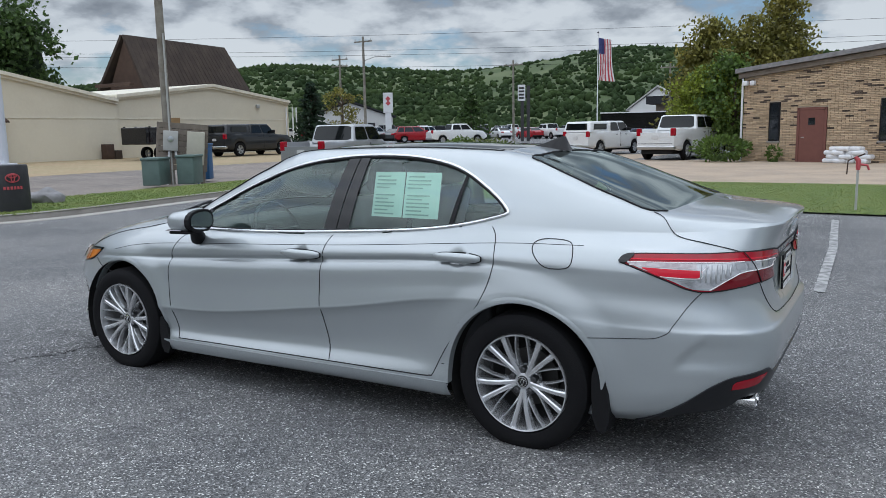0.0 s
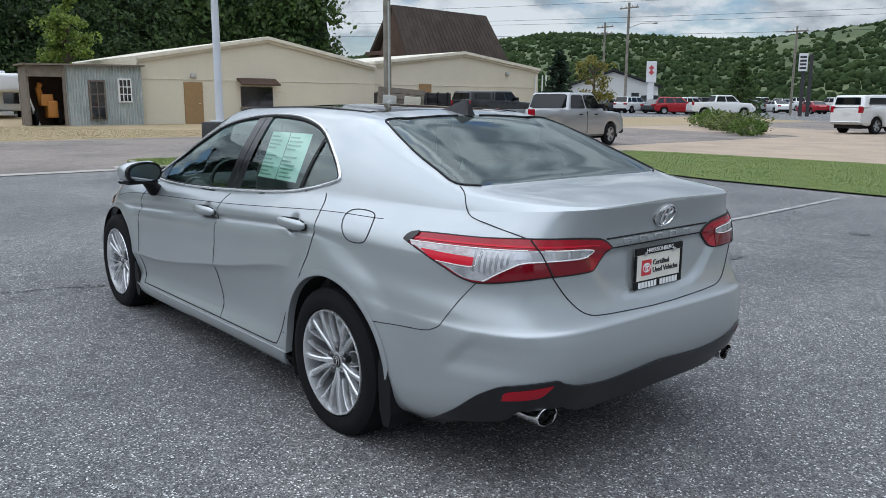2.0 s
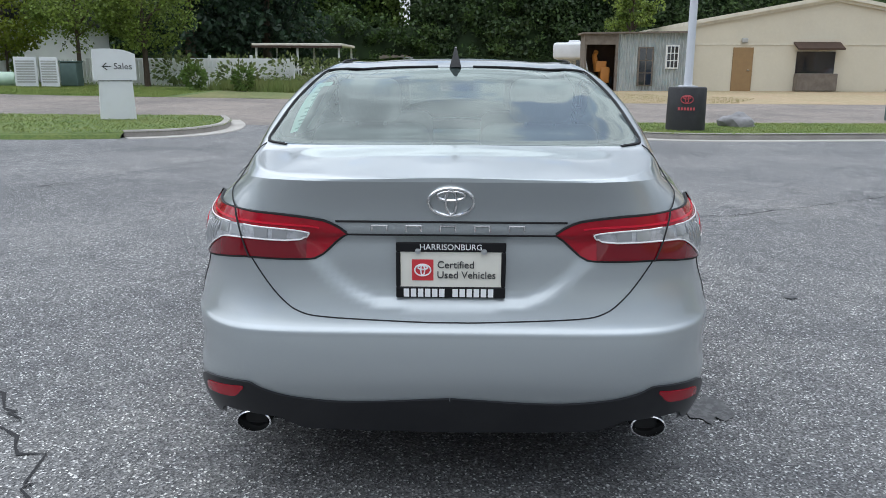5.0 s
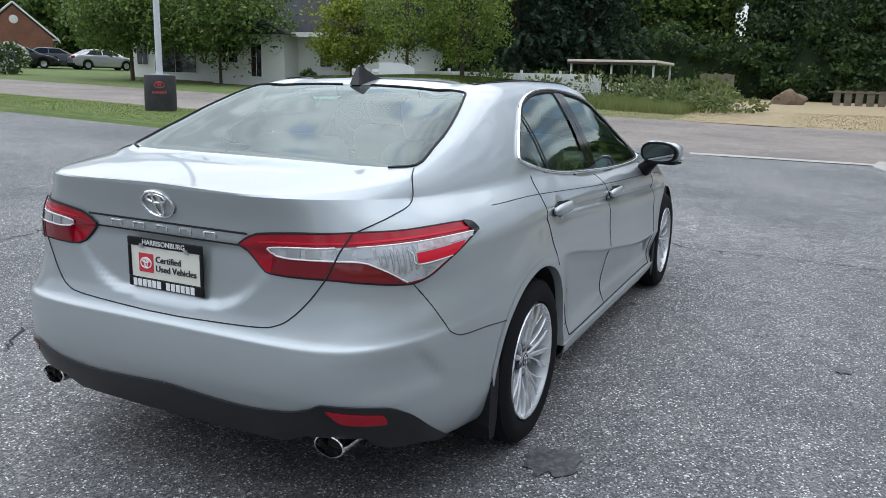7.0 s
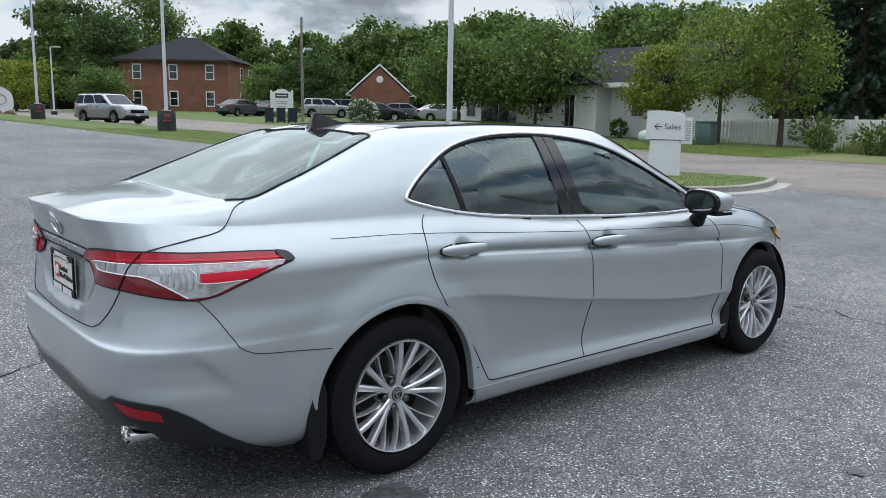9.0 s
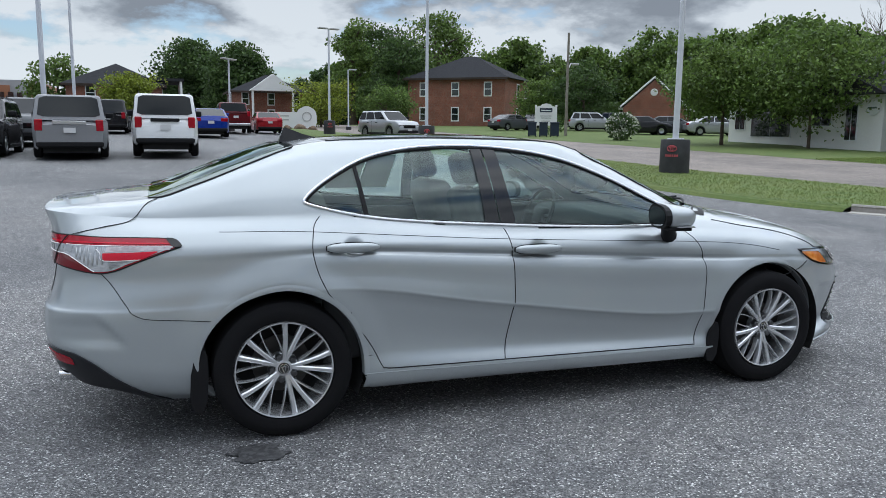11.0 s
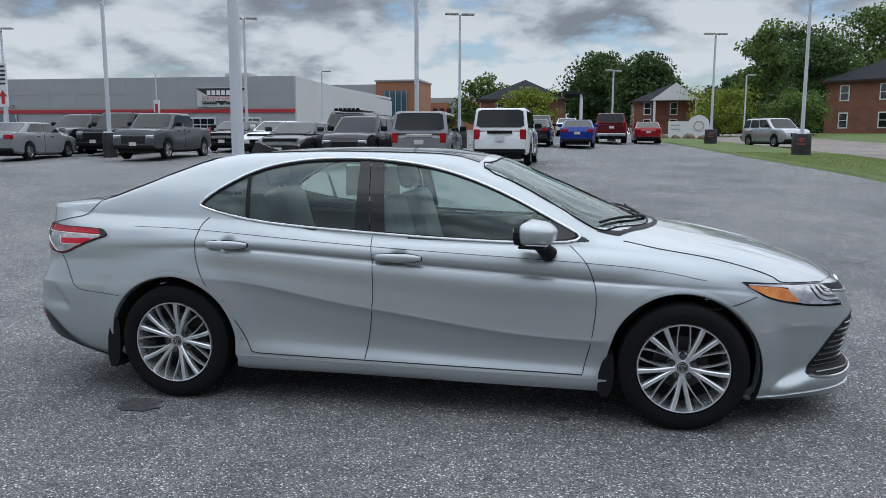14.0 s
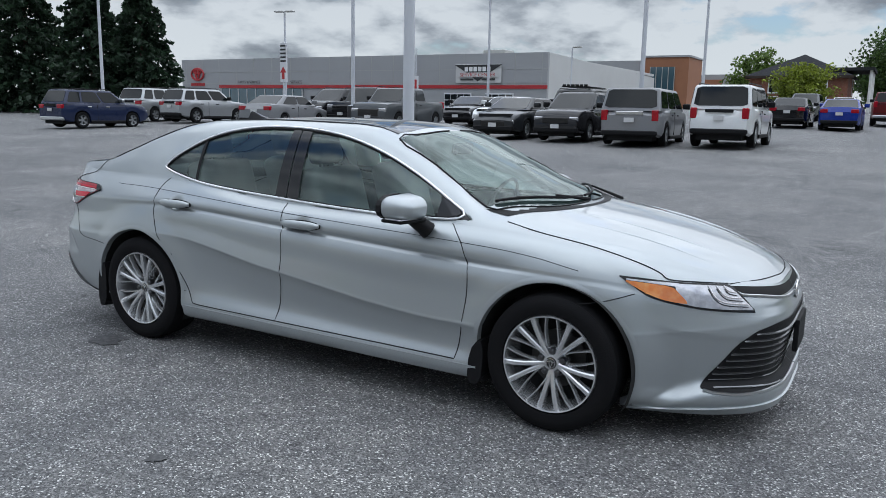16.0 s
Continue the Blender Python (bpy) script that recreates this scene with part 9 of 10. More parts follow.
for dark_paint in (CAR_GREY, CAR_DARK, CAR_BLACK, CAR_NAVY, CAR_BLUE, CAR_WINE, CAR_RED, CAR_STEEL):
    dark_paint.node_tree.nodes["Principled BSDF"].inputs["Coat Weight"].default_value = 0.6
    dark_paint.node_tree.nodes["Principled BSDF"].inputs["Specular IOR Level"].default_value = 0.12
    dark_paint.node_tree.nodes["Principled BSDF"].inputs["Metallic"].default_value = 0.0
ALLOY = material("small_alloy", (0.42, 0.43, 0.44), 0.3, 0.9)
PLATE = material("plate_white", (0.6, 0.6, 0.6), 0.5)

# length, width, wheelbase, wheel radius, sill, top line of the lower body, cabin: rear foot, rear top, front top, front foot, roof height, share of the roof's width
KINDS = {
    "sedan": (4.8, 1.83, 2.78, 0.33, 0.20, [(-2.4, 0.80), (-2.3, 1.02), (-1.6, 1.05), (0.9, 0.98), (1.9, 0.86), (2.3, 0.72), (2.4, 0.60)], (-1.95, -1.05, 0.35, 1.25, 1.45, 0.76)),
    "suv": (4.65, 1.86, 2.7, 0.36, 0.24, [(-2.32, 0.9), (-2.25, 1.08), (-1.0, 1.10), (1.0, 1.10), (1.9, 1.03), (2.22, 0.92), (2.32, 0.72)], (-2.22, -1.90, 0.30, 1.15, 1.70, 0.78)),
    "boxy_suv": (4.75, 1.9, 2.75, 0.39, 0.30, [(-2.37, 0.9), (-2.3, 1.15), (-1.0, 1.16), (1.2, 1.14), (2.2, 1.08), (2.34, 1.0), (2.37, 0.8)], (-2.27, -2.10, 0.45, 0.98, 1.84, 0.84)),
    "van": (5.0, 1.97, 3.0, 0.35, 0.20, [(-2.5, 0.9), (-2.44, 1.05), (-1.0, 1.08), (1.3, 1.06), (2.1, 0.98), (2.42, 0.82), (2.5, 0.62)], (-2.42, -2.15, 0.75, 1.75, 1.74, 0.82)),
    "pickup": (5.75, 2.0, 3.6, 0.41, 0.36, [(-2.87, 1.2), (-2.83, 1.33), (-0.9, 1.33), (1.0, 1.28), (2.3, 1.22), (2.75, 1.12), (2.87, 0.85)], (-0.92, -0.72, 0.75, 1.42, 1.92, 0.82)),
}
WHEEL_CACHE = {}


def wheel_meshes(r, width):
    if (r, width) not in WHEEL_CACHE:
        h = width / 2
        tyre = Geo().ring([(r * 0.62, -h), (r * 0.9, -h), (r, -h * 0.7), (r, h * 0.7), (r * 0.9, h), (r * 0.62, h * 0.95)], 26).mesh("tyre", RUBBER, True)
        g = Geo().ring([(r * 0.66, h * 0.98), (r * 0.60, h * 0.85), (r * 0.58, -h * 0.4)], 26, closed=False)
        g.ring([(0, h * 0.72), (r * 0.14, h * 0.7), (r * 0.16, h * 0.4)], 14, closed=False)
        for k in range(5):
            a = 2 * math.pi * k / 5
            for q in (-0.16, 0.16):
                p0, p1 = a + q * 0.5, a + q
                w = 0.075 * r
                c0, s0, c1, s1 = math.cos(p0), math.sin(p0), math.cos(p1), math.sin(p1)
                i0, i1 = 0.1 * r, 0.62 * r
                g.sheet([[(i0 * c0 + s * w * s0, h * (0.7 - 0.3 * (abs(s) > 1)), i0 * s0 - s * w * c0), (i1 * c1 + s * w * s1, h * (0.8 - 0.3 * (abs(s) > 1)), i1 * s1 - s * w * c1)] for s in (-1.2, -0.8, 0.8, 1.2)])
        rim = g.mesh("rim", ALLOY, True)
        back = Geo().ring([(0.0, -h * 0.3), (r * 0.6, -h * 0.3), (r * 0.6, -h * 0.4), (0, -h * 0.4)], 16).mesh("brake_plate", DARK)
        WHEEL_CACHE[(r, width)] = (tyre, rim, back)
    return WHEEL_CACHE[(r, width)]


def vehicle(kind, mat, x, y, heading, label, name="", size=1.0, near=True, cap=False, rack=False, trim=None, group=""):
    """A parked road vehicle with its front along the heading."""
    L, W, base, r, sill, top, (f0, f1, f2, f3, roof, share) = KINDS[kind]
    t = thing(name or {"boxy_suv": "suv"}.get(kind, kind), label, {"boxy_suv": "suv", "van": "minivan"}.get(kind, kind), pose(x, y, ground_z(x, y), 0, 0, heading) @ Matrix.Scale(size, 4), group)
    hw = W / 2
    belt = curve(top)

    def half(px):
        return hw * (1 - 0.16 * abs(px / (L / 2)) ** 7)

    stations = sorted(set([round(v, 3) for v in np.linspace(-L / 2, L / 2, 26 if near else 14)] + [round(s * base / 2 + q * (r + 0.05), 3) for s in (-1, 1) for q in (-1, -0.999, -0.92, -0.75, -0.5, -0.2, 0.2, 0.5, 0.75, 0.92, 0.999, 1)]))
    rings = []
    bed = kind == "pickup" and not cap
    for px in stations:
        zb = sill + 0.16 * (abs(px) / (L / 2)) ** 8
        for s in (-1, 1):
            d = abs(px - s * base / 2)
            if d < r + 0.05:
                zb = max(zb, r + math.sqrt(max((r + 0.05) ** 2 - d * d, 0)))
        zt, w = float(belt(px)), half(px)
        zb = min(zb, zt - 0.12)
        h = zt - zb
        inner = [(0.84 * w, zt), (0.83 * w, zt - 0.03), (0.0, zt - 0.03)]
        if bed and -L / 2 + 0.12 < px < f0 - 0.05:
            inner = [(0.88 * w, zt), (0.87 * w, zt - 0.45), (0.0, zt - 0.45)]
        elif not bed or px > f0:
            inner = [(0.84 * w, zt + 0.006), (0.5 * w, zt + 0.03), (0.0, zt + 0.035)]
        sect = [(0.90 * w, zb), (0.975 * w, zb + 0.08 * h), (0.995 * w, zb + 0.3 * h), (w, zb + 0.62 * h), (0.985 * w, zb + 0.86 * h), (0.955 * w, zt - 0.012), (0.93 * w, zt)] + inner
        rings.append([(px, -q, z) for q, z in sect] + [(px, q, z) for q, z in reversed(sect[:-1])])
    g = Geo().sheet(rings)
    n = len(rings[0])
    g.f.append(tuple(range(n)))
    g.f.append(tuple(len(g.v) - 1 - k for k in range(n)))
    part("body", g, mat, t, smooth=True)
    part("underbody", Geo().box(-L / 2 + 0.15, L / 2 - 0.15, -hw + 0.30, hw - 0.30, sill * 0.75, 0.85), DARK, t)
    # cabin
    zb, wb, wr = float(belt((f0 + f3) / 2)) - 0.03, 0.93 * hw, share * hw

    def frustum(a0, a1, a2, a3, z0, z1, b0, b1, bevel=0.09):
        bm = bmesh.new()
        lo = [bm.verts.new(p) for p in ((a0, -b0, z0), (a3, -b0, z0), (a3, b0, z0), (a0, b0, z0))]
        hi = [bm.verts.new(p) for p in ((a1, -b1, z1), (a2, -b1, z1), (a2, b1, z1), (a1, b1, z1))]
        bm.faces.new(lo[::-1])
        bm.faces.new(hi)
        for k in range(4):
            bm.faces.new((lo[k], lo[(k + 1) % 4], hi[(k + 1) % 4], hi[k]))
        bmesh.ops.bevel(bm, geom=[e for e in bm.edges if max(v.co.z for v in e.verts) > z0 + 0.01], offset=bevel, segments=3, affect="EDGES", profile=0.5)
        return Geo().add_bm(bm)

    part("cabin", frustum(f0, f1, f2, f3, zb, roof, wb, wr), mat, t, smooth=True)

    def pane(name, q00, q10, q11, q01, u0, u1, v0, v1, parent=t):
        a, b, c, d = (Vector(q) for q in (q00, q10, q11, q01))

        def at(u, v):
            return a * (1 - u) * (1 - v) + b * u * (1 - v) + c * u * v + d * (1 - u) * v

        nrm = (b - a).cross(d - a).normalized()
        if nrm.dot(at(0.5, 0.5) - Vector(((f0 + f3) / 2, 0, zb))) < 0:
            nrm = -nrm
        pts = [at(u0, v0), at(u1, v0), at(u1, v1), at(u0, v1)]
        if near:
            pts = [p + (q - p) * 0.09 for i, p in enumerate(pts) for q in (pts[i - 1], pts[(i + 1) % 4])]
        g = Geo()
        g.v += [tuple(p + nrm * 0.012) for p in pts] + [tuple(p - nrm * 0.02) for p in pts]
        k = len(pts)
        g.f += [tuple(range(k))] + [(i, (i + 1) % k, k + (i + 1) % k, k + i) for i in range(k)]
        part(name, g, CAR_GLASS, parent)

    pane("windscreen", (f3, wb, zb), (f3, -wb, zb), (f2, -wr, roof), (f2, wr, roof), 0.07, 0.93, 0.06, 0.9)
    pane("rear_window", (f0, wb, zb), (f0, -wb, zb), (f1, -wr, roof), (f1, wr, roof), 0.06, 0.94, 0.14 if kind != "sedan" else 0.06, 0.92)
    spans = {"sedan": ((0.12, 0.50), (0.53, 0.93)), "suv": ((0.04, 0.24), (0.28, 0.58), (0.61, 0.93)), "boxy_suv": ((0.03, 0.30), (0.33, 0.62), (0.65, 0.95)), "van": ((0.03, 0.30), (0.33, 0.62), (0.65, 0.94)), "pickup": ((0.06, 0.46), (0.50, 0.93))}[kind]
    for s in (-1, 1):
        for a, b in spans:
            pane("side_window", (f0, s * wb, zb), (f3, s * wb, zb), (f2, s * wr, roof), (f1, s * wr, roof), a, b, 0.13, 0.86)
    if cap:
        part("bed_cap", frustum(-L / 2 + 0.06, -L / 2 + 0.25, f1 - 0.1, f0 + 0.05, float(belt(-1.5)) - 0.02, roof - 0.03, 0.93 * hw, 0.80 * hw), mat, t, "cap over the pickup bed", True)
        zc = float(belt(-1.5))
        part("cap_window", Geo().prism([(-0.70 * hw, zc + 0.1), (0.70 * hw, zc + 0.1), (0.62 * hw, roof - 0.14), (-0.62 * hw, roof - 0.14)], "x", -L / 2 + 0.075, -L / 2 + 0.2), CAR_GLASS, t)
        for s in (-1, 1):
            part("cap_window", Geo().prism([(-L / 2 + 0.45, zc + 0.12), (f0 - 0.25, zc + 0.12), (f0 - 0.25, roof - 0.16), (-L / 2 + 0.5, roof - 0.16)], "y", s * 0.905 * hw - 0.02, s * 0.905 * hw + 0.02), CAR_GLASS, t)
    # wheels
    meshes = wheel_meshes(r, 0.22)
    for sx in (-1, 1):
        for s in (-1, 1):
            if near:
                w = new("wheel")
                w.parent, w.matrix_basis = t, pose(sx * base / 2, s * (hw - 0.13), r, 0, 0, 0 if s > 0 else 180)
                for nm, me in zip(("tyre", "rim", "brake_plate"), meshes):
                    ob = new(nm, me)
                    ob.parent = w
            else:
                w = new("wheel", meshes[0])
                w.parent, w.matrix_basis = t, pose(sx * base / 2, s * (hw - 0.13), r, 0, 0, 0)
                part("rim", Geo().ring([(0, 0.05), (r * 0.6, 0.08), (r * 0.62, -0.08), (0, -0.05)], 12), ALLOY, w)
    # ends
    zt, zf = float(belt(-L / 2 + 0.08)), float(belt(L / 2 - 0.08))
    we, re = half(L / 2 - 0.1), half(L / 2)
    tall = kind in ("van", "boxy_suv", "pickup")
    for s in (-1, 1):
        lo, hi = (zt - 0.30, zt + 0.02) if tall else (zt - 0.22, zt - 0.04)
        a, b = sorted((s * re * (0.80 if tall else 0.62), s * (re + 0.03)))
        part("tail_lamp", Geo().box(-L / 2 - 0.012, -L / 2 + 0.16, a, b, lo, hi, 0.02), RED_LENS, t)
        a, b = sorted((s * re * 0.60, s * (re + 0.02)))
        part("head_lamp", Geo().box(L / 2 - 0.26, L / 2 - 0.02, a, b, zf - 0.22, zf - 0.06, 0.03), CLEAR_LENS, t)
    soft = BLACK_PLASTIC if trim is None else trim
    part("grille", Geo().box(L / 2 - 0.08, L / 2 + 0.012, -0.52 * hw, 0.52 * hw, zf - (0.42 if tall else 0.30), zf - 0.08, 0.03), BLACK_GLOSS, t)
    part("front_bumper", Geo().box(L / 2 - 0.2, L / 2 + 0.03, -0.86 * hw, 0.86 * hw, sill + 0.06, sill + 0.26, 0.05), soft, t)
    part("rear_bumper", Geo().box(-L / 2 - 0.03, -L / 2 + 0.2, -0.86 * hw, 0.86 * hw, sill + 0.10, sill + 0.28, 0.05), CHROME_SATIN if kind == "pickup" else soft, t)
    if not near:
        return t
    part("rear_plate", Geo().box(-L / 2 - 0.045, -L / 2 - 0.02, -0.15, 0.15, 0.5 * (zt + sill) + 0.08, 0.5 * (zt + sill) + 0.22), PLATE, t)
    part("front_plate", Geo().box(L / 2 + 0.02, L / 2 + 0.045, -0.15, 0.15, sill + 0.2, sill + 0.34), PLATE, t)
    zm = zb + 0.12
    for s in (-1, 1):
        a, b = sorted((s * hw * 0.95, s * (hw + 0.19)))
        part("mirror", Geo().soft_box(f3 - 0.52, f3 - 0.38, a, b, zm - 0.03, zm + 0.15, 0.04), soft if kind != "sedan" else mat, t, smooth=True)
        for px in ((f0 + f3) / 2 - 0.55, (f0 + f3) / 2 + 0.42):
            a, b = sorted((s * hw * 0.975, s * (hw + 0.012)))
            part("door_handle", Geo().box(px, px + 0.2, a, b, zb - 0.14, zb - 0.10, 0.01), soft, t)
        for px in ((f0 + f3) / 2 - 0.05,):
            a, b = sorted((s * hw * 0.97, s * (hw + 0.001)))
            part("door_seam", Geo().box(px, px + 0.012, a, b, sill + 0.12, zb - 0.03), DARK, t)
    if kind in ("suv", "boxy_suv") or rack:
        for s in (-1, 1):
            part("roof_rail", Geo().tube([(f1 + 0.1, s * wr * 0.88, roof), (f1 + 0.2, s * wr * 0.88, roof + 0.05), (f2 - 0.15, s * wr * 0.88, roof + 0.05), (f2 - 0.02, s * wr * 0.88, roof)], 0.016, 6), BLACK_PLASTIC, t)
    if rack:
        rk = part("roof_rack", Geo().box(f1 + 0.2, f2 - 0.1, -wr * 0.8, wr * 0.8, roof + 0.10, roof + 0.13), BLACK_PLASTIC, t, "black steel roof rack")
        for k in range(6):
            part("rack_lamp", Geo().box(f2 - 0.14, f2 - 0.08, -0.6 + 0.2 * k, -0.44 + 0.2 * k, roof + 0.13, roof + 0.22, 0.01), BLACK_GLOSS, rk)
    if kind in ("suv", "boxy_suv", "van"):
        part("tailgate_strip", Geo().box(-L / 2 - 0.018, -L / 2 + 0.03, -0.42 * hw, 0.42 * hw, zt - 0.12, zt - 0.02, 0.01), CHROME_SATIN if mat is CAR_STEEL else BLACK_PLASTIC, t)
        for s in (-1, 1):
            a, b = sorted((s * hw * 0.95, s * (hw + 0.006)))
            part("sill_trim", Geo().box(-base / 2 + r + 0.06, base / 2 - r - 0.06, a, b, sill - 0.01, sill + 0.10, 0.015), BLACK_PLASTIC, t)
    if kind == "pickup" and not cap:
        part("tailgate_seam", Geo().box(-L / 2 - 0.006, -L / 2 + 0.01, -0.78 * hw, 0.78 * hw, sill + 0.34, sill + 0.36), DARK, t)
    return t


# the dealer's lot
vehicle("suv", CAR_NAVY, -28.6, 18.9, 90, "dark blue compact SUV with alloy wheels on the lot", size=0.95, trim=CHROME_SATIN)
vehicle("suv", CAR_SILVER, -32.9, 26.2, 96, "silver SUV with roof rails on the lot", size=1.02)
vehicle("suv", CAR_SILVER, -29.4, 26.2, 86, "pale silver SUV with black trim on the lot")
vehicle("sedan", CAR_STEEL, -21.4, 23.4, 97, "grey sedan parked on the lot")
vehicle("pickup", CAR_GREY, -16.05, 24.6, 274, "charcoal crew cab pickup by a lamp post", size=0.93)
vehicle("suv", CAR_BLACK, -22.7, 28.9, 270, "black SUV in a row of used cars", size=1.05)
vehicle("boxy_suv", CAR_BLACK, -19.9, 27.8, 270, "black boxy SUV with slotted grille", size=1.0)
vehicle("sedan", CAR_BLACK, -16.1, 31.6, 275, "black sedan in a row of used cars")
vehicle("sedan", CAR_WHITE, -13.2, 29.7, 270, "white sedan with black grille in the row")
vehicle("sedan", CAR_DARK, -9.6, 23.0, 270, "dark grey sedan with black grille facing the lot")
vehicle("boxy_suv", CAR_DARK, -9.5, 28.6, 270, "dark SUV with a lamp rack on its roof", rack=True, size=0.97)
vehicle("suv", CAR_BLACK, -7.13, 22.5, 270, "black compact SUV facing the lot", size=0.97)
vehicle("suv", CAR_GREY, -6.7, 28.6, 270, "dark grey SUV behind the black one", size=1.02)
vehicle("van", CAR_STEEL, -4.55, 21.8, 94, "silver minivan with a dented tailgate")
vehicle("boxy_suv", CAR_WHITE, -1.9, 22.3, 90, "white boxy SUV with black tailgate panel", size=1.0)
vehicle("van", CAR_BLACK, -4.7, 42.5, 90, "black minivan further down the lot")
vehicle("sedan", CAR_BLUE, 0.25, 38.7, 90, "bright blue sedan parked on the lot")
vehicle("sedan", CAR_BLACK, -2.1, 39.8, 90, "black sedan beside the blue one")
vehicle("suv", CAR_GREY, -2.6, 51, 270, "grey SUV behind the black sedan", near=False)
vehicle("pickup", CAR_WINE, 2.2, 48.3, 90, "dark red crew cab pickup on the lot")
vehicle("sedan", CAR_RED, 4.7, 51.5, 90, "bright red hatchback on the lot")
vehicle("sedan", CAR_WHITE, -1.0, 62, 90, "white car far down the lot", near=False)
vehicle("suv", CAR_SILVER, 11.75, 45.2, -70, "pale silver SUV waiting on the road")
# beside the offices
for k, (kd, m, x, y, h, lb) in enumerate((("sedan", CAR_GREY, 28.7, 63.3, 20, "grey convertible beside the brick office"), ("sedan", CAR_GREY, 31.6, 64.6, 60, "grey sedan beside the brick office"), ("suv", CAR_SILVER, 35.3, 59.7, -25, "pale silver SUV beside the office sign"), ("suv", CAR_GREY, 38.0, 59.0, -30, "grey SUV beside the office sign"), ("sedan", CAR_BLACK, 33.9, 49.4, -40, "black sedan by the brick house"), ("sedan", CAR_GREY, 36.2, 49.0, -40, "grey sedan by the brick house"), ("sedan", CAR_SILVER, 38.4, 46.6, -20, "silver sedan by the brick house"))):
    vehicle(kd, m, x, y, h, lb, near=k in (0, 2))
# across the road and the drive
vehicle("pickup", CAR_SILVER, 14.0, -17.9, -84, "silver crew cab pickup stopped on the drive", size=0.93)
vehicle("pickup", CAR_DARK, 32.2, -32.0, -90, "charcoal pickup with a cap before the hall", cap=True)
vehicle("pickup", CAR_WHITE, 12.4, -40.5, -104, "white pickup with a cap on the drive", cap=True)
vehicle("pickup", CAR_WHITE, 6.4, -34.8, -101, "white heavy pickup beside the brick store", size=1.08)
vehicle("sedan", CAR_NAVY, 13.2, -51.9, 205, "dark blue hatchback on the road")
vehicle("suv", CAR_RED, 42.5, -67.5, -142, "red compact SUV on the far lot", near=False)
vehicle("pickup", CAR_WHITE, 34.9, -62.8, -128, "white crew cab pickup on the road", near=False)
dump = thing("dump_trailer", "black steel dump trailer hitched to a pickup", "trailer", pose(32.2, -25.6, ground_z(32, -25), 0, 0, -90))
part("bed", Geo().box(-2.1, 2.0, -1.0, 1.0, 0.85, 1.75, 0.03), CAR_BLACK, dump, "black steel trailer bed")
for k in range(6):
    for s in (-1, 1):
        part("stake", Geo().box(-1.9 + 0.72 * k, -1.82 + 0.72 * k, s * 1.0 - 0.04, s * 1.0 + 0.04, 0.85, 1.8), CAR_BLACK, dump)
part("drawbar", Geo().tube([(1.9, 0.5, 0.65), (3.3, 0, 0.55), (1.9, -0.5, 0.65)], 0.06, 6), CAR_BLACK, dump)
for sx in (-0.6, 0.25):
    for s in (-1, 1):
        w = new("wheel", wheel_meshes(0.36, 0.22)[0])
        w.parent, w.matrix_basis = dump, pose(sx, s * 0.88, 0.36, 0, 0, 0 if s > 0 else 180)
        rim = new("rim", wheel_meshes(0.36, 0.22)[1])
        rim.parent = w
# far lots below the hills
far_rng = np.random.default_rng(31)
FAR_KINDS = (("suv", "SUV"), ("sedan", "sedan"), ("pickup", "pickup"), ("suv", "SUV"), ("van", "minivan"))
FAR_PAINTS = ((CAR_WHITE, "white"), (CAR_WHITE, "white"), (CAR_SILVER, "silver"), (CAR_DARK, "charcoal"), (CAR_GREY, "grey"), (CAR_RED, "red"), (CAR_WHITE, "white"))
for row, (d0, b0, b1, count) in enumerate(((88, -51, -63, 7), (104, -50, -72, 13), (124, -48, -74, 15), (150, -46, -76, 15))):
    for k in range(count):
        b = radians(b0 + (b1 - b0) * (k + 0.3 * far_rng.random()) / count)
        kd, word = FAR_KINDS[int(far_rng.integers(5))]
        m, tone = FAR_PAINTS[int(far_rng.integers(7))]
        if row == 0 and k > 4:
            continue
        vehicle(kd, m, -3 + d0 * math.cos(b), 4 + d0 * math.sin(b), -100 + 12 * far_rng.random() + 60 * (row % 2), tone + " " + word + " on a far dealer lot", near=False, group="cars on the far lots")

# ---- courses of the brick store ----
def by_island(mat, spread_value):
    """Lets every loose piece of a joined mesh have its own tone."""
    tr = Tree(mat.node_tree)
    b = tr.t.nodes["Principled BSDF"]
    geo = tr.n("ShaderNodeNewGeometry")
    hsv = tr.n("ShaderNodeHueSaturation")
    tr.l(tr.math("ADD", tr.math("MULTIPLY", geo.outputs["Random Per Island"], 2 * spread_value), 1 - spread_value), hsv.inputs["Value"])
    tr.l(b.inputs["Base Color"].links[0].from_socket, hsv.inputs["Color"])
    tr.l(hsv.outputs[0], b.inputs["Base Color"])
    return mat


BRICK_TAN_WALL = by_island(material("tan_brick_course", (0.49, 0.375, 0.25), 0.85, spots=((9, (0.41, 0.30, 0.195), 0.5, 0.15, 0.6), (0.6, (0.44, 0.325, 0.21), 0.5, 0.15, 0.5))), 0.24)
BRICK_DARK_WALL = by_island(material("burnt_brick_course", (0.085, 0.062, 0.048), 0.85), 0.5)


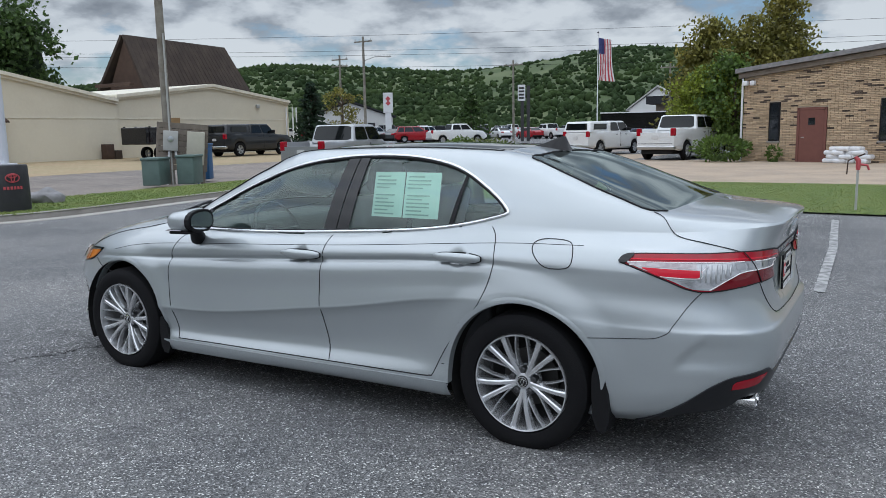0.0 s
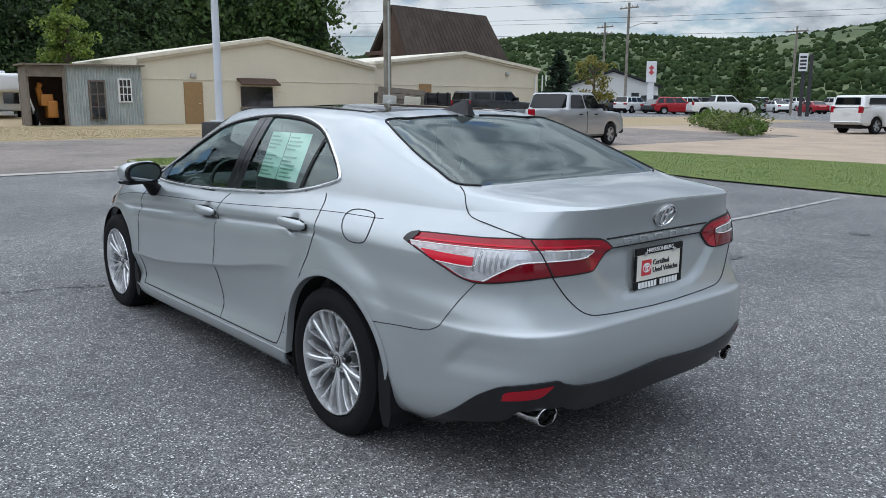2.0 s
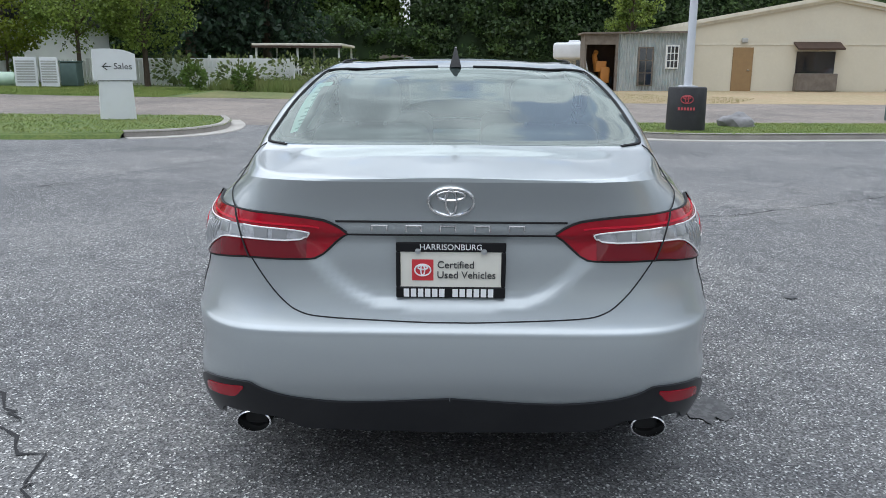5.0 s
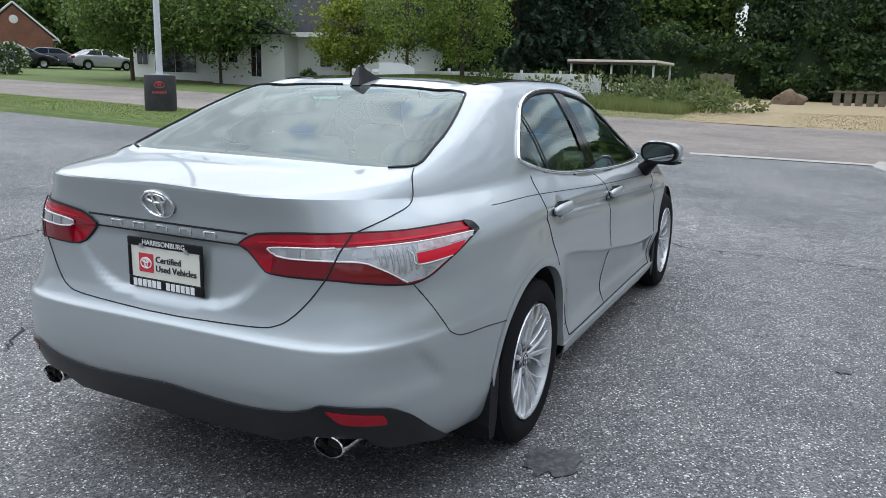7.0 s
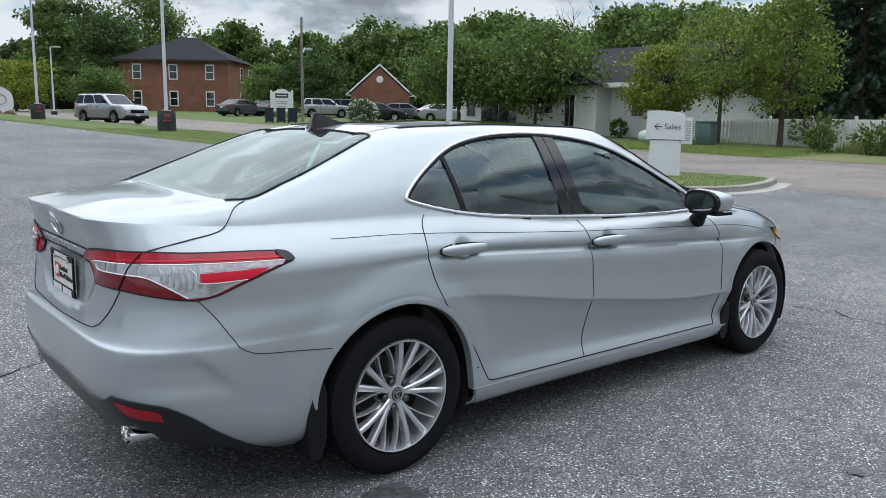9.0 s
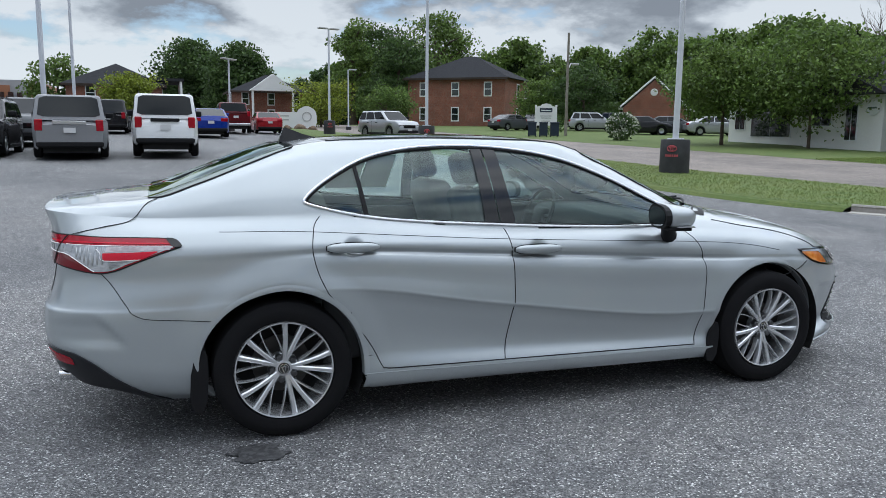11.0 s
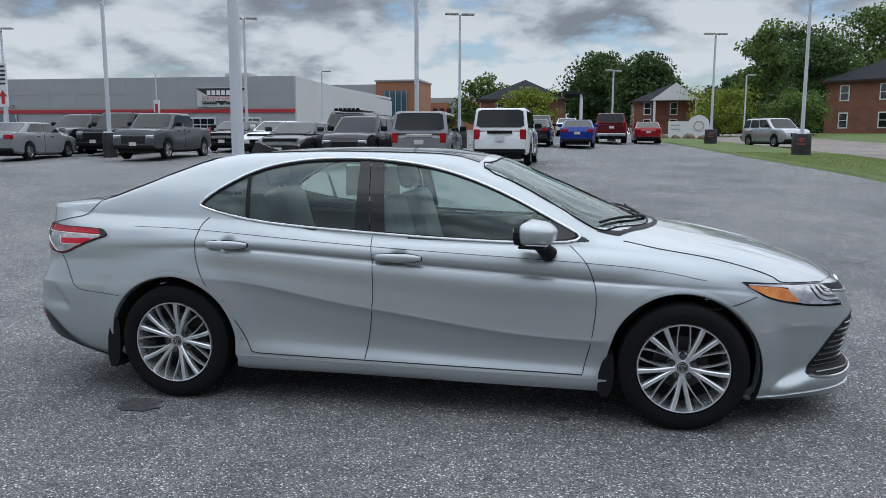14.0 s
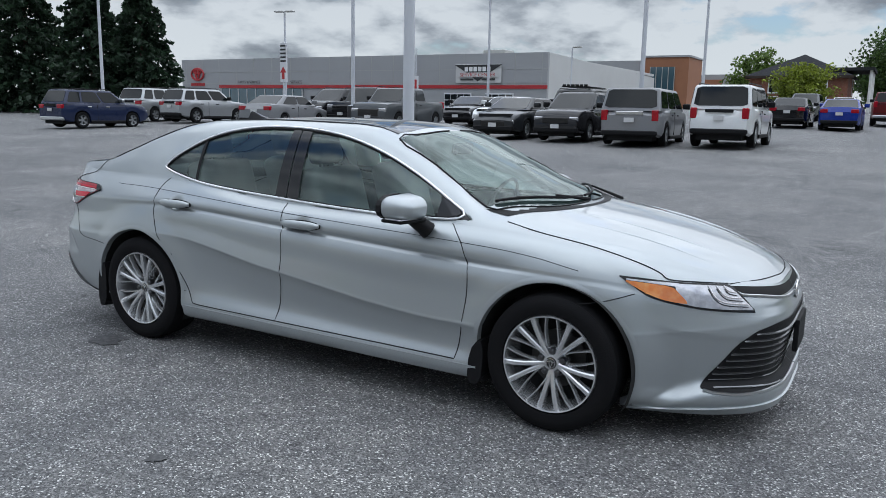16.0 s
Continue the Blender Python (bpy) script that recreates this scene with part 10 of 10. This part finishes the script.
def brick_block(g, x0, x1, z0, z1, proud):
    i = len(g.v)
    e = 0.004
    g.v += [(x0, 0.03, z0), (x1, 0.03, z0), (x1, 0.03, z1), (x0, 0.03, z1), (x0 + e, -proud, z0 + e), (x1 - e, -proud, z0 + e), (x1 - e, -proud, z1 - e), (x0 + e, -proud, z1 - e)]
    g.f += [tuple(i + k for k in q) for q in ((4, 5, 6, 7), (0, 1, 5, 4), (1, 2, 6, 5), (2, 3, 7, 6), (3, 0, 4, 7))]


brick_rng = np.random.default_rng(77)
unit = Geo()
brick_block(unit, -0.140, 0.140, -0.0285, 0.0285, 0.006)
whole_tan, whole_dark = unit.mesh("brick", BRICK_TAN), unit.mesh("brick", BRICK_DARK)
rest_tan, rest_dark = Geo(), Geo()
holes = [(2.31, 3.51, -0.1, 2.21)] + [(x - 0.02, x + 0.48, 0.78, 2.46) for x in STORE_WINDOWS]
placed = 0
for course in range(74):
    z0 = 0.01 + 0.066 * course
    for k in range(42):
        a = -0.15 * (course % 2) + 0.29 * k
        b = a + 0.28
        spans = [(max(a, 0.0), min(b, 12.0))]
        for h0, h1, y0, y1 in holes:
            if z0 + 0.057 > y0 and z0 < y1:
                spans = [q for s0, s1 in spans for q in ((s0, min(s1, h0)), (max(s0, h1), s1)) if q[1] - q[0] > 0.04]
        for s0, s1 in spans:
            if s1 - s0 < 0.04 or z0 + 0.057 > 3.52 + 0.098 * s0:
                continue
            dark = brick_rng.random() < 0.05 + 0.13 * (math.sin(course * 1.9) > 0.35) * (math.sin(0.9 * k + 2.1 * course) > -0.2)
            if s1 - s0 > 0.279 and z0 < 1.12 and s1 < 6.0 and placed < 300:
                ob = new("brick", whole_dark if dark else whole_tan)
                ob.parent, ob.matrix_basis = store, pose((s0 + s1) / 2, float(brick_rng.normal(0, 0.0015)), z0 + 0.0285)
                placed += 1
            else:
                brick_block(rest_dark if dark else rest_tan, s0, s1, z0, z0 + 0.057, 0.006 + float(brick_rng.normal(0, 0.0015)))
for g, m in ((rest_tan, BRICK_TAN_WALL), (rest_dark, BRICK_DARK_WALL)):
    tagged(part("brick_course", g, m, store, "tan and dark brick courses", fix=False), "tan and dark brick courses", kind="stuff")
